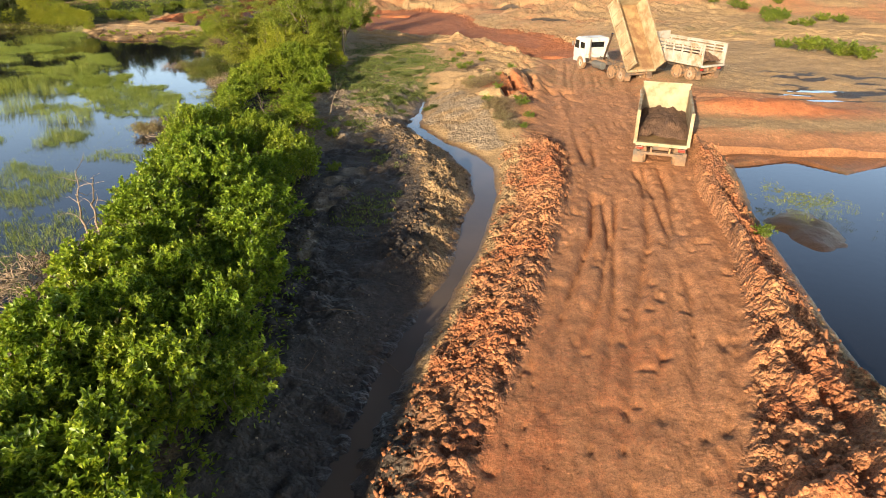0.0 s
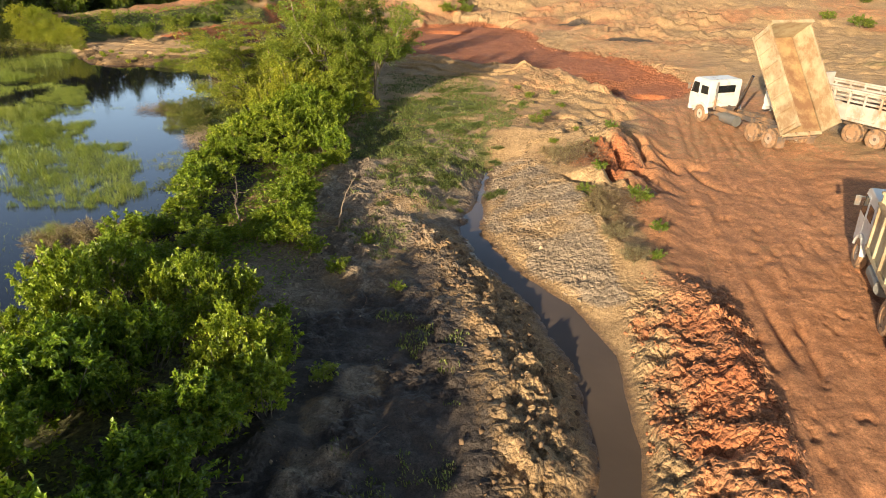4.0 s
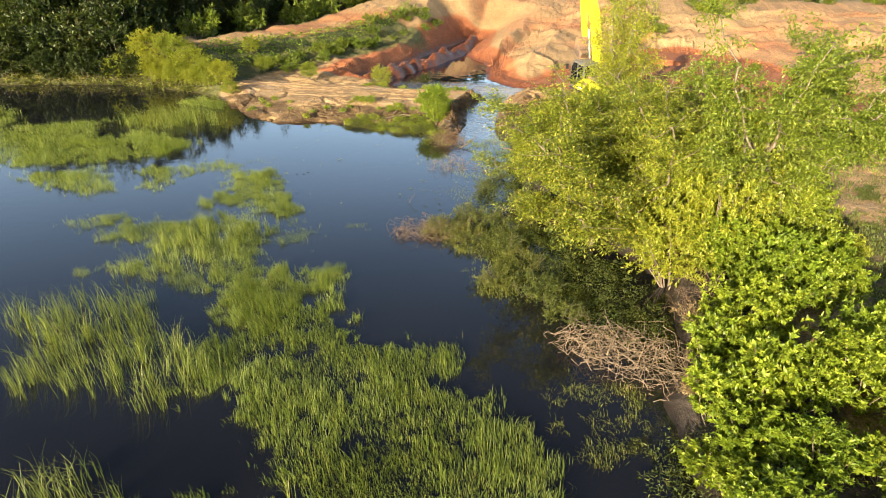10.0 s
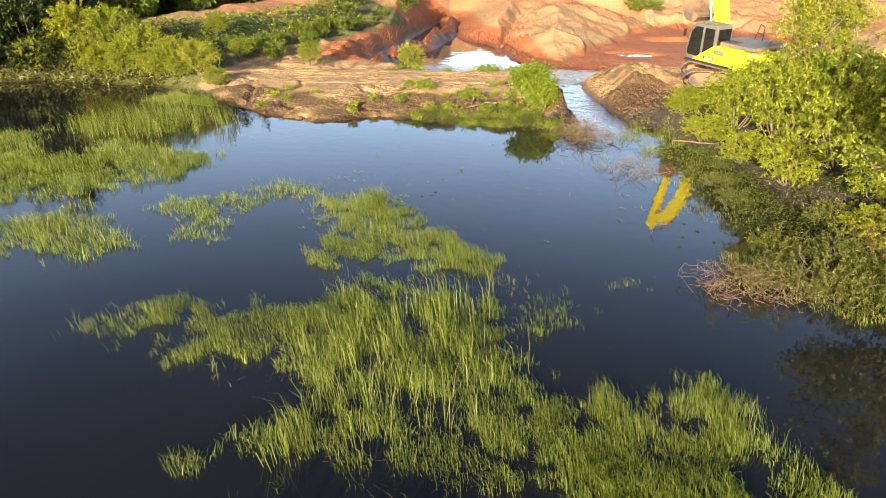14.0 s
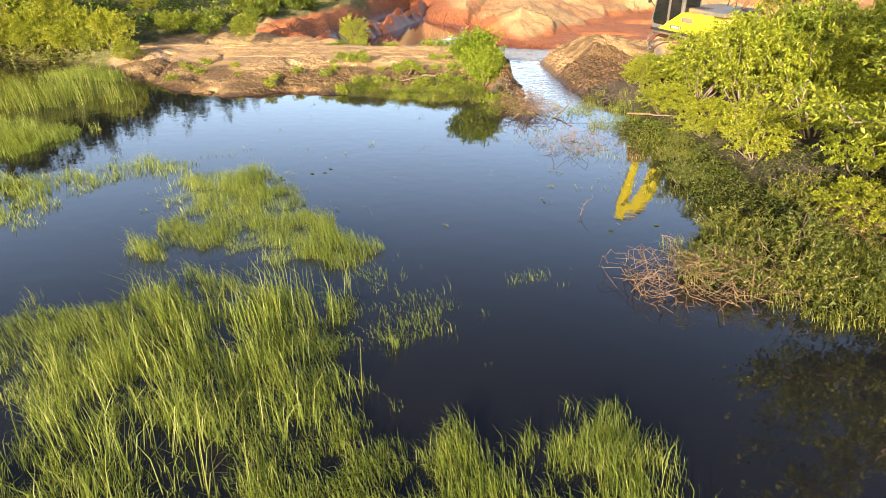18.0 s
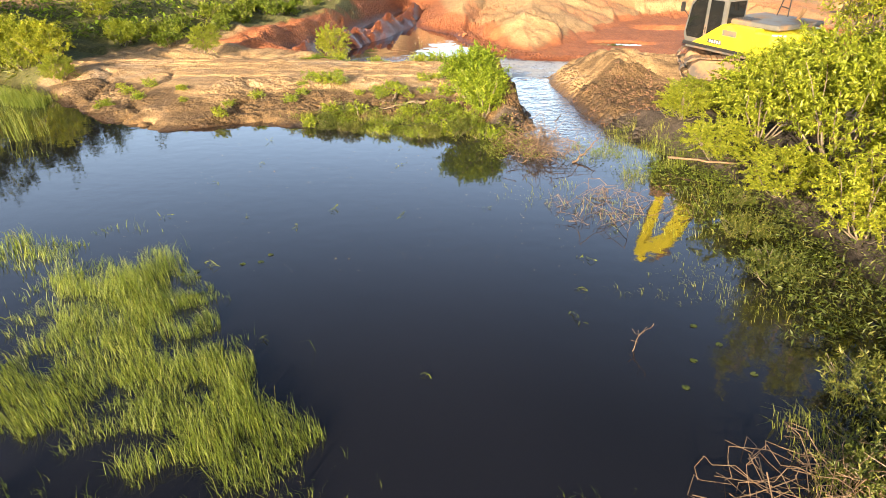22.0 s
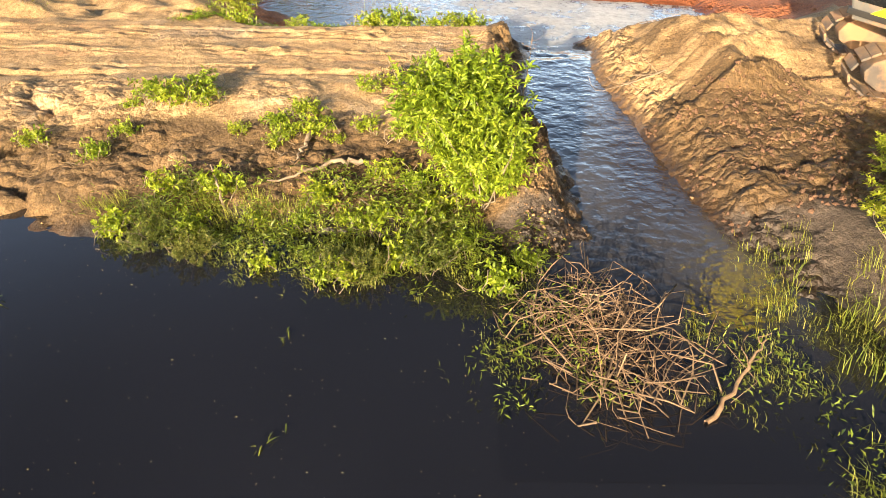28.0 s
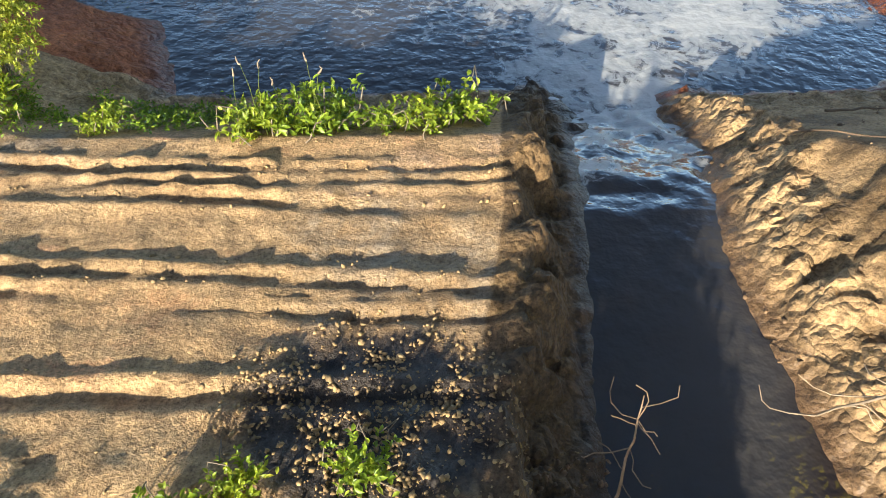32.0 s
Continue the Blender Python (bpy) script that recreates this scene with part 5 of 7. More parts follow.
for k, (x, y, r) in enumerate(((-25.0, 55.7, 0.8), (-24.0, 55.0, 0.9), (-23.2, 56.3, 1.0), (-24.3, 57.1, 0.8), (-22.6, 54.4, 1.0), (-21.8, 53.0, 0.9), (-22.5, 51.8, 0.8), (-21.0, 51.2, 0.9), (-24.0, 60.5, 0.7), (-23.8, 62.3, 0.6), (-20.3, 49.9, 0.8), (-22.0, 58.8, 1.0), (-23.2, 64.2, 0.5))):
    plant("water_shrub", scrubby[k % 2], x, y, r, k * 2.2, "olive scrub with thin stems standing in shallow water", "shrub", "scrub in the shallows", z=max(z_at(x, y), -0.05))
for k in range(34):
    x, y = -34.0 + 6.0 * rng.random(), 69.2 + 2.2 * rng.random()
    y = max(y, np.interp(x, [-34, -31.5, -29, -28], [70.4, 69.4, 69.0, 69.4]))
    plant("shore_plant", (weed[k % 2] if k % 3 else scrubby[k % 2]), x, y, (0.7 + 0.5 * rng.random()) if k % 3 else 0.35 + 0.2 * rng.random(), k * 1.7, "yellow-green leafy plant in the dam's shallows", "weed", "plants in the dam's shallows", z=max(z_at(x, y), 0.0))
dry = [bush_kind(M["straw"], 0.8, 0.8, 60, 26, 0.20, 0.018, spread=0.5, lift=0.6) for _ in range(2)]
for k, (x, y, r) in enumerate(((1.1, 39.5, 0.9), (1.5, 37.6, 0.7), (0.0, 45.6, 1.0), (0.8, 46.2, 0.8), (1.5, 41.2, 0.8), (1.9, 36.0, 0.6), (-0.6, 47.2, 0.7), (-17.4, 35.4, 1.1), (-18.4, 34.6, 0.9), (-16.6, 36.0, 0.8), (-13.6, 25.4, 0.8), (-16.5, 49.8, 0.8), (-16.2, 48.6, 0.9), (-16.4, 47.3, 0.8), (-17.0, 46.4, 0.6))):
    plant("dry_shrub", dry[k % 2], x, y, r, k * 1.7, "dry straw-brown shrub with thin stalks", "shrub", "dry shrubs", tall=0.9, z=max(z_at(x, y), 0.0))
for k in range(260):
    x, y = -9.5 + 9 * rng.random(), 40 + 26 * rng.random()
    if abs(x + 5.6 + 0.12 * (y - 45)) > 2.9 or grain(np.array([x]), np.array([y * 1.5]), 1.8, 111, 3)[0] < 0.5:
        continue
    plant("tussock", tussock[k % 2], x, y, 0.35 + 0.5 * rng.random(), k * 1.1, "low olive-green grass tussock on dry mud", "grass tussock", "tussocks on the mud flat", tall=0.6)
for k, (x, y) in enumerate(((46.9, 112), (42.1, 98.0), (39.5, 88.7), (47.5, 93.1), (35.6, 64.6), (32.5, 67), (38.2, 107), (45, 124), (58, 128), (63, 122), (2.4, 138), (20, 142), (11.5, 138), (-3.7, 143), (-17, 136), (-6, 130), (-26, 140), (-13, 117.7))):
    for j in range(4):
        plant("bush", low_bush[(k + j) % 2], x + 5 * (rng.random() - 0.5), y + 6 * (rng.random() - 0.5), 0.9 + 1.2 * rng.random(), k + j, "low green scrub on the sandy ground", "scrub", "scrub on the far ground", tall=0.8)


# ---- trees ----
def tree_kind(material, height, spread, fork, limbs, count, per, length, width, trunk=0.16, droop=0.1, clump=0.9, low=0.4, flat=1.0):
    """Crown and trunk of a tree with forked, crooked limbs; flat: how far its sprays spread up and down."""
    sticks = [tube(crooked((0, 0, -0.3), (0.15, 0.1, fork), 0.15, 8), trunk, trunk * 0.7, 7)]
    base, way = [], []
    for k in range(limbs):
        a = 2 * math.pi * (k + 0.5 * rng.random()) / limbs
        r = spread * (0.45 + 0.55 * rng.random())
        tip = np.array([r * math.cos(a), r * math.sin(a), height * (low + (0.98 - low) * rng.random())])
        limb = crooked((0.1, 0.1, min(fork, tip[2]) * (0.5 + 0.5 * rng.random())), tip, 0.35, 9)
        sticks.append(tube(limb, trunk * 0.5, 0.02, 5))
        for _ in range(count):
            q = limb[rng.integers(3, 9)]
            end = q + unit(rng.normal(size=3) * [1, 1, flat] + [0, 0, 0.15]) * clump * (0.4 + rng.random())
            if rng.random() < 0.35:
                sticks.append(tube(crooked(q, end, 0.12, 5), 0.022, 0.006, 4))
            u = rng.random(per)[:, None]
            base.append(q + (end - q) * (0.25 + 0.85 * u) + rng.normal(size=(per, 3)) * [1, 1, flat] * clump * 0.17)
            way.append(unit(unit(end - q) * 0.6 + rng.normal(size=(per, 3)) * 0.7 - [0, 0, droop]))
    base, way = np.concatenate(base), np.concatenate(way)
    n = len(base)
    v, t = leaves(base, way, length * (0.6 + 0.7 * rng.random(n)), width * (0.7 + 0.6 * rng.random(n)))
    crown = fast_mesh("crown", v, t, [material])
    v, t = joined(sticks)
    return crown, fast_mesh("trunk", v, t, [M["bark"]], True)


def tree(name, kind, x, y, scale, turn, label, group="", tall=1.0):
    ob = new(name)
    child("crown", kind[0], ob)
    child("trunk", kind[1], ob)
    ob.location, ob.rotation_euler, ob.scale = (x, y, z_at(x, y) - 0.05), (0, 0, turn), (scale, scale, scale * tall)
    return tagged(ob, label, "tree", group)


feathery = tree_kind(M["feather"], 6.6, 3.9, 1.8, 20, 34, 74, 0.14, 0.054, 0.15, 0.02, 1.0, 0.2, 0.3)
pale = tree_kind(M["vine"], 7.9, 3.4, 3.4, 15, 28, 74, 0.125, 0.055, 0.14, 0.12, 0.75, 0.32, 0.6)
airy = tree_kind(M["willow"], 9.0, 2.5, 2.6, 17, 22, 52, 0.13, 0.045, 0.09, 0.05, 0.7, 0.35)
tree("tree", feathery, -19.3, 55.6, 1.0, 0.4, "spreading tree with fine feathery green foliage", tall=0.85)
tree("tree", feathery, -16.9, 59.6, 0.85, 2.5, "spreading tree with fine feathery green foliage", tall=0.9)
tree("tree", pale, -14.2, 54.9, 1.0, 1.0, "forked pale tree wrapped in yellow-green vines")
tree("tree", pale, -11.4, 57.6, 0.98, 4.2, "pale-branched tree with thin yellow-green leaves")
tree("tree", pale, -14.6, 63.0, 0.66, 3.4, "pale-branched tree with thin yellow-green leaves")
tree("tree", airy, -18.2, 69.2, 1.0, 0.6, "tall airy willow with thin yellow-green leaves")
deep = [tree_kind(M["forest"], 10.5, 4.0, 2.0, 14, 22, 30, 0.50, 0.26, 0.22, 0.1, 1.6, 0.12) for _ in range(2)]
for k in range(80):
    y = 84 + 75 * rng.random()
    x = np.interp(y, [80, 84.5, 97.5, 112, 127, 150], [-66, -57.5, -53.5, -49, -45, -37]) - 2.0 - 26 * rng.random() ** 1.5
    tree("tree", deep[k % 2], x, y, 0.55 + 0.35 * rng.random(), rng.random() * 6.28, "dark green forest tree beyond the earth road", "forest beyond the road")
for k in range(34):
    y = 84 + 60 * rng.random()
    x = np.interp(y, [80, 84.5, 97.5, 112, 127, 150], [-64, -57.0, -52.5, -48, -44, -36]) - 1.5 * rng.random()
    plant("bush", low_bush[k % 2], x, y, 1.2 + 1.3 * rng.random(), k, "green undergrowth along the forest's edge", "bush", "undergrowth at the forest's edge", tall=1.4)


# ---- grass in the pond ----
def blades(x, y, z, height, width, lean, parts=2):
    """Bent grass blades: five corners, three triangles each."""
    n = len(x)
    a = rng.random(n) * 6.283
    side = np.stack([np.cos(a), np.sin(a), np.zeros(n)], 1) * width[:, None] * 0.5
    root = np.stack([x, y, z], 1)
    h = height[:, None]
    up = np.array([0, 0, 1.0])
    ln = np.stack([lean[0], lean[1], np.zeros(n)], 1)
    mid = root + up * h * 0.55 + ln * h * 0.18
    tip = root + up * h * (0.98 - 0.35 * np.linalg.norm(ln, axis=1, keepdims=True)) + ln * h * 0.75
    v = np.stack([root - side, root + side, mid + side * 0.8, mid - side * 0.8, tip], 1).reshape(-1, 3)
    k = np.arange(n)[:, None] * 5
    return v, np.concatenate([k + [0, 1, 2], k + [0, 2, 3], k + [3, 2, 4]], 1).reshape(-1, 3)


def scatter(ring, density, ragged=0.9, seed=0, hole=0.42):
    xs, ys = [p[0] for p in ring], [p[1] for p in ring]
    x0, x1, y0, y1 = min(xs) - 1, max(xs) + 1, min(ys) - 1, max(ys) + 1
    n = int((x1 - x0) * (y1 - y0) * density)
    x, y = x0 + (x1 - x0) * rng.random(n), y0 + (y1 - y0) * rng.random(n)
    s = inside(x, y, ring) + ragged * 1.9 * (grain(x, y, 1.7, seed, 4) - 0.5) + ragged * 0.8 * (grain(x, y, 0.35, seed + 5, 2) - 0.5)
    tuft = grain(x, y, 0.45, seed + 3, 2)
    keep = (rng.random(n) < ease(0.25, -0.55, s) * 0.95) & (tuft > hole + 0.12 - 0.30 * ease(0, 0.8, -s)) & (rng.random(n) < 0.25 + 1.1 * tuft)
    return x[keep], y[keep]


def swirl(x, y, amount, seed=3):
    a = 6.0 * grain(x, y, 3.0, seed, 3) + 3.2 * (rng.random(len(x)) - 0.5)
    m = amount * (0.3 + 0.9 * rng.random(len(x)))
    return np.cos(a) * m, np.sin(a) * m


MATS_NEAR = [  # outline, blades for each square metre, height
    ([(-35.8, 56.0), (-36.4, 57.7), (-36.2, 59.9), (-35.0, 60.4), (-33.9, 59.5), (-33.0, 58.6), (-32.1, 57.2), (-31.3, 56.6), (-31.8, 55.9), (-34.5, 55.5)], 520, 0.48),
    ([(-37.3, 51.9), (-37.7, 53.6), (-36.4, 54.0), (-34.8, 55.4), (-32.4, 55.4), (-31.1, 54.4), (-31.1, 52.0), (-31.4, 50.8), (-33.3, 51.1), (-35.2, 51.6)], 430, 0.46),
    ([(-39.4, 54.0), (-37.9, 54.6), (-37.4, 53.3), (-37.9, 52.4), (-38.7, 52.9)], 300, 0.42),
    ([(-31.9, 50.3), (-30.9, 50.8), (-28.9, 51.3), (-28.1, 51.3), (-27.2, 50.3), (-27.9, 49.4), (-27.7, 48.6), (-28.5, 47.8), (-30.8, 48.0), (-31.0, 49.0), (-31.8, 49.7)], 560, 0.5),
    ([(-35.1, 50.1), (-34.3, 51.0), (-32.5, 50.7), (-31.9, 50.3), (-31.8, 49.5), (-33.4, 49.8), (-34.5, 49.5)], 320, 0.45),
    ([(-36.8, 49.9), (-36.0, 50.1), (-35.6, 49.7), (-35.7, 49.2), (-36.3, 49.0)], 240, 0.35), ([(-35.5, 49.8), (-34.8, 50.0), (-34.4, 49.4), (-34.2, 48.6), (-34.9, 48.9)], 150, 0.35),
    ([(-41.4, 52.5), (-39.9, 53.4), (-37.9, 54.2), (-37.4, 53.1), (-39.5, 52.3)], 260, 0.4),
    ([(-28.8, 55.0), (-28.3, 55.5), (-27.3, 55.5), (-27.5, 55.0)], 200, 0.3), ([(-27.3, 56.1), (-27.2, 56.6), (-26.4, 56.7), (-26.4, 56.2)], 180, 0.3),
    ([(-31.3, 55.5), (-30.2, 55.0), (-29.7, 54.2), (-29.9, 53.1), (-30.6, 52.7), (-31.1, 53.7)], 120, 0.38), ([(-29.5, 54.1), (-29.3, 54.3), (-29.1, 53.9), (-29.3, 53.7)], 160, 0.3), ([(-29.7, 52.5), (-29.3, 52.9), (-28.9, 52.6)], 120, 0.3)]
MATS_FAR = [
    ([(-48, 58.5), (-49, 62.1), (-45.5, 66.2), (-40.8, 64.9), (-40.6, 62.8), (-42.8, 60.5)], 230, 0.5), ([(-46.5, 57.6), (-43.1, 59.7), (-39.8, 56.9), (-42.3, 55.5)], 230, 0.5),
    ([(-40.9, 60.0), (-39.3, 60.6), (-37.8, 61.8), (-36.6, 61.2), (-37.2, 59.6), (-38.3, 58.9), (-38.6, 57.4), (-39.4, 57.6), (-39.0, 58.8), (-40.4, 59.3)], 190, 0.42), ([(-37.1, 58.9), (-36.4, 60.7), (-35.4, 61.0), (-35.0, 60.4), (-36.1, 59.6)], 160, 0.4),
    ([(-27.9, 43.3), (-30.2, 46.5), (-31, 49.6), (-27.8, 50.6), (-26.2, 48.2), (-23.3, 47.4), (-19.9, 44.6), (-19.1, 42.7), (-17.8, 40.6), (-19.4, 38.4), (-22.5, 38.6), (-25.2, 41.7)], 260, 0.5),
    ([(-29.3, 38.9), (-28.5, 41.2), (-25.5, 41.9), (-24.7, 39.7), (-27.2, 38.5)], 260, 0.45),
    ([(-45.5, 54.0), (-56.7, 63.8), (-49.1, 68.1), (-46.0, 63.0), (-48.5, 58.0)], 150, 0.55), ([(-62, 60), (-63, 66), (-56, 68.5), (-54, 66), (-56, 62)], 110, 0.8),
    ([(-48.0, 73.2), (-46.5, 76.0), (-43.6, 73.8), (-43.2, 72.2)], 260, 0.6), ([(-24.0, 34.2), (-23.8, 35.4), (-21.6, 34.6), (-20.9, 32.4), (-23, 31)], 200, 0.45),
    ([(-22, 24), (-26, 28), (-22, 30), (-17.5, 27), (-17, 22)], 160, 0.45), ([(-16.5, 16), (-18.5, 22), (-15.6, 24), (-13.6, 20), (-13.4, 16)], 150, 0.4), ([(-24, 31), (-23, 37), (-18, 37.4), (-17, 31), (-20, 29)], 7, 0.3), ([(-28, 34), (-28, 38), (-24, 38), (-22, 35)], 6, 0.3), ([(-19.5, 29.5), (-19.5, 31.5), (-16.8, 31.6), (-16.2, 29.5)], 150, 0.45), ([(-30, 28), (-36, 34), (-30, 36), (-25, 33), (-25, 28)], 130, 0.45), ([(-41.8, 67.0), (-41.0, 67.6), (-40.3, 67.3)], 120, 0.3),
    ([(-36.4, 62.2), (-35.6, 62.7), (-34.9, 62.3)], 110, 0.3)]
SHORE_MATS = [
    ([(-22.6, 51.1), (-23.6, 54), (-23.2, 56.3), (-21.5, 57.6), (-19.2, 52), (-18.6, 50)], 210, 0.5), ([(-20.7, 46.0), (-20.5, 47.5), (-18.3, 46.5), (-18.2, 44.3), (-19.2, 44.0)], 200, 0.45),
    ([(-26.2, 55.2), (-24.4, 58.2), (-22.4, 58.4), (-20.8, 55.2), (-22.3, 52.6), (-23.8, 53.4)], 230, 0.5), ([(-20.2, 35.6), (-19.9, 37.0), (-17.5, 36.3), (-17.3, 34.4)], 260, 0.6),
    ([(-34.5, 70.8), (-33.5, 70.2), (-31.4, 69.2), (-29.0, 68.7), (-27.6, 69.4), (-28.1, 70.6), (-31.0, 71.2), (-33, 71.5)], 430, 0.36), ([(-28.8, 67.4), (-28.6, 69.2), (-27.6, 69.2), (-27.3, 67.2)], 240, 0.32),
    ([(-26.4, 67.5), (-26.0, 68.3), (-24.9, 68.4), (-24.8, 66.6), (-25.5, 66.7)], 300, 0.35), ([(-25.6, 65.2), (-25.4, 66.4), (-24.4, 66.8), (-23.6, 65.2)], 230, 0.45),
    ([(-25.4, 62.4), (-24.4, 65.0), (-23.0, 65.4), (-22.7, 62.0), (-23.6, 60.8)], 60, 0.5), ([(-27.6, 62.4), (-28.2, 65), (-26.8, 66), (-25.3, 64.4), (-25.4, 62.2)], 30, 0.4),
    ([(-25.2, 68.6), (-24.9, 70.4), (-23.2, 69.2), (-23.0, 66.6), (-24, 66.2)], 150, 0.55), ([(13.0, 24.4), (12.8, 27.2), (15.5, 27.6), (16.6, 25.6), (15.2, 24.0)], 60, 0.35),
    ([(-26.6, 60.0), (-24.6, 62.4), (-22.7, 62.0), (-22.3, 59.4), (-24.4, 58.4)], 40, 0.4)]


def grass_bed(name, beds, width, lean, material, label):
    got = []
    for k, (ring, density, tall) in enumerate(beds):
        x, y = scatter(ring, density, 1.5 if len(ring) > 8 else 0.9 if len(ring) > 4 else 0.4, 100 + 7 * k, 0.45)
        n = len(x)
        h = 0.8 * tall * (0.35 + 0.8 * rng.random(n)) * (0.45 + 1.0 * grain(x, y, 0.8, 17, 2))
        got.append(blades(x, y, np.maximum(ground_z(x, y), -0.06), h, width * (0.6 + 0.8 * rng.random(n)), swirl(x, y, lean)))
    v, t = joined(got)
    return tagged(new(name, fast_mesh(name, v, t, [material])), label, "grass", kind="stuff")


grass_bed("pond_grass", [(a, b * 3.4, c * 1.0) for a, b, c in MATS_NEAR], 0.0058, 0.85, M["grass"], "bright green grass mats standing in the pond")
grass_bed("far_pond_grass", [(a, b * 3.0, c * 0.95) for a, b, c in MATS_FAR], 0.0100, 0.7, M["grass"], "bright green grass mats in the far pond")
grass_bed("shore_grass", [(a, b * 2.6, c * 0.85) for a, b, c in SHORE_MATS], 0.0075, 1.1, M["reed"], "olive grass and weeds in shallow water at the shore")
REEDS = [([(-34.9, 50.6), (-34.8, 54.4), (-31.2, 54.6), (-31.1, 51.0), (-32.6, 50.0)], 24, 1.05), ([(-35.4, 49.2), (-34.9, 50.6), (-32.4, 50.2), (-32.6, 49.0)], 9, 1.0),
         ([(-36.4, 46.4), (-35.5, 47.3), (-34.5, 48.4), (-32.8, 48.4), (-30.9, 46.3), (-28.8, 45.2), (-29.4, 43.7), (-33.5, 43.2)], 30, 1.15), ([(-26.3, 36.3), (-26.3, 38.6), (-23.9, 39.2), (-22.6, 37.4), (-23.2, 36.0)], 26, 1.2),
         ([(-30, 38), (-31, 41.5), (-28, 41), (-27, 38)], 16, 1.1), ([(-25, 40), (-26, 43), (-24, 43), (-23.6, 40.6)], 10, 1.0), ([(-48.2, 67.2), (-48.0, 69.6), (-44.4, 71.4), (-41.4, 69.4), (-42.5, 67.6), (-45.4, 66.2)], 22, 1.3),
         ([(-62, 62), (-63, 67), (-57, 68.5), (-55, 65)], 16, 1.4), ([(-24.6, 66.8), (-24.9, 69.6), (-23.4, 69.0), (-23.2, 66.0)], 18, 0.7), ([(-23.5, 31.6), (-23.8, 34.5), (-21.6, 34), (-21.2, 32.4)], 26, 0.9)]
got = []
for k, (ring, density, tall) in enumerate(REEDS):
    cx, cy = scatter(ring, density * 0.55, 0.5, 300 + k, 0.3)
    m = 9
    x, y = np.repeat(cx, m) + 0.09 * rng.normal(size=len(cx) * m), np.repeat(cy, m) + 0.09 * rng.normal(size=len(cx) * m)
    n = len(x)
    got.append(blades(x, y, np.full(n, -0.1), tall * (0.5 + 0.6 * rng.random(n)), 0.0105 * (0.7 + 0.6 * rng.random(n)), swirl(x, y, 0.7, 8)))
v, t = joined(got)
tagged(new("reeds", fast_mesh("reeds", v, t, [M["reed"]])), "tall yellow-green reeds in clumps in the pond", "reeds", kind="stuff")
# low weeds on the strip by the ditch
got = []
for k, (ring, density, tall) in enumerate((([(-12.6, 46), (-13, 57), (-8.5, 60), (-8, 46)], 170, 0.14), ([(-9, 42), (-9.5, 58), (-5, 64), (-1.5, 58), (-3.6, 48), (-4.6, 42), (-6, 40)], 150, 0.13), ([(-5.8, 28.6), (-5.6, 31.6), (-4, 31.4), (-3.6, 28.4)], 200, 0.10), ([(-8.4, 36.4), (-8, 39.2), (-5.6, 39), (-6, 36)], 200, 0.10), ([(-5.2, 22), (-5.4, 26), (-3.2, 26), (-3.2, 22)], 160, 0.10), ([(-12, 60), (-13, 68), (-6, 68), (-3, 62)], 70, 0.15))):
    x, y = scatter(ring, density * 1.6, 1.6, 400 + k, 0.55)
    n = len(x)
    got.append(blades(x, y, ground_z(x, y), tall * (0.5 + 0.8 * rng.random(n)), 0.03 * (0.6 + 0.8 * rng.random(n)), swirl(x, y, 0.8, 4)))
v, t = joined(got)
tagged(new("bank_grass", fast_mesh("bank_grass", v, t, [M["dull"]])), "short dull green grass on the muddy strip", "grass", kind="stuff")


# ---- dead wood ----
def brush_pile(x, y, rx, ry, high, count, label, turn=0.0, thick=0.007, wood="twig", reach=0.6):
    sticks = []
    for _ in range(count):
        a, r = rng.random() * 6.283, math.sqrt(rng.random())
        c = np.array([math.cos(a) * r * rx, math.sin(a) * r * ry, (1 - r * 0.8) * high * rng.random() + 0.03])
        d = unit(rng.normal(size=3) * [1, 1, 0.35]) * (0.25 + 0.75 * rng.random()) * reach
        line = crooked(c - d, c + d, 0.36 * reach, 7)
        line[:, 2] = np.maximum(line[:, 2], -0.05)
        sticks.append(tube(line, thick * (0.5 + rng.random()), 0.004, 4))
    ob = new("brush_pile")
    for v, t in sticks:
        child("stick", fast_mesh("stick", v, t, [M[wood]], True), ob)
    ob.location, ob.rotation_euler = (x, y, max(z_at(x, y), POND_Z)), (0, 0, turn)
    return tagged(ob, label, "brush pile")


brush_pile(-18.6, 48.1, 1.9, 0.95, 0.9, 300, "pale heap of dead branches at the water's edge", -0.4, 0.0085, "dead")
brush_pile(-17.6, 35.6, 1.3, 0.9, 0.7, 120, "dead twigs and dry stalks at the water's edge", 0.4)
brush_pile(-27.3, 68.1, 0.6, 1.1, 0.5, 190, "tangled brown heap of dead branches in the water", 0.45, 0.0085, "twig", 0.8)
brush_pile(-25.4, 55.3, 1.6, 0.9, 0.28, 200, "tangle of dead twigs in the shallow water", 0.2, 0.005)
brush_pile(-26.0, 63.6, 1.5, 1.0, 0.16, 60, "thin dead twigs sticking out of the water", 0.2)
brush_pile(-21.6, 57.6, 1.2, 0.9, 0.6, 110, "brown dead brush under the trees", 0.9)
brush_pile(-13.0, 16.0, 1.2, 2.6, 1.1, 260, "grey dead branches on the bank", 0.2, 0.022, "dead")
brush_pile(-16.2, 50.2, 0.9, 1.3, 0.7, 110, "reddish dry brush under the bushes", 0.2)
brush_pile(0.9, 45.2, 1.6, 0.9, 0.9, 130, "dry brown brush on the clay heap", 1.0)
brush_pile(1.9, 40.2, 1.2, 0.8, 0.8, 110, "dry brown brush on the clay heap", 1.2)


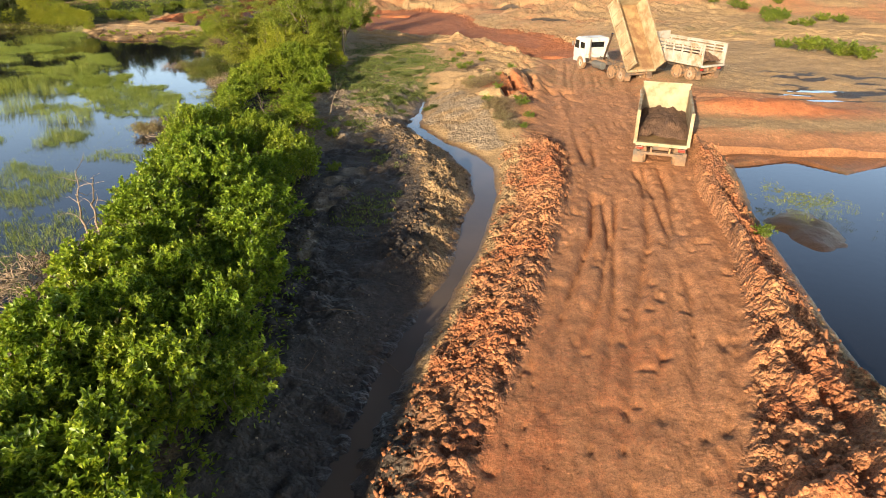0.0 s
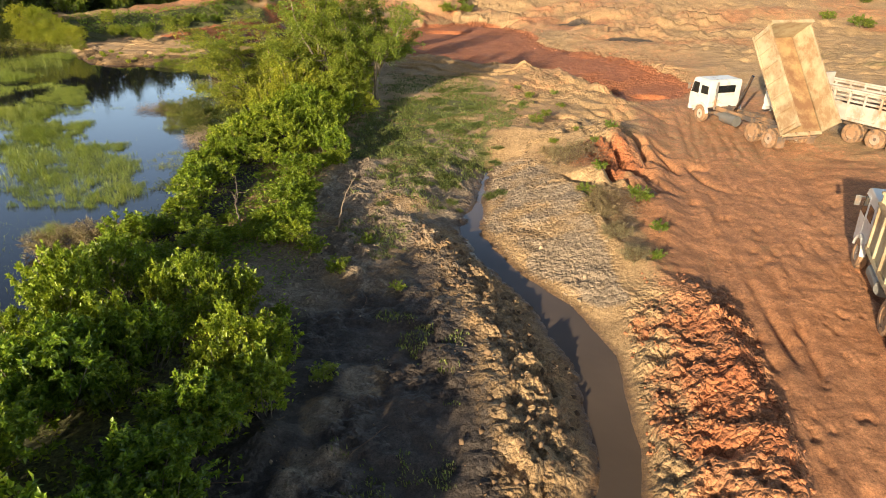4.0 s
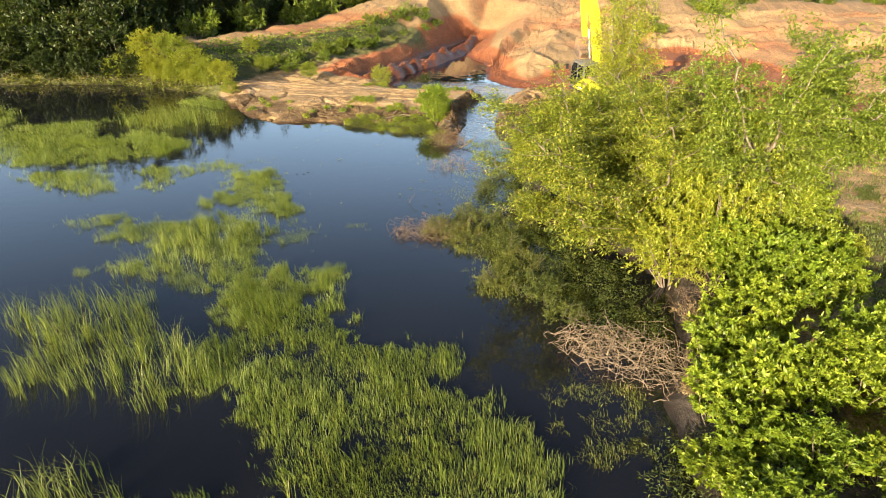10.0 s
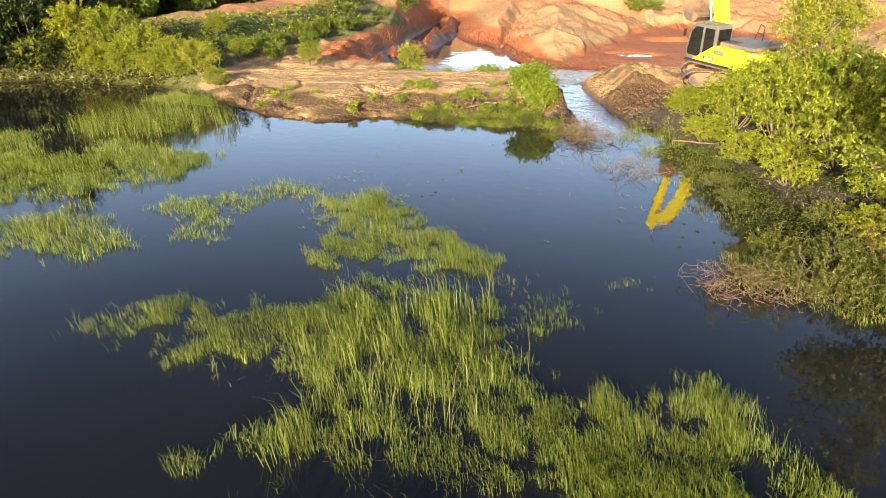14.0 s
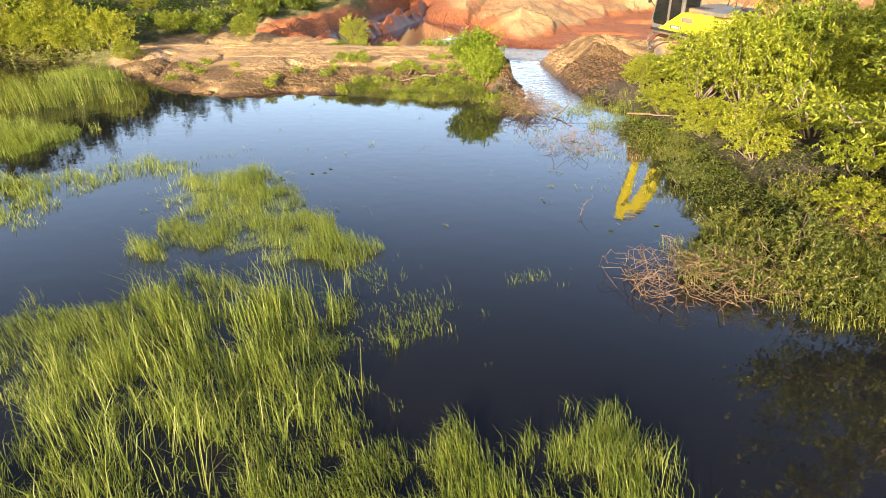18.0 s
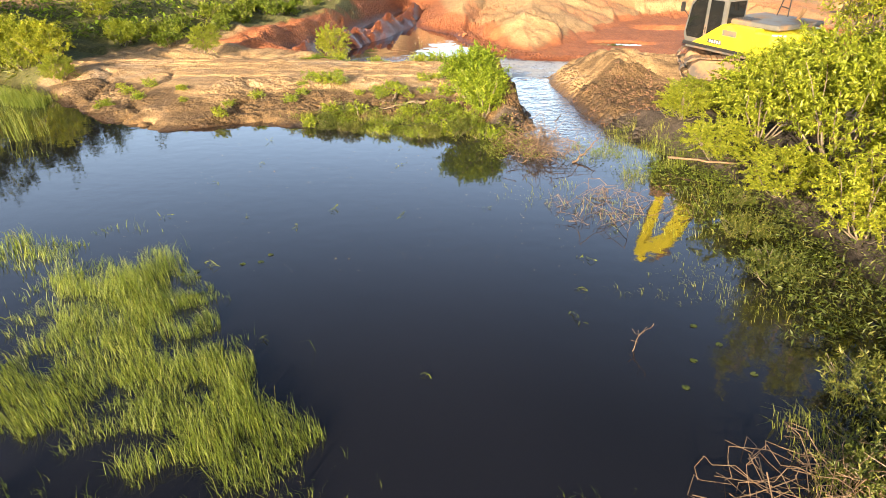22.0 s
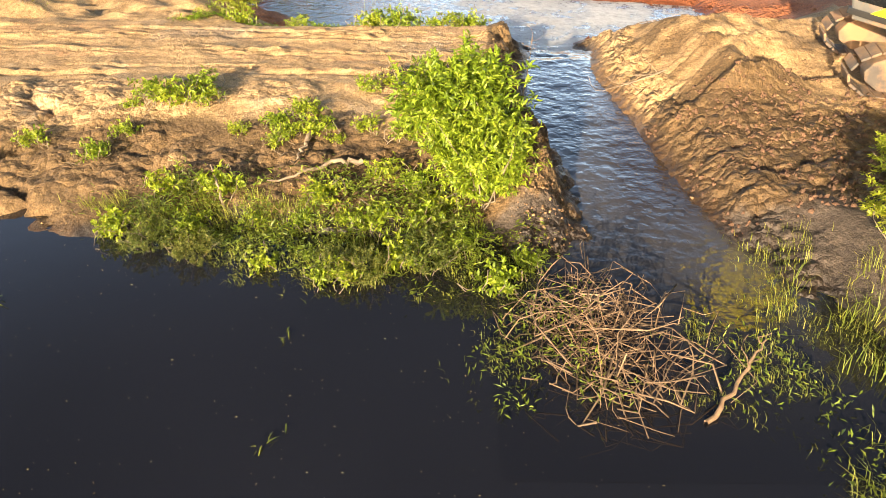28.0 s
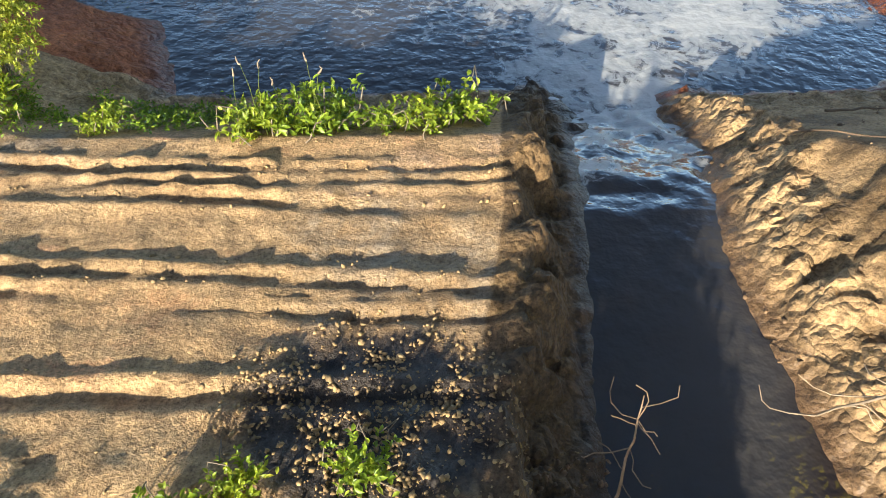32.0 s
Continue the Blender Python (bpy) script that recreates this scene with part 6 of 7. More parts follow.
def branch(points, r0, label, twigs=5, name="branch", reach=1.0, wood="dead"):
    ob = new(name)
    main = np.array(points, float)
    u = np.linspace(0, len(main) - 1, 14)
    line = np.stack([np.interp(u, np.arange(len(main)), main[:, k]) for k in range(3)], 1) + rng.normal(size=(14, 3)) * r0 * 0.5
    v, t = tube(line, r0, r0 * 0.3, 7)
    child("stem", fast_mesh("stem", v, t, [M[wood]], True), ob)
    for _ in range(twigs):
        q = line[rng.integers(5, 14)]
        v, t = tube(crooked(q, q + unit(rng.normal(size=3) * [1, 1, 0.5] + (line[-1] - line[0]) * 0.25) * (0.3 + 0.6 * rng.random()) * reach, 0.08 * reach, 5), r0 * 0.3, 0.004, 4)
        child("twig", fast_mesh("twig", v, t, [M[wood]], True), ob)
    return tagged(ob, label, "branch")


branch([(-12.3, 33.9, 1.0), (-14.6, 34.5, 0.55), (-16.4, 33.8, 0.35), (-18.0, 33.6, 0.1)], 0.06, "long bare fallen branch reaching into the pond", 9)
branch([(-12.0, 36.4, 0.7), (-13.0, 38.4, 0.8), (-13.6, 40.0, 1.2)], 0.04, "bare dead branch lying among the bushes", 4)
branch([(-8.7, 37.6, 0.3), (-8.5, 38.0, 1.4), (-8.0, 38.4, 2.3)], 0.024, "bare leaning dead stem on the mud", 5)
branch([(-11.3, 17.4, 1.4), (-12.4, 19.0, 2.0), (-13.2, 20.6, 2.4)], 0.05, "bare leaning dead branch above the bushes", 6)
branch([(-11.8, 17.6, 1.0), (-13.0, 19.2, 1.9), (-13.6, 20.4, 2.8)], 0.045, "pale bare branch leaning out over the pond", 9)
branch([(-11.2, 11.4, 1.6), (-12.4, 12.6, 1.7), (-13.4, 13.6, 1.4)], 0.05, "pale bare branch leaning out over the pond", 7)
branch([(-8.6, 9.9, 2.4), (-9.9, 10.8, 2.5), (-11.2, 11.5, 2.3)], 0.05, "bare dead branch lying over the bush", 5)
branch([(x, y, z_at(x, y) + 0.09) for x, y in ((-30.5, 72.0), (-31.1, 71.85), (-31.9, 71.35))], 0.05, "pale peeled log on the dam's slope", 0, "log")
branch([(x, y, z_at(x, y) + 0.08) for x, y in ((-31.45, 72.9), (-31.5, 72.4), (-31.6, 71.8))], 0.05, "grey broken log stuck in the dam's slope", 0, "log")
branch([(-32.5, 70.9, 0.02), (-32.6, 71.1, 0.45), (-32.8, 71.5, 0.6)], 0.03, "forked white dead stick at the shore", 3, "stick", 0.4)
branch([(-23.0, 75.6, 1.2), (-24.3, 75.9, 0.75), (-25.6, 75.7, 0.35)], 0.03, "bare thin branch hanging over the channel", 9, "branch", 0.8)
branch([(-26.4, 66.9, 0.0), (-25.9, 67.4, 0.3), (-25.6, 67.7, 0.5)], 0.03, "bare stick rising from the pond", 3, "stick", 0.5, "twig")
branch([(-27.6, 74.6, 0.5), (-27.5, 74.9, 1.1), (-27.45, 75.1, 1.6)], 0.015, "thin bare twigs beside the channel", 10, "stick", 0.6, "twig")
branch([(-27.1, 58.2, -0.05), (-27.0, 58.3, 0.2), (-26.9, 58.3, 0.35)], 0.008, "small forked twig in the pond", 6, "stick", 0.25, "twig")
branch([(-24.0, 66.8, 0.2), (-22.7, 65.9, 0.35), (-21.8, 65.2, 0.5)], 0.035, "bare fallen branch under the bushes", 7, wood="twig")
branch([(x, y, z_at(x, y) + 0.05) for x, y in ((-24.7, 80.1), (-24.2, 79.3), (-23.6, 78.6))], 0.02, "bare root lying on the spoil heap", 6, "branch", 0.5, "twig")
branch([(x, y, z_at(x, y) + 0.06) for x, y in ((-23.5, 80.4), (-22.6, 80.6), (-21.7, 80.4))], 0.022, "bare root lying on the spoil heap", 7, "branch", 0.6, "twig")

# ---- vehicles ----
def paint(name, a, b, dirt, amount=0.5, rough=0.45, scale=1.4):
    return surface(name, a, b, scale, rough, fine=25, depth=0.004, strength=0.3, dirt=dirt, dirt_amount=amount)


DUST = (0.30, 0.175, 0.09)
M["bed_floor"] = paint("earthy_bed_floor", (0.27, 0.165, 0.07), (0.40, 0.27, 0.125), (0.20, 0.105, 0.05), 0.5, 0.7)
M["white"] = paint("white_paint", (0.52, 0.50, 0.46), (0.62, 0.60, 0.56), DUST, 0.12, 0.35)
M["cream"] = paint("dusty_cream_paint", (0.34, 0.28, 0.17), (0.45, 0.38, 0.24), (0.27, 0.175, 0.09), 0.5, 0.75)
M["chalk"] = paint("dusty_white_paint", (0.34, 0.30, 0.25), (0.50, 0.46, 0.39), (0.30, 0.19, 0.10), 0.35, 0.7)
M["yellow"] = paint("yellow_paint", (0.72, 0.62, 0.02), (0.80, 0.70, 0.03), DUST, 0.12, 0.35)
M["steel"] = paint("grey_steel", (0.10, 0.10, 0.095), (0.16, 0.155, 0.14), DUST, 0.3, 0.5)
M["frame"] = paint("dusty_chassis", (0.06, 0.05, 0.045), (0.12, 0.10, 0.08), DUST, 0.5, 0.7)
M["rubber"] = surface("tyre_rubber", (0.03, 0.03, 0.03), (0.06, 0.055, 0.05), 5, 0.85, fine=40, depth=0.01, dirt=DUST, dirt_amount=0.7)
M["rim"] = paint("dusty_rim", (0.35, 0.31, 0.25), (0.45, 0.40, 0.32), DUST, 0.6, 0.6)
M["dark"] = surface("dark_marking", (0.02, 0.02, 0.02), (0.03, 0.03, 0.03), 4, 0.5, depth=0)
M["chrome"] = surface("cylinder_rod", (0.6, 0.6, 0.6), (0.7, 0.7, 0.7), 4, 0.2, 1.0, depth=0)
M["lamp"] = surface("lamp_glass", (0.75, 0.72, 0.62), (0.8, 0.78, 0.7), 4, 0.15, depth=0)
M["red_lamp"] = surface("red_lamp", (0.45, 0.03, 0.02), (0.5, 0.05, 0.03), 4, 0.2, depth=0)
glass, _, gp = nodes_of("tinted_glass")
gp.inputs["Base Color"].default_value = (0.012, 0.014, 0.015, 1)
gp.inputs["Roughness"].default_value = 0.04
gp.inputs["IOR"].default_value = 1.5
M["glass"] = glass


def block(c, s, bevel=0.03, turn=None):
    """A bevelled box: centre and size."""
    bm = bmesh.new()
    bmesh.ops.create_cube(bm, size=1.0)
    bmesh.ops.scale(bm, vec=s, verts=bm.verts)
    if bevel:
        bmesh.ops.bevel(bm, geom=bm.edges[:], offset=min(bevel, min(s) * 0.4), segments=2, profile=0.6, affect="EDGES")
    if turn is not None:
        bmesh.ops.transform(bm, matrix=turn, verts=bm.verts)
    bmesh.ops.translate(bm, vec=c, verts=bm.verts)
    return bm


def prism(profile, y0, y1, bevel=0.03, axis="y"):
    """A side profile of (x, z) corners drawn out across the width."""
    bm = bmesh.new()
    put = (lambda a, b, w: (a, w, b)) if axis == "y" else (lambda a, b, w: (w, a, b))
    f = bm.faces.new([bm.verts.new(put(a, b, y0)) for a, b in profile])
    got = bmesh.ops.extrude_face_region(bm, geom=[f])
    d = (0, y1 - y0, 0) if axis == "y" else (y1 - y0, 0, 0)
    bmesh.ops.translate(bm, vec=d, verts=[g for g in got["geom"] if isinstance(g, bmesh.types.BMVert)])
    bmesh.ops.recalc_face_normals(bm, faces=bm.faces[:])
    if bevel:
        bmesh.ops.bevel(bm, geom=bm.edges[:], offset=bevel, segments=2, profile=0.6, affect="EDGES")
    return bm


def ring(r, hole, width, at, lugs=0):
    """A tyre or rim, its axle along y."""
    bm = bmesh.new()
    prof = [(hole, -0.5), (r * 0.86, -0.5), (r, -0.36), (r, 0.36), (r * 0.86, 0.5), (hole, 0.5)]
    n = 28
    rows = []
    for k in range(n):
        a = 2 * math.pi * k / n
        bump_r = 0.018 if lugs and k % 2 else 0.0
        rows.append([bm.verts.new((math.cos(a) * (q + (bump_r if q == r else 0)), w * width, math.sin(a) * (q + (bump_r if q == r else 0)))) for q, w in prof])
    for k in range(n):
        a, b = rows[k], rows[(k + 1) % n]
        for j in range(len(prof)):
            i = (j + 1) % len(prof)
            bm.faces.new((a[j], a[i], b[i], b[j]))
    bmesh.ops.recalc_face_normals(bm, faces=bm.faces[:])
    bmesh.ops.translate(bm, vec=at, verts=bm.verts)
    return bm


def rod(a, b, r, sides=12):
    bm = bmesh.new()
    a, b = Vector(a), Vector(b)
    m = Matrix.Translation((a + b) / 2) @ (b - a).to_track_quat("Z", "Y").to_matrix().to_4x4()
    bmesh.ops.create_cone(bm, cap_ends=True, segments=sides, radius1=r, radius2=r, depth=(b - a).length, matrix=m)
    return bm


def wheel(x, y, parent, r=0.5, width=0.3):
    out = 1 if y > 0 else -1
    w = part("wheel", rod((x, y - width * 0.3, r), (x, y + width * 0.3, r), 0.13), M["frame"], parent)
    part("tyre", ring(r, r * 0.56, width, (x, y, r), 1), M["rubber"], w)
    dish = ring(r * 0.57, r * 0.18, width * 0.35, (x, y + out * width * 0.22, r))
    part("rim", dish, M["rim"], w)
    return w


def dump_truck(label, x, y, az, cab_paint, bed_paint, tip=0.0, slats=False, low=0.0, short=0.95):
    t = new("dump_truck")
    for s in (-1, 1):
        part("chassis_rail", block((1.6, s * 0.42, 0.92), (8.0, 0.09, 0.26), 0.015), M["frame"], t)
    for cx in (-1.9, -0.6, 1.2, 2.6, 4.4):
        part("crossmember", block((cx, 0, 0.9), (0.14, 0.8, 0.16), 0.02), M["frame"], t)
    for wx in (0.0, -1.32):
        part("axle", rod((wx, -0.9, 0.5), (wx, 0.9, 0.5), 0.1), M["frame"], t)
        for s in (-1, 1):
            wheel(wx, s * 1.05, t, 0.52, 0.28)
            wheel(wx, s * 0.73, t, 0.52, 0.26)
    part("axle", rod((4.55, -0.9, 0.5), (4.55, 0.9, 0.5), 0.09), M["frame"], t)
    for s in (-1, 1):
        wheel(4.55, s * 1.03, t, 0.52, 0.3)
        part("mudguard", prism([(4.55 + 0.66 * math.cos(a), 0.52 + 0.66 * math.sin(a)) for a in np.linspace(0.15, 2.95, 9)] +
                               [(4.55 + 0.58 * math.cos(a), 0.52 + 0.58 * math.sin(a)) for a in np.linspace(2.95, 0.15, 9)], s * 1.2 - 0.17, s * 1.2 + 0.01, 0), cab_paint, t)
        part("mudflap", block((-2.05, s * 0.98, 0.48), (0.03, 0.5, 0.62), 0.008), M["frame"], t)
        part("tail_lamp", block((-2.22, s * 0.95, 0.95), (0.06, 0.3, 0.12), 0.015), M["red_lamp"], t)
    part("fuel_tank", rod((1.5, 0.92, 0.72), (2.7, 0.92, 0.72), 0.3, 20), M["steel"], t)
    part("battery_box", block((1.9, -0.9, 0.72), (0.9, 0.45, 0.5), 0.03), M["frame"], t)
    part("air_tank", rod((3.0, 0.75, 0.72), (3.6, 0.75, 0.72), 0.14, 16), M["steel"], t)
    part("rear_bumper", block((-2.25, 0, 0.72), (0.1, 2.1, 0.14), 0.02), M["frame"], t)
    # cab
    cab = part("cab", prism([(3.55, 1.0), (5.75, 0.75), (5.88, 1.25), (5.82, 1.75), (5.55, 2.72), (5.2, 2.86), (3.65, 2.84), (3.55, 2.7)], -1.22, 1.22, 0.06), cab_paint, t, smooth=False)
    part("windscreen", prism([(5.845, 1.78), (5.625, 2.58), (5.60, 2.575), (5.82, 1.775)], -1.04, 1.04, 0.0), M["glass"], cab)
    for s in (-1, 1):
        part("door", prism([(4.72, 1.05), (5.70, 1.05), (5.78, 1.72), (5.50, 2.62), (4.72, 2.62)], s * 1.225 - 0.01, s * 1.225 + 0.01, 0.006), cab_paint, cab)
        part("side_window", prism([(4.82, 1.78), (5.70, 1.78), (5.46, 2.52), (4.82, 2.52)], s * 1.24 - 0.008, s * 1.24 + 0.008, 0.004), M["glass"], cab)
        part("rear_window", prism([(3.75, 1.85), (4.55, 1.85), (4.55, 2.40), (3.75, 2.40)], s * 1.225 - 0.012, s * 1.225 + 0.012, 0.01), M["glass"], cab)
        part("mirror", block((5.75, s * 1.42, 2.15), (0.08, 0.2, 0.42), 0.02), M["steel"], cab)
        part("mirror_arm", rod((5.6, s * 1.2, 2.35), (5.75, s * 1.42, 2.3), 0.02, 8), M["steel"], cab)
        part("headlight", block((5.82, s * 0.9, 0.98), (0.08, 0.36, 0.16), 0.02), M["lamp"], cab)
        part("step", block((5.0, s * 1.12, 0.6), (0.5, 0.25, 0.06), 0.01), M["frame"], cab)
    part("back_window", block((3.545, 0, 2.22), (0.03, 1.5, 0.5), 0.01), M["glass"], cab)
    part("bumper", block((5.75, 0, 0.72), (0.25, 2.4, 0.36), 0.05), cab_paint, cab)
    part("grille", block((5.87, 0, 1.4), (0.03, 1.6, 0.28), 0.01), M["steel"], cab)
    part("visor", block((5.62, 0, 2.72), (0.3, 2.1, 0.05), 0.015, Matrix.Rotation(0.25, 4, "Y")), M["steel"], cab)
    cab.location, cab.scale = (1.17, 0, 0.10), (0.8, 0.9, 0.87)
    part("exhaust_pipe", rod((3.75, 0.8, 0.9), (3.75, 0.8, 2.5), 0.06, 12), M["steel"], t)
    # bed on its hinge
    bed = new("bed")
    bed.parent = t
    bed.location, bed.rotation_euler, bed.scale = (-2.1, 0, 1.12), (0, -radians(tip), 0), (short, 1, 1) if not tip else (short, 1.06, 0.8)
    part("floor_panel", block((2.75, 0, 0.06), (6.0, 2.3, 0.1), 0.02), M["bed_floor"], bed, "scoured floor brown with earth")
    part("headboard", block((5.72, 0, 0.98), (0.08, 2.42, 1.85), 0.02), bed_paint, bed)
    part("headboard_rail", block((5.78, 0, 1.92), (0.16, 2.5, 0.09), 0.02), bed_paint, bed)
    for s in (-1, 1):
        if slats:
            part("side_panel", block((2.75, s * 1.19, 0.48), (6.0, 0.06, 0.86), 0.015), bed_paint, bed)
            for k in range(3):
                part("side_board", block((2.75, s * 1.19, 1.06 + 0.22 * k), (6.0, 0.05, 0.12), 0.012), bed_paint, bed)
        else:
            part("side_panel", block((2.75, s * 1.19, 0.80), (6.0, 0.06, 1.5), 0.015), bed_paint, bed)
        part("top_rail", block((2.75, s * 1.21, 1.58 if not slats else 1.62), (6.1, 0.13, 0.1), 0.02), bed_paint, bed)
        part("bottom_rail", block((2.75, s * 1.22, 0.12), (6.0, 0.12, 0.16), 0.02), bed_paint, bed)
        for k in range(7):
            part("rib", block((0.0 + 0.92 * k, s * 1.25, 0.82), (0.12, 0.08, 1.45), 0.02), bed_paint, bed)
        part("corner_post", block((-0.22, s * 1.2, 0.85), (0.14, 0.16, 1.62), 0.02), bed_paint, bed)
        part("subframe", block((2.6, s * 0.42, -0.08), (5.4, 0.1, 0.16), 0.01), M["frame"], bed)
    part("tail_lip", block((-0.3, 0, 0.08), (0.2, 2.34, 0.16), 0.02), bed_paint, bed)
    if tip:
        part("ram", rod((2.9, 0, 0.95), (2.9 - 0.9, 0, 0.95 + 2.2), 0.09), M["chrome"], t)
    t.location, t.rotation_euler = (x, y, z_at(x, y) + low), (0, 0, radians(az))
    return tagged(t, label, "dump truck", "dump trucks on the site")


def earth_load(x, y, az, z, length, width, label):
    n, m = 60, 30
    u, w = np.meshgrid(np.linspace(0, 1, n), np.linspace(-1, 1, m))
    u, w = u.ravel(), w.ravel()
    h = 0.85 * (1 - 0.45 * np.abs(w) ** 2) * ease(-0.25, 0.35, u) * (1.12 - 0.35 * u) + 0.30 * (grain(u * 6, w * 3, 0.6, 5, 4) - 0.5)
    q = np.arange(n * m).reshape(m, n)
    f = np.stack([q[:-1, :-1].ravel(), q[:-1, 1:].ravel(), q[1:, 1:].ravel(), q[1:, :-1].ravel()], 1)
    ob = new("earth_load", fast_mesh("earth_load", np.stack([u * length, w * width / 2, h], 1), f, [M["load"]], True))
    ob.location, ob.rotation_euler = (x, y, z), (0, 0, radians(az))
    return tagged(ob, label, "earth")


M["load"] = surface("brown_earth", (0.10, 0.055, 0.035), (0.19, 0.105, 0.06), 2.2, 0.95, fine=14, depth=0.08, strength=0.9)
T1 = (9.4, 32.5, 75.5)
dump_truck("dusty cream dump truck with an open bed full of earth", *T1, M["white"], M["cream"])
c1, s1 = math.cos(radians(75.5)), math.sin(radians(75.5))
earth_load(T1[0] - 2.2 * c1, T1[1] - 2.2 * s1, 75.5, z_at(T1[0], T1[1]) + 1.24, 5.0, 2.26, "brown earth heaped in the truck's bed")
dump_truck("white-cabbed dump truck with its cream bed tipped up", 11.6, 53.2, 113.5, M["white"], M["cream"], 52.0, short=0.93)
T3 = (16.5, 53.0, 122.0)
dump_truck("white dump truck with slatted side boards", *T3, M["white"], M["chalk"], 0.0, True)
c3, s3 = math.cos(radians(122)), math.sin(radians(122))
earth_load(T3[0] - 2.2 * c3, T3[1] - 2.2 * s3, 122, z_at(T3[0], T3[1]) + 1.24, 3.6, 2.2, "red earth in the slatted truck's bed")


def digger(x, y, az, track_az, label):
    e = new("excavator")
    low = Matrix.Rotation(radians(track_az - az), 4, "Z")
    for s in (-1, 1):
        loop = [(-1.75, 0.05), (1.65, 0.05), (2.0, 0.28), (2.08, 0.5), (1.95, 0.74), (1.65, 0.92), (-1.65, 0.92), (-1.95, 0.74), (-2.08, 0.5), (-2.0, 0.28)]
        bm = prism([(0.86 * a, 0.1 + 0.8 * b) for a, b in loop], s * 1.19 - 0.2, s * 1.19 + 0.2, 0.03)
        bmesh.ops.transform(bm, matrix=low, verts=bm.verts)
        tr = part("track_frame", bm, M["frame"], e)
        line = [Vector((a, 0, b)) for a, b in loop]
        for p, q in zip(line, line[1:] + line[:1]):
            seg = (q - p).length
            k = max(1, round(seg / 0.19))
            for j in range(k):
                c = p + (q - p) * ((j + 0.5) / k)
                ang = math.atan2(q.z - p.z, q.x - p.x)
                bm = block((0, 0, 0), (0.165, 0.6, 0.05), 0.008, Matrix.Rotation(-ang, 4, "Y"))
                bmesh.ops.translate(bm, vec=(c.x, s * 1.19, c.z), verts=bm.verts)
                bmesh.ops.transform(bm, matrix=low, verts=bm.verts)
                part("track_shoe", bm, M["frame"], tr)
    part("undercarriage", block((0, 0, 0.6), (1.6, 1.9, 0.4), 0.05, low), M["frame"], e)
    part("turntable", rod((0, 0, 0.8), (0, 0, 1.05), 0.62, 28), M["frame"], e)
    part("platform", block((-0.55, 0, 1.13), (3.9, 2.6, 0.18), 0.03), M["steel"], e)
    # cab on the left
    cab = part("cab", prism([(-0.25, 1.2), (1.42, 1.2), (1.55, 1.5), (1.40, 2.55), (1.15, 2.92), (-0.15, 2.95), (-0.25, 2.8)], 0.34, 1.34, 0.05), M["steel"], e, "dark grey cab")
    for nm, prof in (("front_door_pane", [(0.62, 1.42), (1.36, 1.42), (1.44, 1.62), (1.30, 2.52), (1.08, 2.78), (0.62, 2.80)]), ("rear_door_pane", [(-0.12, 1.85), (0.48, 1.55), (0.48, 2.78), (-0.1, 2.78)])):
        part(nm, prism(prof, 1.335, 1.352, 0.004), M["glass"], cab)
    part("windscreen", prism([(1.50, 1.5), (1.37, 2.5), (1.14, 2.84), (1.16, 2.86), (1.40, 2.52), (1.53, 1.5)], 0.44, 1.24, 0), M["glass"], cab)
    part("rear_pane", prism([(0.44, 2.0), (1.24, 2.0), (1.24, 2.78), (0.44, 2.78)], -0.27, -0.245, 0.0, "x"), M["glass"], cab)
    part("roof_hatch", block((0.5, 0.84, 2.965), (0.8, 0.7, 0.05), 0.02), M["steel"], cab)
    part("door_handle", block((0.55, 1.36, 1.75), (0.03, 0.03, 0.2), 0.008), M["dark"], cab)
    part("mirror", block((1.52, 1.58, 2.45), (0.08, 0.16, 0.34), 0.02), M["dark"], cab)
    part("mirror_arm", rod((1.42, 1.33, 2.1), (1.52, 1.58, 2.42), 0.018, 8), M["dark"], cab)
    part("work_lamp", block((1.56, 0.95, 1.32), (0.1, 0.14, 0.1), 0.02), M["lamp"], cab)
    # body panels
    body = part("side_panel", prism([(1.05, 1.24), (-1.55, 1.24), (-1.55, 2.06), (-0.22, 2.06), (0.0, 1.92)], 0.92, 1.37, 0.03), M["yellow"], e, "bright yellow side panel")
    part("lower_trim", block((0.0, 1.30, 1.2), (3.0, 0.14, 0.12), 0.02), M["dark"], body)
    part("number_bars", block((0.02, 1.372, 1.42), (0.62, 0.012, 0.16), 0.003), M["dark"], body)
    for k in range(5):
        part("number_bar", block((0.22 - 0.11 * k, 1.381, 1.42), (0.07, 0.01, 0.10), 0.002), M["white"], body)
    part("side_panel", prism([(0.6, 1.24), (-1.55, 1.24), (-1.55, 2.06), (0.6, 2.06)], -1.37, -0.5, 0.03), M["yellow"], e, "bright yellow side panel")
    part("vent", block((-0.55, 1.374, 1.78), (0.6, 0.012, 0.2), 0.003), M["steel"], body)
    weight = [(-1.5, -1.36), (-2.15, -1.30), (-2.52, -1.0), (-2.68, -0.5), (-2.72, 0), (-2.68, 0.5), (-2.52, 1.0), (-2.15, 1.30), (-1.5, 1.36)]
    bm = bmesh.new()
    f = bm.faces.new([bm.verts.new((a, b, 1.0)) for a, b in weight])
    g = bmesh.ops.extrude_face_region(bm, geom=[f])
    bmesh.ops.translate(bm, vec=(0, 0, 1.0), verts=[v for v in g["geom"] if isinstance(v, bmesh.types.BMVert)])
    bmesh.ops.recalc_face_normals(bm, faces=bm.faces[:])
    bmesh.ops.bevel(bm, geom=bm.edges[:], offset=0.07, segments=2, profile=0.6, affect="EDGES")
    cw = part("counterweight", bm, M["yellow"], e, "bright yellow counterweight")
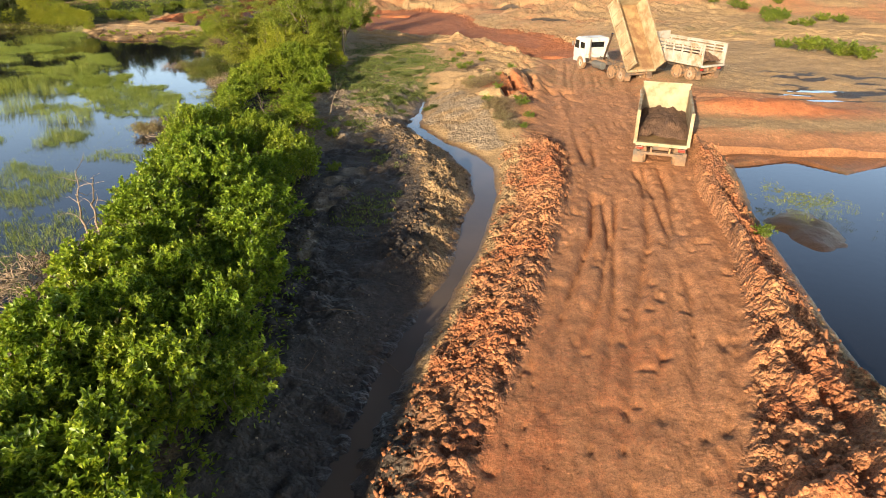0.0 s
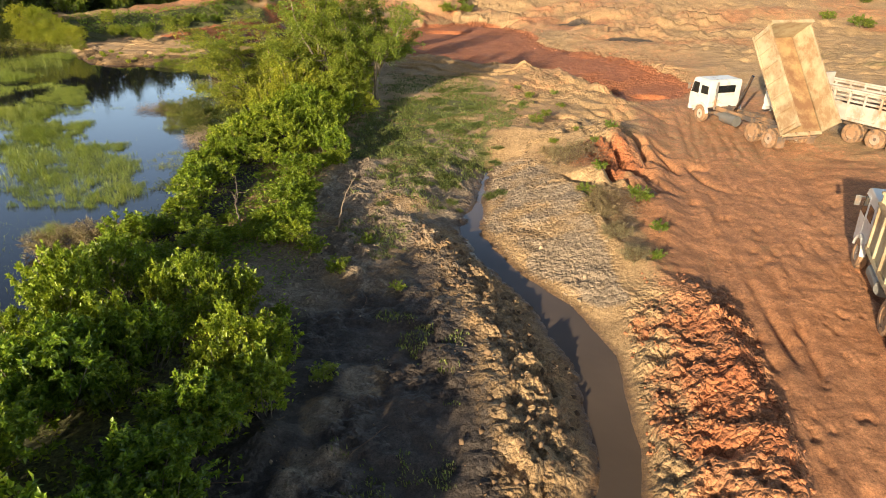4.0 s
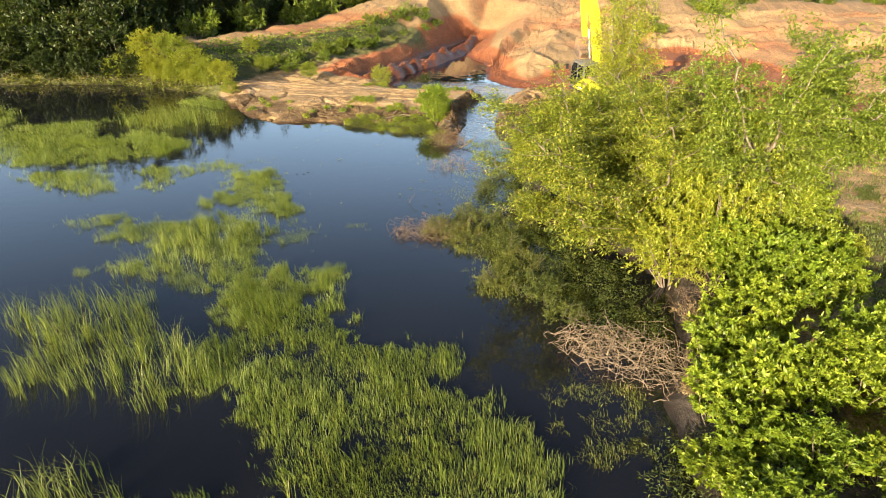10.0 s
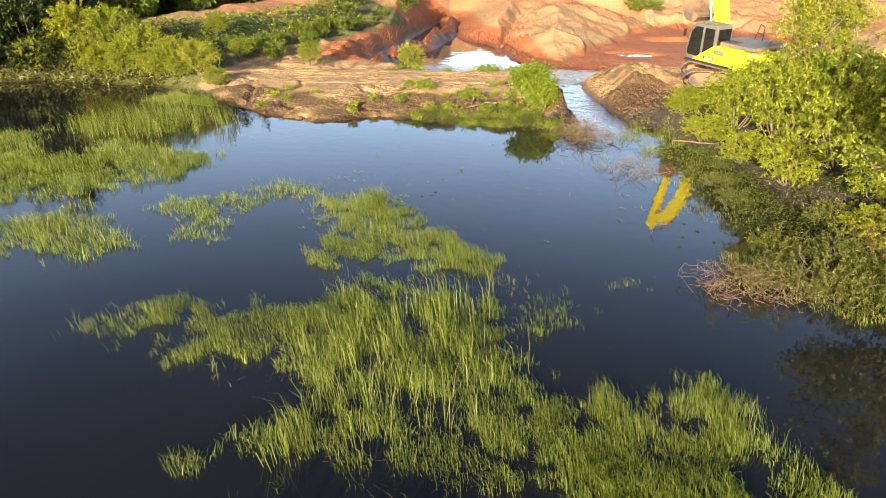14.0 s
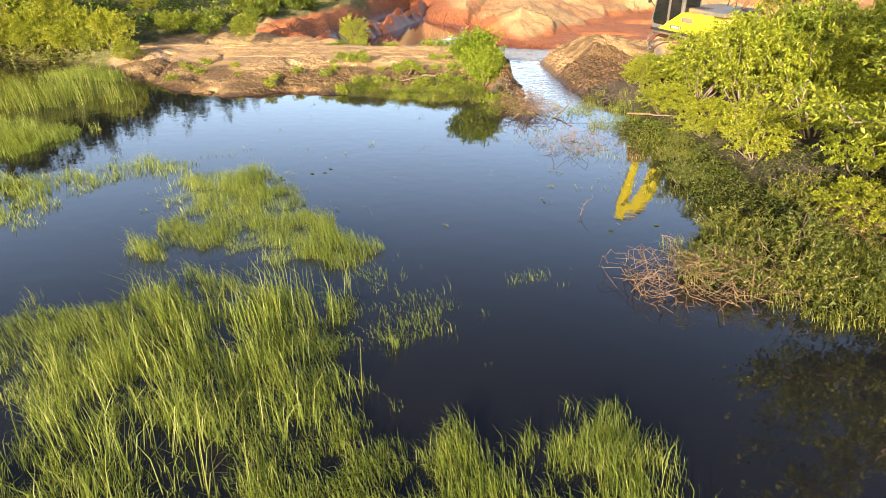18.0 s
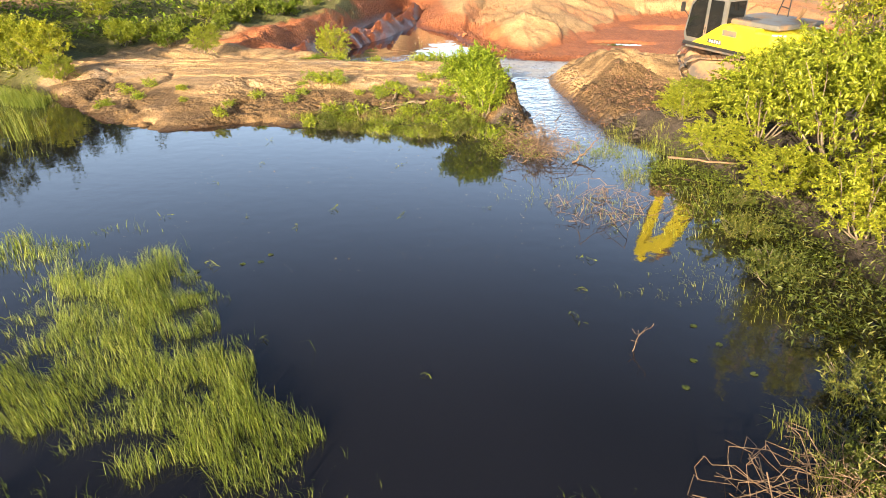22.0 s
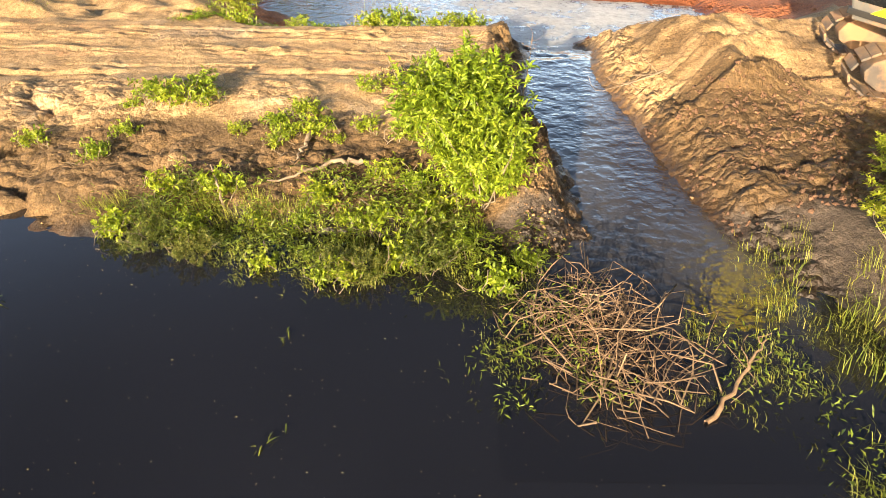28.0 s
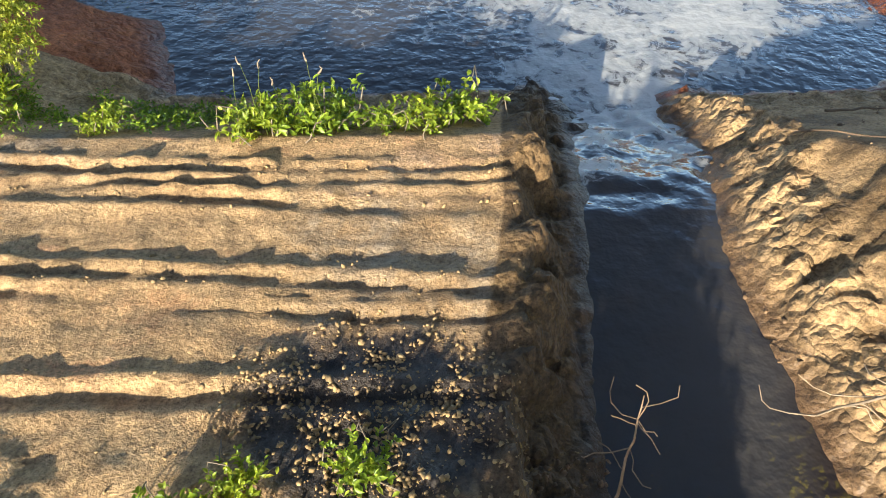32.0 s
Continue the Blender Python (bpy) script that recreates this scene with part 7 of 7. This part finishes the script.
    for k in range(8):                                        # the maker's name stays a row of bars
        yy = 0.84 - 0.24 * k
        xx = -2.725 + 0.05 * yy * yy * 4.0 * 0.45
        part("letter_bar", block((xx - 0.0, yy, 1.62), (0.03, 0.15, 0.2), 0.004, Matrix.Rotation(-0.35 * yy, 4, "Z")), M["dark"], cw)
    hood = part("engine_hood", block((-1.0, -0.1, 2.14), (2.4, 2.3, 0.18), 0.06), M["steel"], e, "dark grey engine hood")
    for k in range(6):
        part("hood_slot", block((-0.3 - 0.12 * k, 0.6, 2.235), (0.05, 0.6, 0.02), 0.004), M["dark"], hood)
    part("exhaust", rod((-1.55, -0.7, 2.2), (-1.7, -0.75, 2.62), 0.07, 12), M["frame"], hood)
    part("air_cleaner", rod((-0.1, 0.75, 2.05), (-0.1, 0.75, 2.5), 0.12, 16), M["frame"], e)
    for a, b in (((-0.55, -0.9, 2.2), (-0.75, -0.9, 2.95)), ((-1.0, -0.9, 2.2), (-1.0, -0.9, 2.85)), ((-0.75, -0.9, 2.95), (-1.0, -0.9, 2.85)), ((-0.65, -0.9, 2.55), (-1.0, -0.9, 2.5))):
        part("handrail", rod(a, b, 0.022, 8), M["dark"], e)
    # arm
    part("boom", prism([(0.25, 1.5), (0.75, 1.4), (1.35, 3.2), (1.95, 5.0), (2.6, 6.0), (3.7, 6.75), (3.6, 7.1), (2.3, 6.7), (1.5, 5.5), (0.85, 3.6)], -0.42, 0.02, 0.03), M["yellow"], e, "bright yellow boom")
    stick = part("arm", prism([(3.35, 7.45), (3.8, 7.2), (3.75, 6.6), (2.95, 3.9), (2.7, 3.9), (3.3, 6.6)], -0.36, -0.04, 0.03), M["yellow"], e, "bright yellow arm")
    part("bucket", prism([(2.55, 4.0), (3.0, 3.95), (3.15, 3.3), (2.85, 2.8), (2.3, 2.7), (1.95, 3.05), (2.4, 3.25), (2.5, 3.55)], -0.75, 0.35, 0.03), M["frame"], stick, "muddy steel bucket")
    for k in range(5):
        part("bucket_tooth", block((1.92, -0.66 + 0.24 * k, 3.02), (0.22, 0.07, 0.07), 0.01), M["frame"], stick)
    for s in (-0.62, 0.14):
        part("boom_cylinder", rod((0.95, s, 1.45), (1.35, s, 2.9), 0.09), M["steel"], e)
        part("boom_rod", rod((1.35, s, 2.9), (1.75, s, 4.6), 0.05), M["chrome"], e)
    part("arm_cylinder", rod((1.9, -0.2, 6.4), (2.8, -0.2, 7.2), 0.08), M["steel"], e)
    part("arm_rod", rod((2.8, -0.2, 7.2), (3.4, -0.2, 7.45), 0.05), M["chrome"], e)
    part("bucket_cylinder", rod((3.85, -0.2, 6.6), (3.3, -0.2, 4.6), 0.07), M["steel"], e)
    e.location, e.rotation_euler = (x, y, z_at(x, y)), (radians(-2), radians(-2.5), radians(az))
    return tagged(e, label, "excavator")


digger(-18.97, 75.5, 118, 165, "bright yellow tracked excavator with a grey cab")

# ---- loose clods of earth ----
def clod_shape(seed, flat=0.75):
    r = np.random.default_rng(seed)
    p = unit(r.normal(size=(11, 3))) * (0.6 + 0.4 * r.random((11, 1))) * [0.5, 0.42, 0.5 * flat]
    bm = bmesh.new()
    for q in p:
        bm.verts.new(q)
    got = bmesh.ops.convex_hull(bm, input=bm.verts[:])
    bmesh.ops.delete(bm, geom=[v for v in bm.verts if not v.link_faces], context="VERTS")
    bmesh.ops.triangulate(bm, faces=bm.faces[:])
    bm.verts.index_update()
    v = np.array([q.co[:] for q in bm.verts])
    t = np.array([[w.index for w in f.verts] for f in bm.faces])
    bm.free()
    return v, t


SHAPES = [clod_shape(k) for k in range(8)]


def spins(n):
    q = unit(rng.normal(size=(n, 4)))
    w, x, y, z = q.T
    return np.stack([1 - 2 * (y * y + z * z), 2 * (x * y - z * w), 2 * (x * z + y * w), 2 * (x * y + z * w), 1 - 2 * (x * x + z * z), 2 * (y * z - x * w),
                     2 * (x * z - y * w), 2 * (y * z + x * w), 1 - 2 * (x * x + y * y)], 1).reshape(n, 3, 3)


def clods(name, x, y, size, material, label, sink=0.05):
    """A heap of loose pieces as one mesh."""
    z = ground_z(x, y) + size * sink
    got = []
    kind = rng.integers(0, 8, len(x))
    for k, (v, t) in enumerate(SHAPES):
        i = np.where(kind == k)[0]
        if len(i) == 0:
            continue
        w = np.einsum("nij,vj->nvi", spins(len(i)), v) * (size[i, None, None]) + np.stack([x[i], y[i], z[i]], 1)[:, None, :]
        got.append((w.reshape(-1, 3), (t[None] + (np.arange(len(i)) * len(v))[:, None, None]).reshape(-1, 3)))
    v, t = joined(got)
    return tagged(new(name, fast_mesh(name, v, t, [material])), label, "rubble", kind="stuff")


def grades(n, least, most, power=2.6):
    return least + (most - least) * rng.random(n) ** power


def field(n, x0, x1, y0, y1, weight):
    x, y = x0 + (x1 - x0) * rng.random(n), y0 + (y1 - y0) * rng.random(n)
    keep = rng.random(n) < weight(x, y)
    return x[keep], y[keep]


def strewn(x, y):
    return shoulders(x, y) * (0.2 + 1.0 * (grain(x, y, 1.6, 97, 2) > 0.45))


bx, by = field(38000, -4, 14, 5, 36, strewn)
clods("road_rubble", bx, by, grades(len(bx), 0.035, 0.24, 3.0), M["clod"], "broken orange clods heaped along the earth causeway")
bx, by = field(4500, -4, 5, 5, 34, lambda x, y: strewn(x, y) * (x < np.interp(y, WAY_Y, LEFT_WET) + 1.4))
clods("bank_rubble", bx, by, grades(len(bx), 0.04, 0.16, 2.2), M["bank"], "small tan clods along the ditch")
bx, by = field(2600, -4, 12, 4, 40, lambda x, y: (away(x, y, ROAD) < 3.2) * 0.7)
clods("road_gravel", bx, by, grades(len(bx), 0.02, 0.08, 2.5), M["clod"], "scattered small clods on the causeway")
bx, by = field(11000, -6, 5, 28, 52, lambda x, y: (inside(x, y, CLAY_FIELD) < 0.15) * (0.08 + 0.92 * (grain(x, y, 1.2, 99, 3) > 0.55)))
clods("clay_rubble", bx, by, grades(len(bx), 0.02, 0.17, 3.2), M["clay"], "pale grey clay lumps heaped beside the ditch")
bx, by = field(3300, -6, 1, 18, 38, lambda x, y: np.exp(-(away(x, y, WEST_BANK) / 0.95) ** 2) * (0.3 + (grain(x, y, 1.3, 98, 2) > 0.42)))
clods("ditch_rubble", bx, by, grades(len(bx), 0.05, 0.28, 2.6), M["bank"], "tan and orange lumps on the ditch's bank")
bx, by = field(9000, -9, -1.5, 6, 40, lambda x, y: 0.55 * (grain(x, y, 1.8, 96, 3) > 0.52) * (1 - ease(-3.6, -2.2, x - np.interp(y, [8, 20, 30, 40], [0.5, 2.8, 3.0, -1.0]))))
clods("mud_rubble", bx, by, grades(len(bx), 0.03, 0.15, 2.4), M["mud"], "dark lumps of mud on the strip beside the ditch")
bx, by = field(9000, -9.5, -1.5, 8, 44, lambda x, y: 0.5 * (grain(x, y, 1.4, 145, 3) > 0.54) * (away(x, y, DIKE) > 2.0) * (inside(x, y, DITCH) > 0.2))
clods("grey_rubble", bx, by, grades(len(bx), 0.025, 0.13, 2.4), M["clay"], "grey crumbled clay on the strip beside the ditch")
bx, by = field(6500, -27, -18, 70.5, 82.5, lambda x, y: np.exp(-(away(x, y, MOUND) / 2.2) ** 2) * (1 - 0.7 * ease(73.5, 75, y)) * (0.2 + (grain(x, y, 1.0, 94, 2) > 0.5)))
clods("spoil_rubble", bx, by, grades(len(bx), 0.02, 0.12, 2.6), M["bank"], "crumbled tan earth on the spoil heap")
bx, by = field(9000, -42, -26, 70, 80, lambda x, y: 0.5 * (grain(x, y, 1.0, 93, 2) > 0.55) * (inside(x, y, CHANNEL) > 0.1) * (inside(x, y, POND) > 0.1))
clods("dam_rubble", bx, by, grades(len(bx), 0.015, 0.07, 2.6), M["tan"], "small crumbs of earth on the dam")
bx, by = field(4500, -30.6, -28.0, 74.4, 76.6, lambda x, y: np.exp(-((((x + 29.3) / 1.15) ** 2 + ((y - 75.5) / 0.95) ** 2) ** 1.5)) * (0.2 + (grain(x, y, 0.4, 92, 2) > 0.5)))
clods("puddle_crumbs", bx, by, grades(len(bx), 0.02, 0.10, 2.4), M["tan"], "tan crumbs of earth in a patch of black mud")
bx, by = field(9000, -41, -27.8, 75.4, 79.2, lambda x, y: np.max([0.5 * np.exp(-((y - q - 0.10 * np.sin(x * 0.45 + k * 1.9)) / 0.055) ** 2) * (grain(x, y * 0 + 7.0 * k, 1.5, 173, 2) > 0.42) for k, q in enumerate((78.75, 78.43, 78.1, 77.3, 76.95, 75.75))], 0))
clods("rut_crumbs", bx, by, grades(len(bx), 0.02, 0.085, 2.0), M["tan"], "crumbs of earth along the dam's wheel ruts")
bx, by = field(2600, -28.6, -26.6, 69.9, 75.5, lambda x, y: np.exp(-((x + 27.65) / 0.45) ** 2) * 0.9)
clods("cut_rubble", bx, by, grades(len(bx), 0.02, 0.11, 2.4), M["bank"], "broken lumps of earth at the cut's edge")
bx, by = field(2600, -34, 14, 74, 112, lambda x, y: np.exp(-(inside(x, y, PIT) / 1.3) ** 2) * (0.3 + (grain(x, y, 2.5, 91, 2) > 0.5)))
clods("pit_rubble", bx, by, grades(len(bx), 0.08, 0.5, 3.0), M["clod"], "lumps of red earth along the pit's edge")
bx, by = field(700, -38, -32, 86, 108, lambda x, y: np.exp(-(away(x, y, SPIT) / 0.6) ** 2))
clods("spit_rubble", bx, by, grades(len(bx), 0.08, 0.3, 2.0), M["clod"], "lumps of red earth on a low spit")

bx, by = field(3400, -26.2, -20.5, 70.4, 75.6, lambda x, y: 0.8 * (y < 74.3 + 0.38 * (x + 25)) * (grain(x, y, 0.9, 95, 2) > 0.42) * (inside(x, y, CHANNEL) > 0.0))
clods("foot_rubble", bx, by, grades(len(bx), 0.03, 0.17, 2.6), M["load"], "dark lumps of earth at the spoil heap's foot")

# larger clods, each one by itself
clod_me = {}
for nm in ("clod", "clay", "tan", "bank"):
    clod_me[nm] = [fast_mesh("clod", v, t, [M[nm]]) for v, t in SHAPES]


def loose(n, x0, x1, y0, y1, weight, least, most, nm):
    x, y = field(n, x0, x1, y0, y1, weight)
    for k, (a, b) in enumerate(zip(x, y)):
        s = least + (most - least) * rng.random() ** 2
        ob = child("clod", clod_me[nm][k % 8], ground)
        ob.location = (a, b, z_at(a, b) + 0.04 * s)
        ob.scale = (s * (0.9 + 0.4 * rng.random()), s, s * (0.7 + 0.3 * rng.random()))
        ob.rotation_euler = rng.random(3) * 6.28


loose(620, -3, 13, 6, 35, lambda x, y: 0.6 * strewn(x, y), 0.16, 0.42, "clod")
loose(130, -4, 4, 29, 50, lambda x, y: (inside(x, y, CLAY_FIELD) < 0) * 0.9, 0.14, 0.34, "clay")
loose(90, -6, 0, 20, 38, lambda x, y: np.exp(-(away(x, y, WEST_BANK) / 0.8) ** 2), 0.2, 0.42, "bank")

# ---- small growth at the shores and on the water ----
def leaf_mat(name, beds, length, width, high, material, label):
    """Low leafy weed over shore and shallows."""
    got = []
    for k, (ring, density) in enumerate(beds):
        x, y = scatter(ring, density, 0.8, 500 + 11 * k, 0.46)
        n = len(x)
        z = np.maximum(ground_z(x, y), 0.0) + high * rng.random(n) * 1.7 * grain(x, y, 0.5, 23, 2) ** 1.5
        way = unit(rng.normal(size=(n, 3)) * [1, 1, 0.45] + [0, 0, 0.35])
        got.append(leaves(np.stack([x, y, z], 1), way, length * (0.5 + rng.random(n)), width * (0.6 + 0.8 * rng.random(n))))
    v, t = joined(got)
    return tagged(new(name, fast_mesh(name, v, t, [material])), label, "weeds", kind="stuff")


leaf_mat("shore_weed", [([(-34.6, 71.0), (-33.4, 70.1), (-31.4, 69.3), (-29.0, 68.9), (-27.8, 69.5), (-28.2, 71.2), (-30.0, 71.9), (-31.2, 71.6), (-33, 71.5)], 820), ([(-28.9, 67.0), (-28.7, 69.2), (-27.4, 69.2), (-27.0, 67.0)], 300),
                        ([(-26.6, 67.2), (-26.2, 68.4), (-24.6, 68.6), (-24.4, 66.4)], 150), ([(-25.4, 64.6), (-25.2, 66.6), (-23.4, 67.6), (-22.8, 64.6)], 220), ([(-25.6, 61.0), (-24.6, 64.6), (-22.9, 65), (-22.4, 60.6)], 130)],
         0.085, 0.021, 0.40, M["vine"], "yellow-green leafy weed along the waterline")
leaf_mat("bank_weed", [([(-24.6, 58.6), (-24.0, 62), (-24.0, 68.5), (-22.0, 68.5), (-20.8, 62), (-19.8, 57.8), (-21.5, 57.4)], 420), ([(-26.0, 54.8), (-24.4, 58.0), (-21.4, 57.4), (-19.4, 54.6), (-20.5, 51.6), (-23.6, 53.0)], 420),
                       ([(-22.2, 50.6), (-23.0, 55), (-20.6, 57), (-17.6, 53), (-17.4, 48.6), (-19.5, 49)], 520), ([(-18.6, 40.2), (-18.6, 45.4), (-16.6, 46), (-15.4, 40)], 380), ([(-15.4, 26), (-16.9, 33), (-17.0, 40), (-15.6, 40), (-15.0, 33), (-13.8, 26)], 330)],
         0.10, 0.026, 0.40, M["scrub"], "olive leafy weed and brush under the bank's bushes")
leaf_mat("dike_weed", [([(-12.8, 6), (-14, 20), (-15.6, 30), (-16.8, 42), (-15, 46), (-10, 42), (-8.5, 34), (-7.0, 26), (-4.6, 14), (-4.4, 6)], 60), ([(-13.6, 33), (-13.8, 46), (-11, 46), (-10.2, 33)], 160)], 0.14, 0.055, 0.3, M["bush"], "green undergrowth between the bushes")
leaf_mat("corner_weed", [([(-68, 75.2), (-55, 78.0), (-47, 76.4), (-45, 77.5), (-47, 79.5), (-55, 81), (-68, 79)], 130)], 0.28, 0.10, 0.7, M["scrub"], "tangled green growth on the pond's far shore")
leaf_mat("road_bank_weed", [([(-53, 83), (-45.6, 97.5), (-41, 112), (-38, 112), (-42.6, 97), (-44.5, 86), (-49, 81.5)], 34)], 0.28, 0.11, 0.4, M["bush"], "green creepers on the road's bank")
leaf_mat("dam_back_weed", [([(-36, 79.7), (-36, 81.2), (-29.4, 80.7), (-29.2, 79.7)], 1300)], 0.07, 0.03, 0.18, M["bush"], "low green weed on the dam's far slope")
leaf_mat("island_weed", [([(12.4, 26.0), (13.0, 28.0), (15.0, 28.2), (16.0, 26.4), (15.0, 25.0), (13.4, 25.2)], 170)], 0.15, 0.03, 0.45, M["reed"], "tufted weed on a mud island")

x, y = field(900, -36, -27, 60.5, 70.5, lambda x, y: 0.7 * (inside(x, y, POND) < -0.3) * (grain(x, y, 2.5, 181, 2) > 0.45))
v, t = leaves(np.stack([x, y, np.full(len(x), 0.004)], 1), unit(rng.normal(size=(len(x), 3)) * [1, 1, 0.05]), 0.012 + 0.03 * rng.random(len(x)) ** 3, np.full(len(x), 0.012))
tagged(new("floating_bits", fast_mesh("floating_bits", v, t, [M["straw"]])), "pale bits of straw floating on the pond", "debris", kind="stuff")
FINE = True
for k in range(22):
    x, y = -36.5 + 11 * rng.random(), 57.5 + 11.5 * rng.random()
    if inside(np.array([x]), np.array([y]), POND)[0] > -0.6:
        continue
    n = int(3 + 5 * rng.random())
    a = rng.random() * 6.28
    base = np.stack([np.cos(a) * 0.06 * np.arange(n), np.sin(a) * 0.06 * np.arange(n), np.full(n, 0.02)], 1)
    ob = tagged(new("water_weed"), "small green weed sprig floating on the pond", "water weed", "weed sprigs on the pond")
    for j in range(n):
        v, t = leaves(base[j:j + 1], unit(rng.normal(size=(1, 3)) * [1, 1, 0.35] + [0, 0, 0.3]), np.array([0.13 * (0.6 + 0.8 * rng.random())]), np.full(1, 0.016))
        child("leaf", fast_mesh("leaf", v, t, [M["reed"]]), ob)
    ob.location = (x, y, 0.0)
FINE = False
for k, (x, y) in enumerate(((-34.2, 60.4), (-34.0, 60.5), (-33.9, 60.3), (-33.3, 60.8), (-33.0, 60.9), (-33.7, 59.7), (-32.9, 61.2), (-26.0, 58.9), (-25.8, 58.4), (-26.3, 58.0), (-25.6, 57.7), (-26.6, 57.4))):
    bm = bmesh.new()
    rim = [bm.verts.new((0.055 * math.cos(q) * (1 + 0.06 * math.sin(3 * q)), 0.05 * math.sin(q), 0.004 * math.sin(2 * q))) for q in np.linspace(0.3, 6.0, 16)]
    mid = bm.verts.new((0.0, 0.0, 0.0))
    for p, q in zip(rim[:-1], rim[1:]):
        bm.faces.new((mid, p, q))
    me = bpy.data.meshes.new("lily_pad")
    bm.to_mesh(me)
    bm.free()
    me.materials.append(M["dull"])
    ob = tagged(new("lily_pad", me), "small olive lily pad floating on dark water", "lily pad", "lily pads")
    ob.location, ob.rotation_euler = (x, y, 0.008), (0, 0, k * 1.3)

# tall seeding stalks on the dam's far edge
for k, (x, y) in enumerate(((-31.15, 79.35), (-31.0, 79.5), (-30.85, 79.3), (-30.7, 79.45), (-30.3, 79.5), (-30.15, 79.4))):
    ob = new("grass_stalk")
    tip = (0.15 * math.sin(k * 2.1), 0.1 * math.cos(k), 0.75 + 0.12 * (k % 3))
    line = crooked((0, 0, 0), tip, 0.04, 6)
    v, t = tube(line, 0.006, 0.003, 4)
    child("stalk", fast_mesh("stalk", v, t, [M["reed"]], True), ob)
    v, t = tube(crooked(tip, (tip[0] * 1.2, tip[1] * 1.2, tip[2] + 0.1), 0.01, 4), 0.014, 0.005, 5)
    child("seed_head", fast_mesh("seed_head", v, t, [M["dead"]], True), ob)
    ob.location = (x, y, z_at(x, y) - 0.02)
    tagged(ob, "thin green stalk with a pale seed head", "grass", "seeding stalks on the dam")
# clumps of dry reed and driftwood scraps on the strip beside the ditch
for k in range(34):
    x, y = -8.5 + 6.5 * rng.random(), 9 + 30 * rng.random()
    x = x + 0.5 if y < 20 else x - 1.2
    a = rng.random() * 6.28
    ln = 0.25 + 0.5 * rng.random()
    z = z_at(x, y)
    v, t = tube(crooked((-ln * math.cos(a), -ln * math.sin(a), 0.02), (ln * math.cos(a), ln * math.sin(a), 0.06 + 0.25 * rng.random()), 0.07, 6), 0.014, 0.005, 5)
    ob = tagged(new("twig", fast_mesh("twig", v, t, [M["twig"]], True)), "dry twig lying on dark mud", "twig", "twigs on the mud")
    ob.location = (x, y, z)
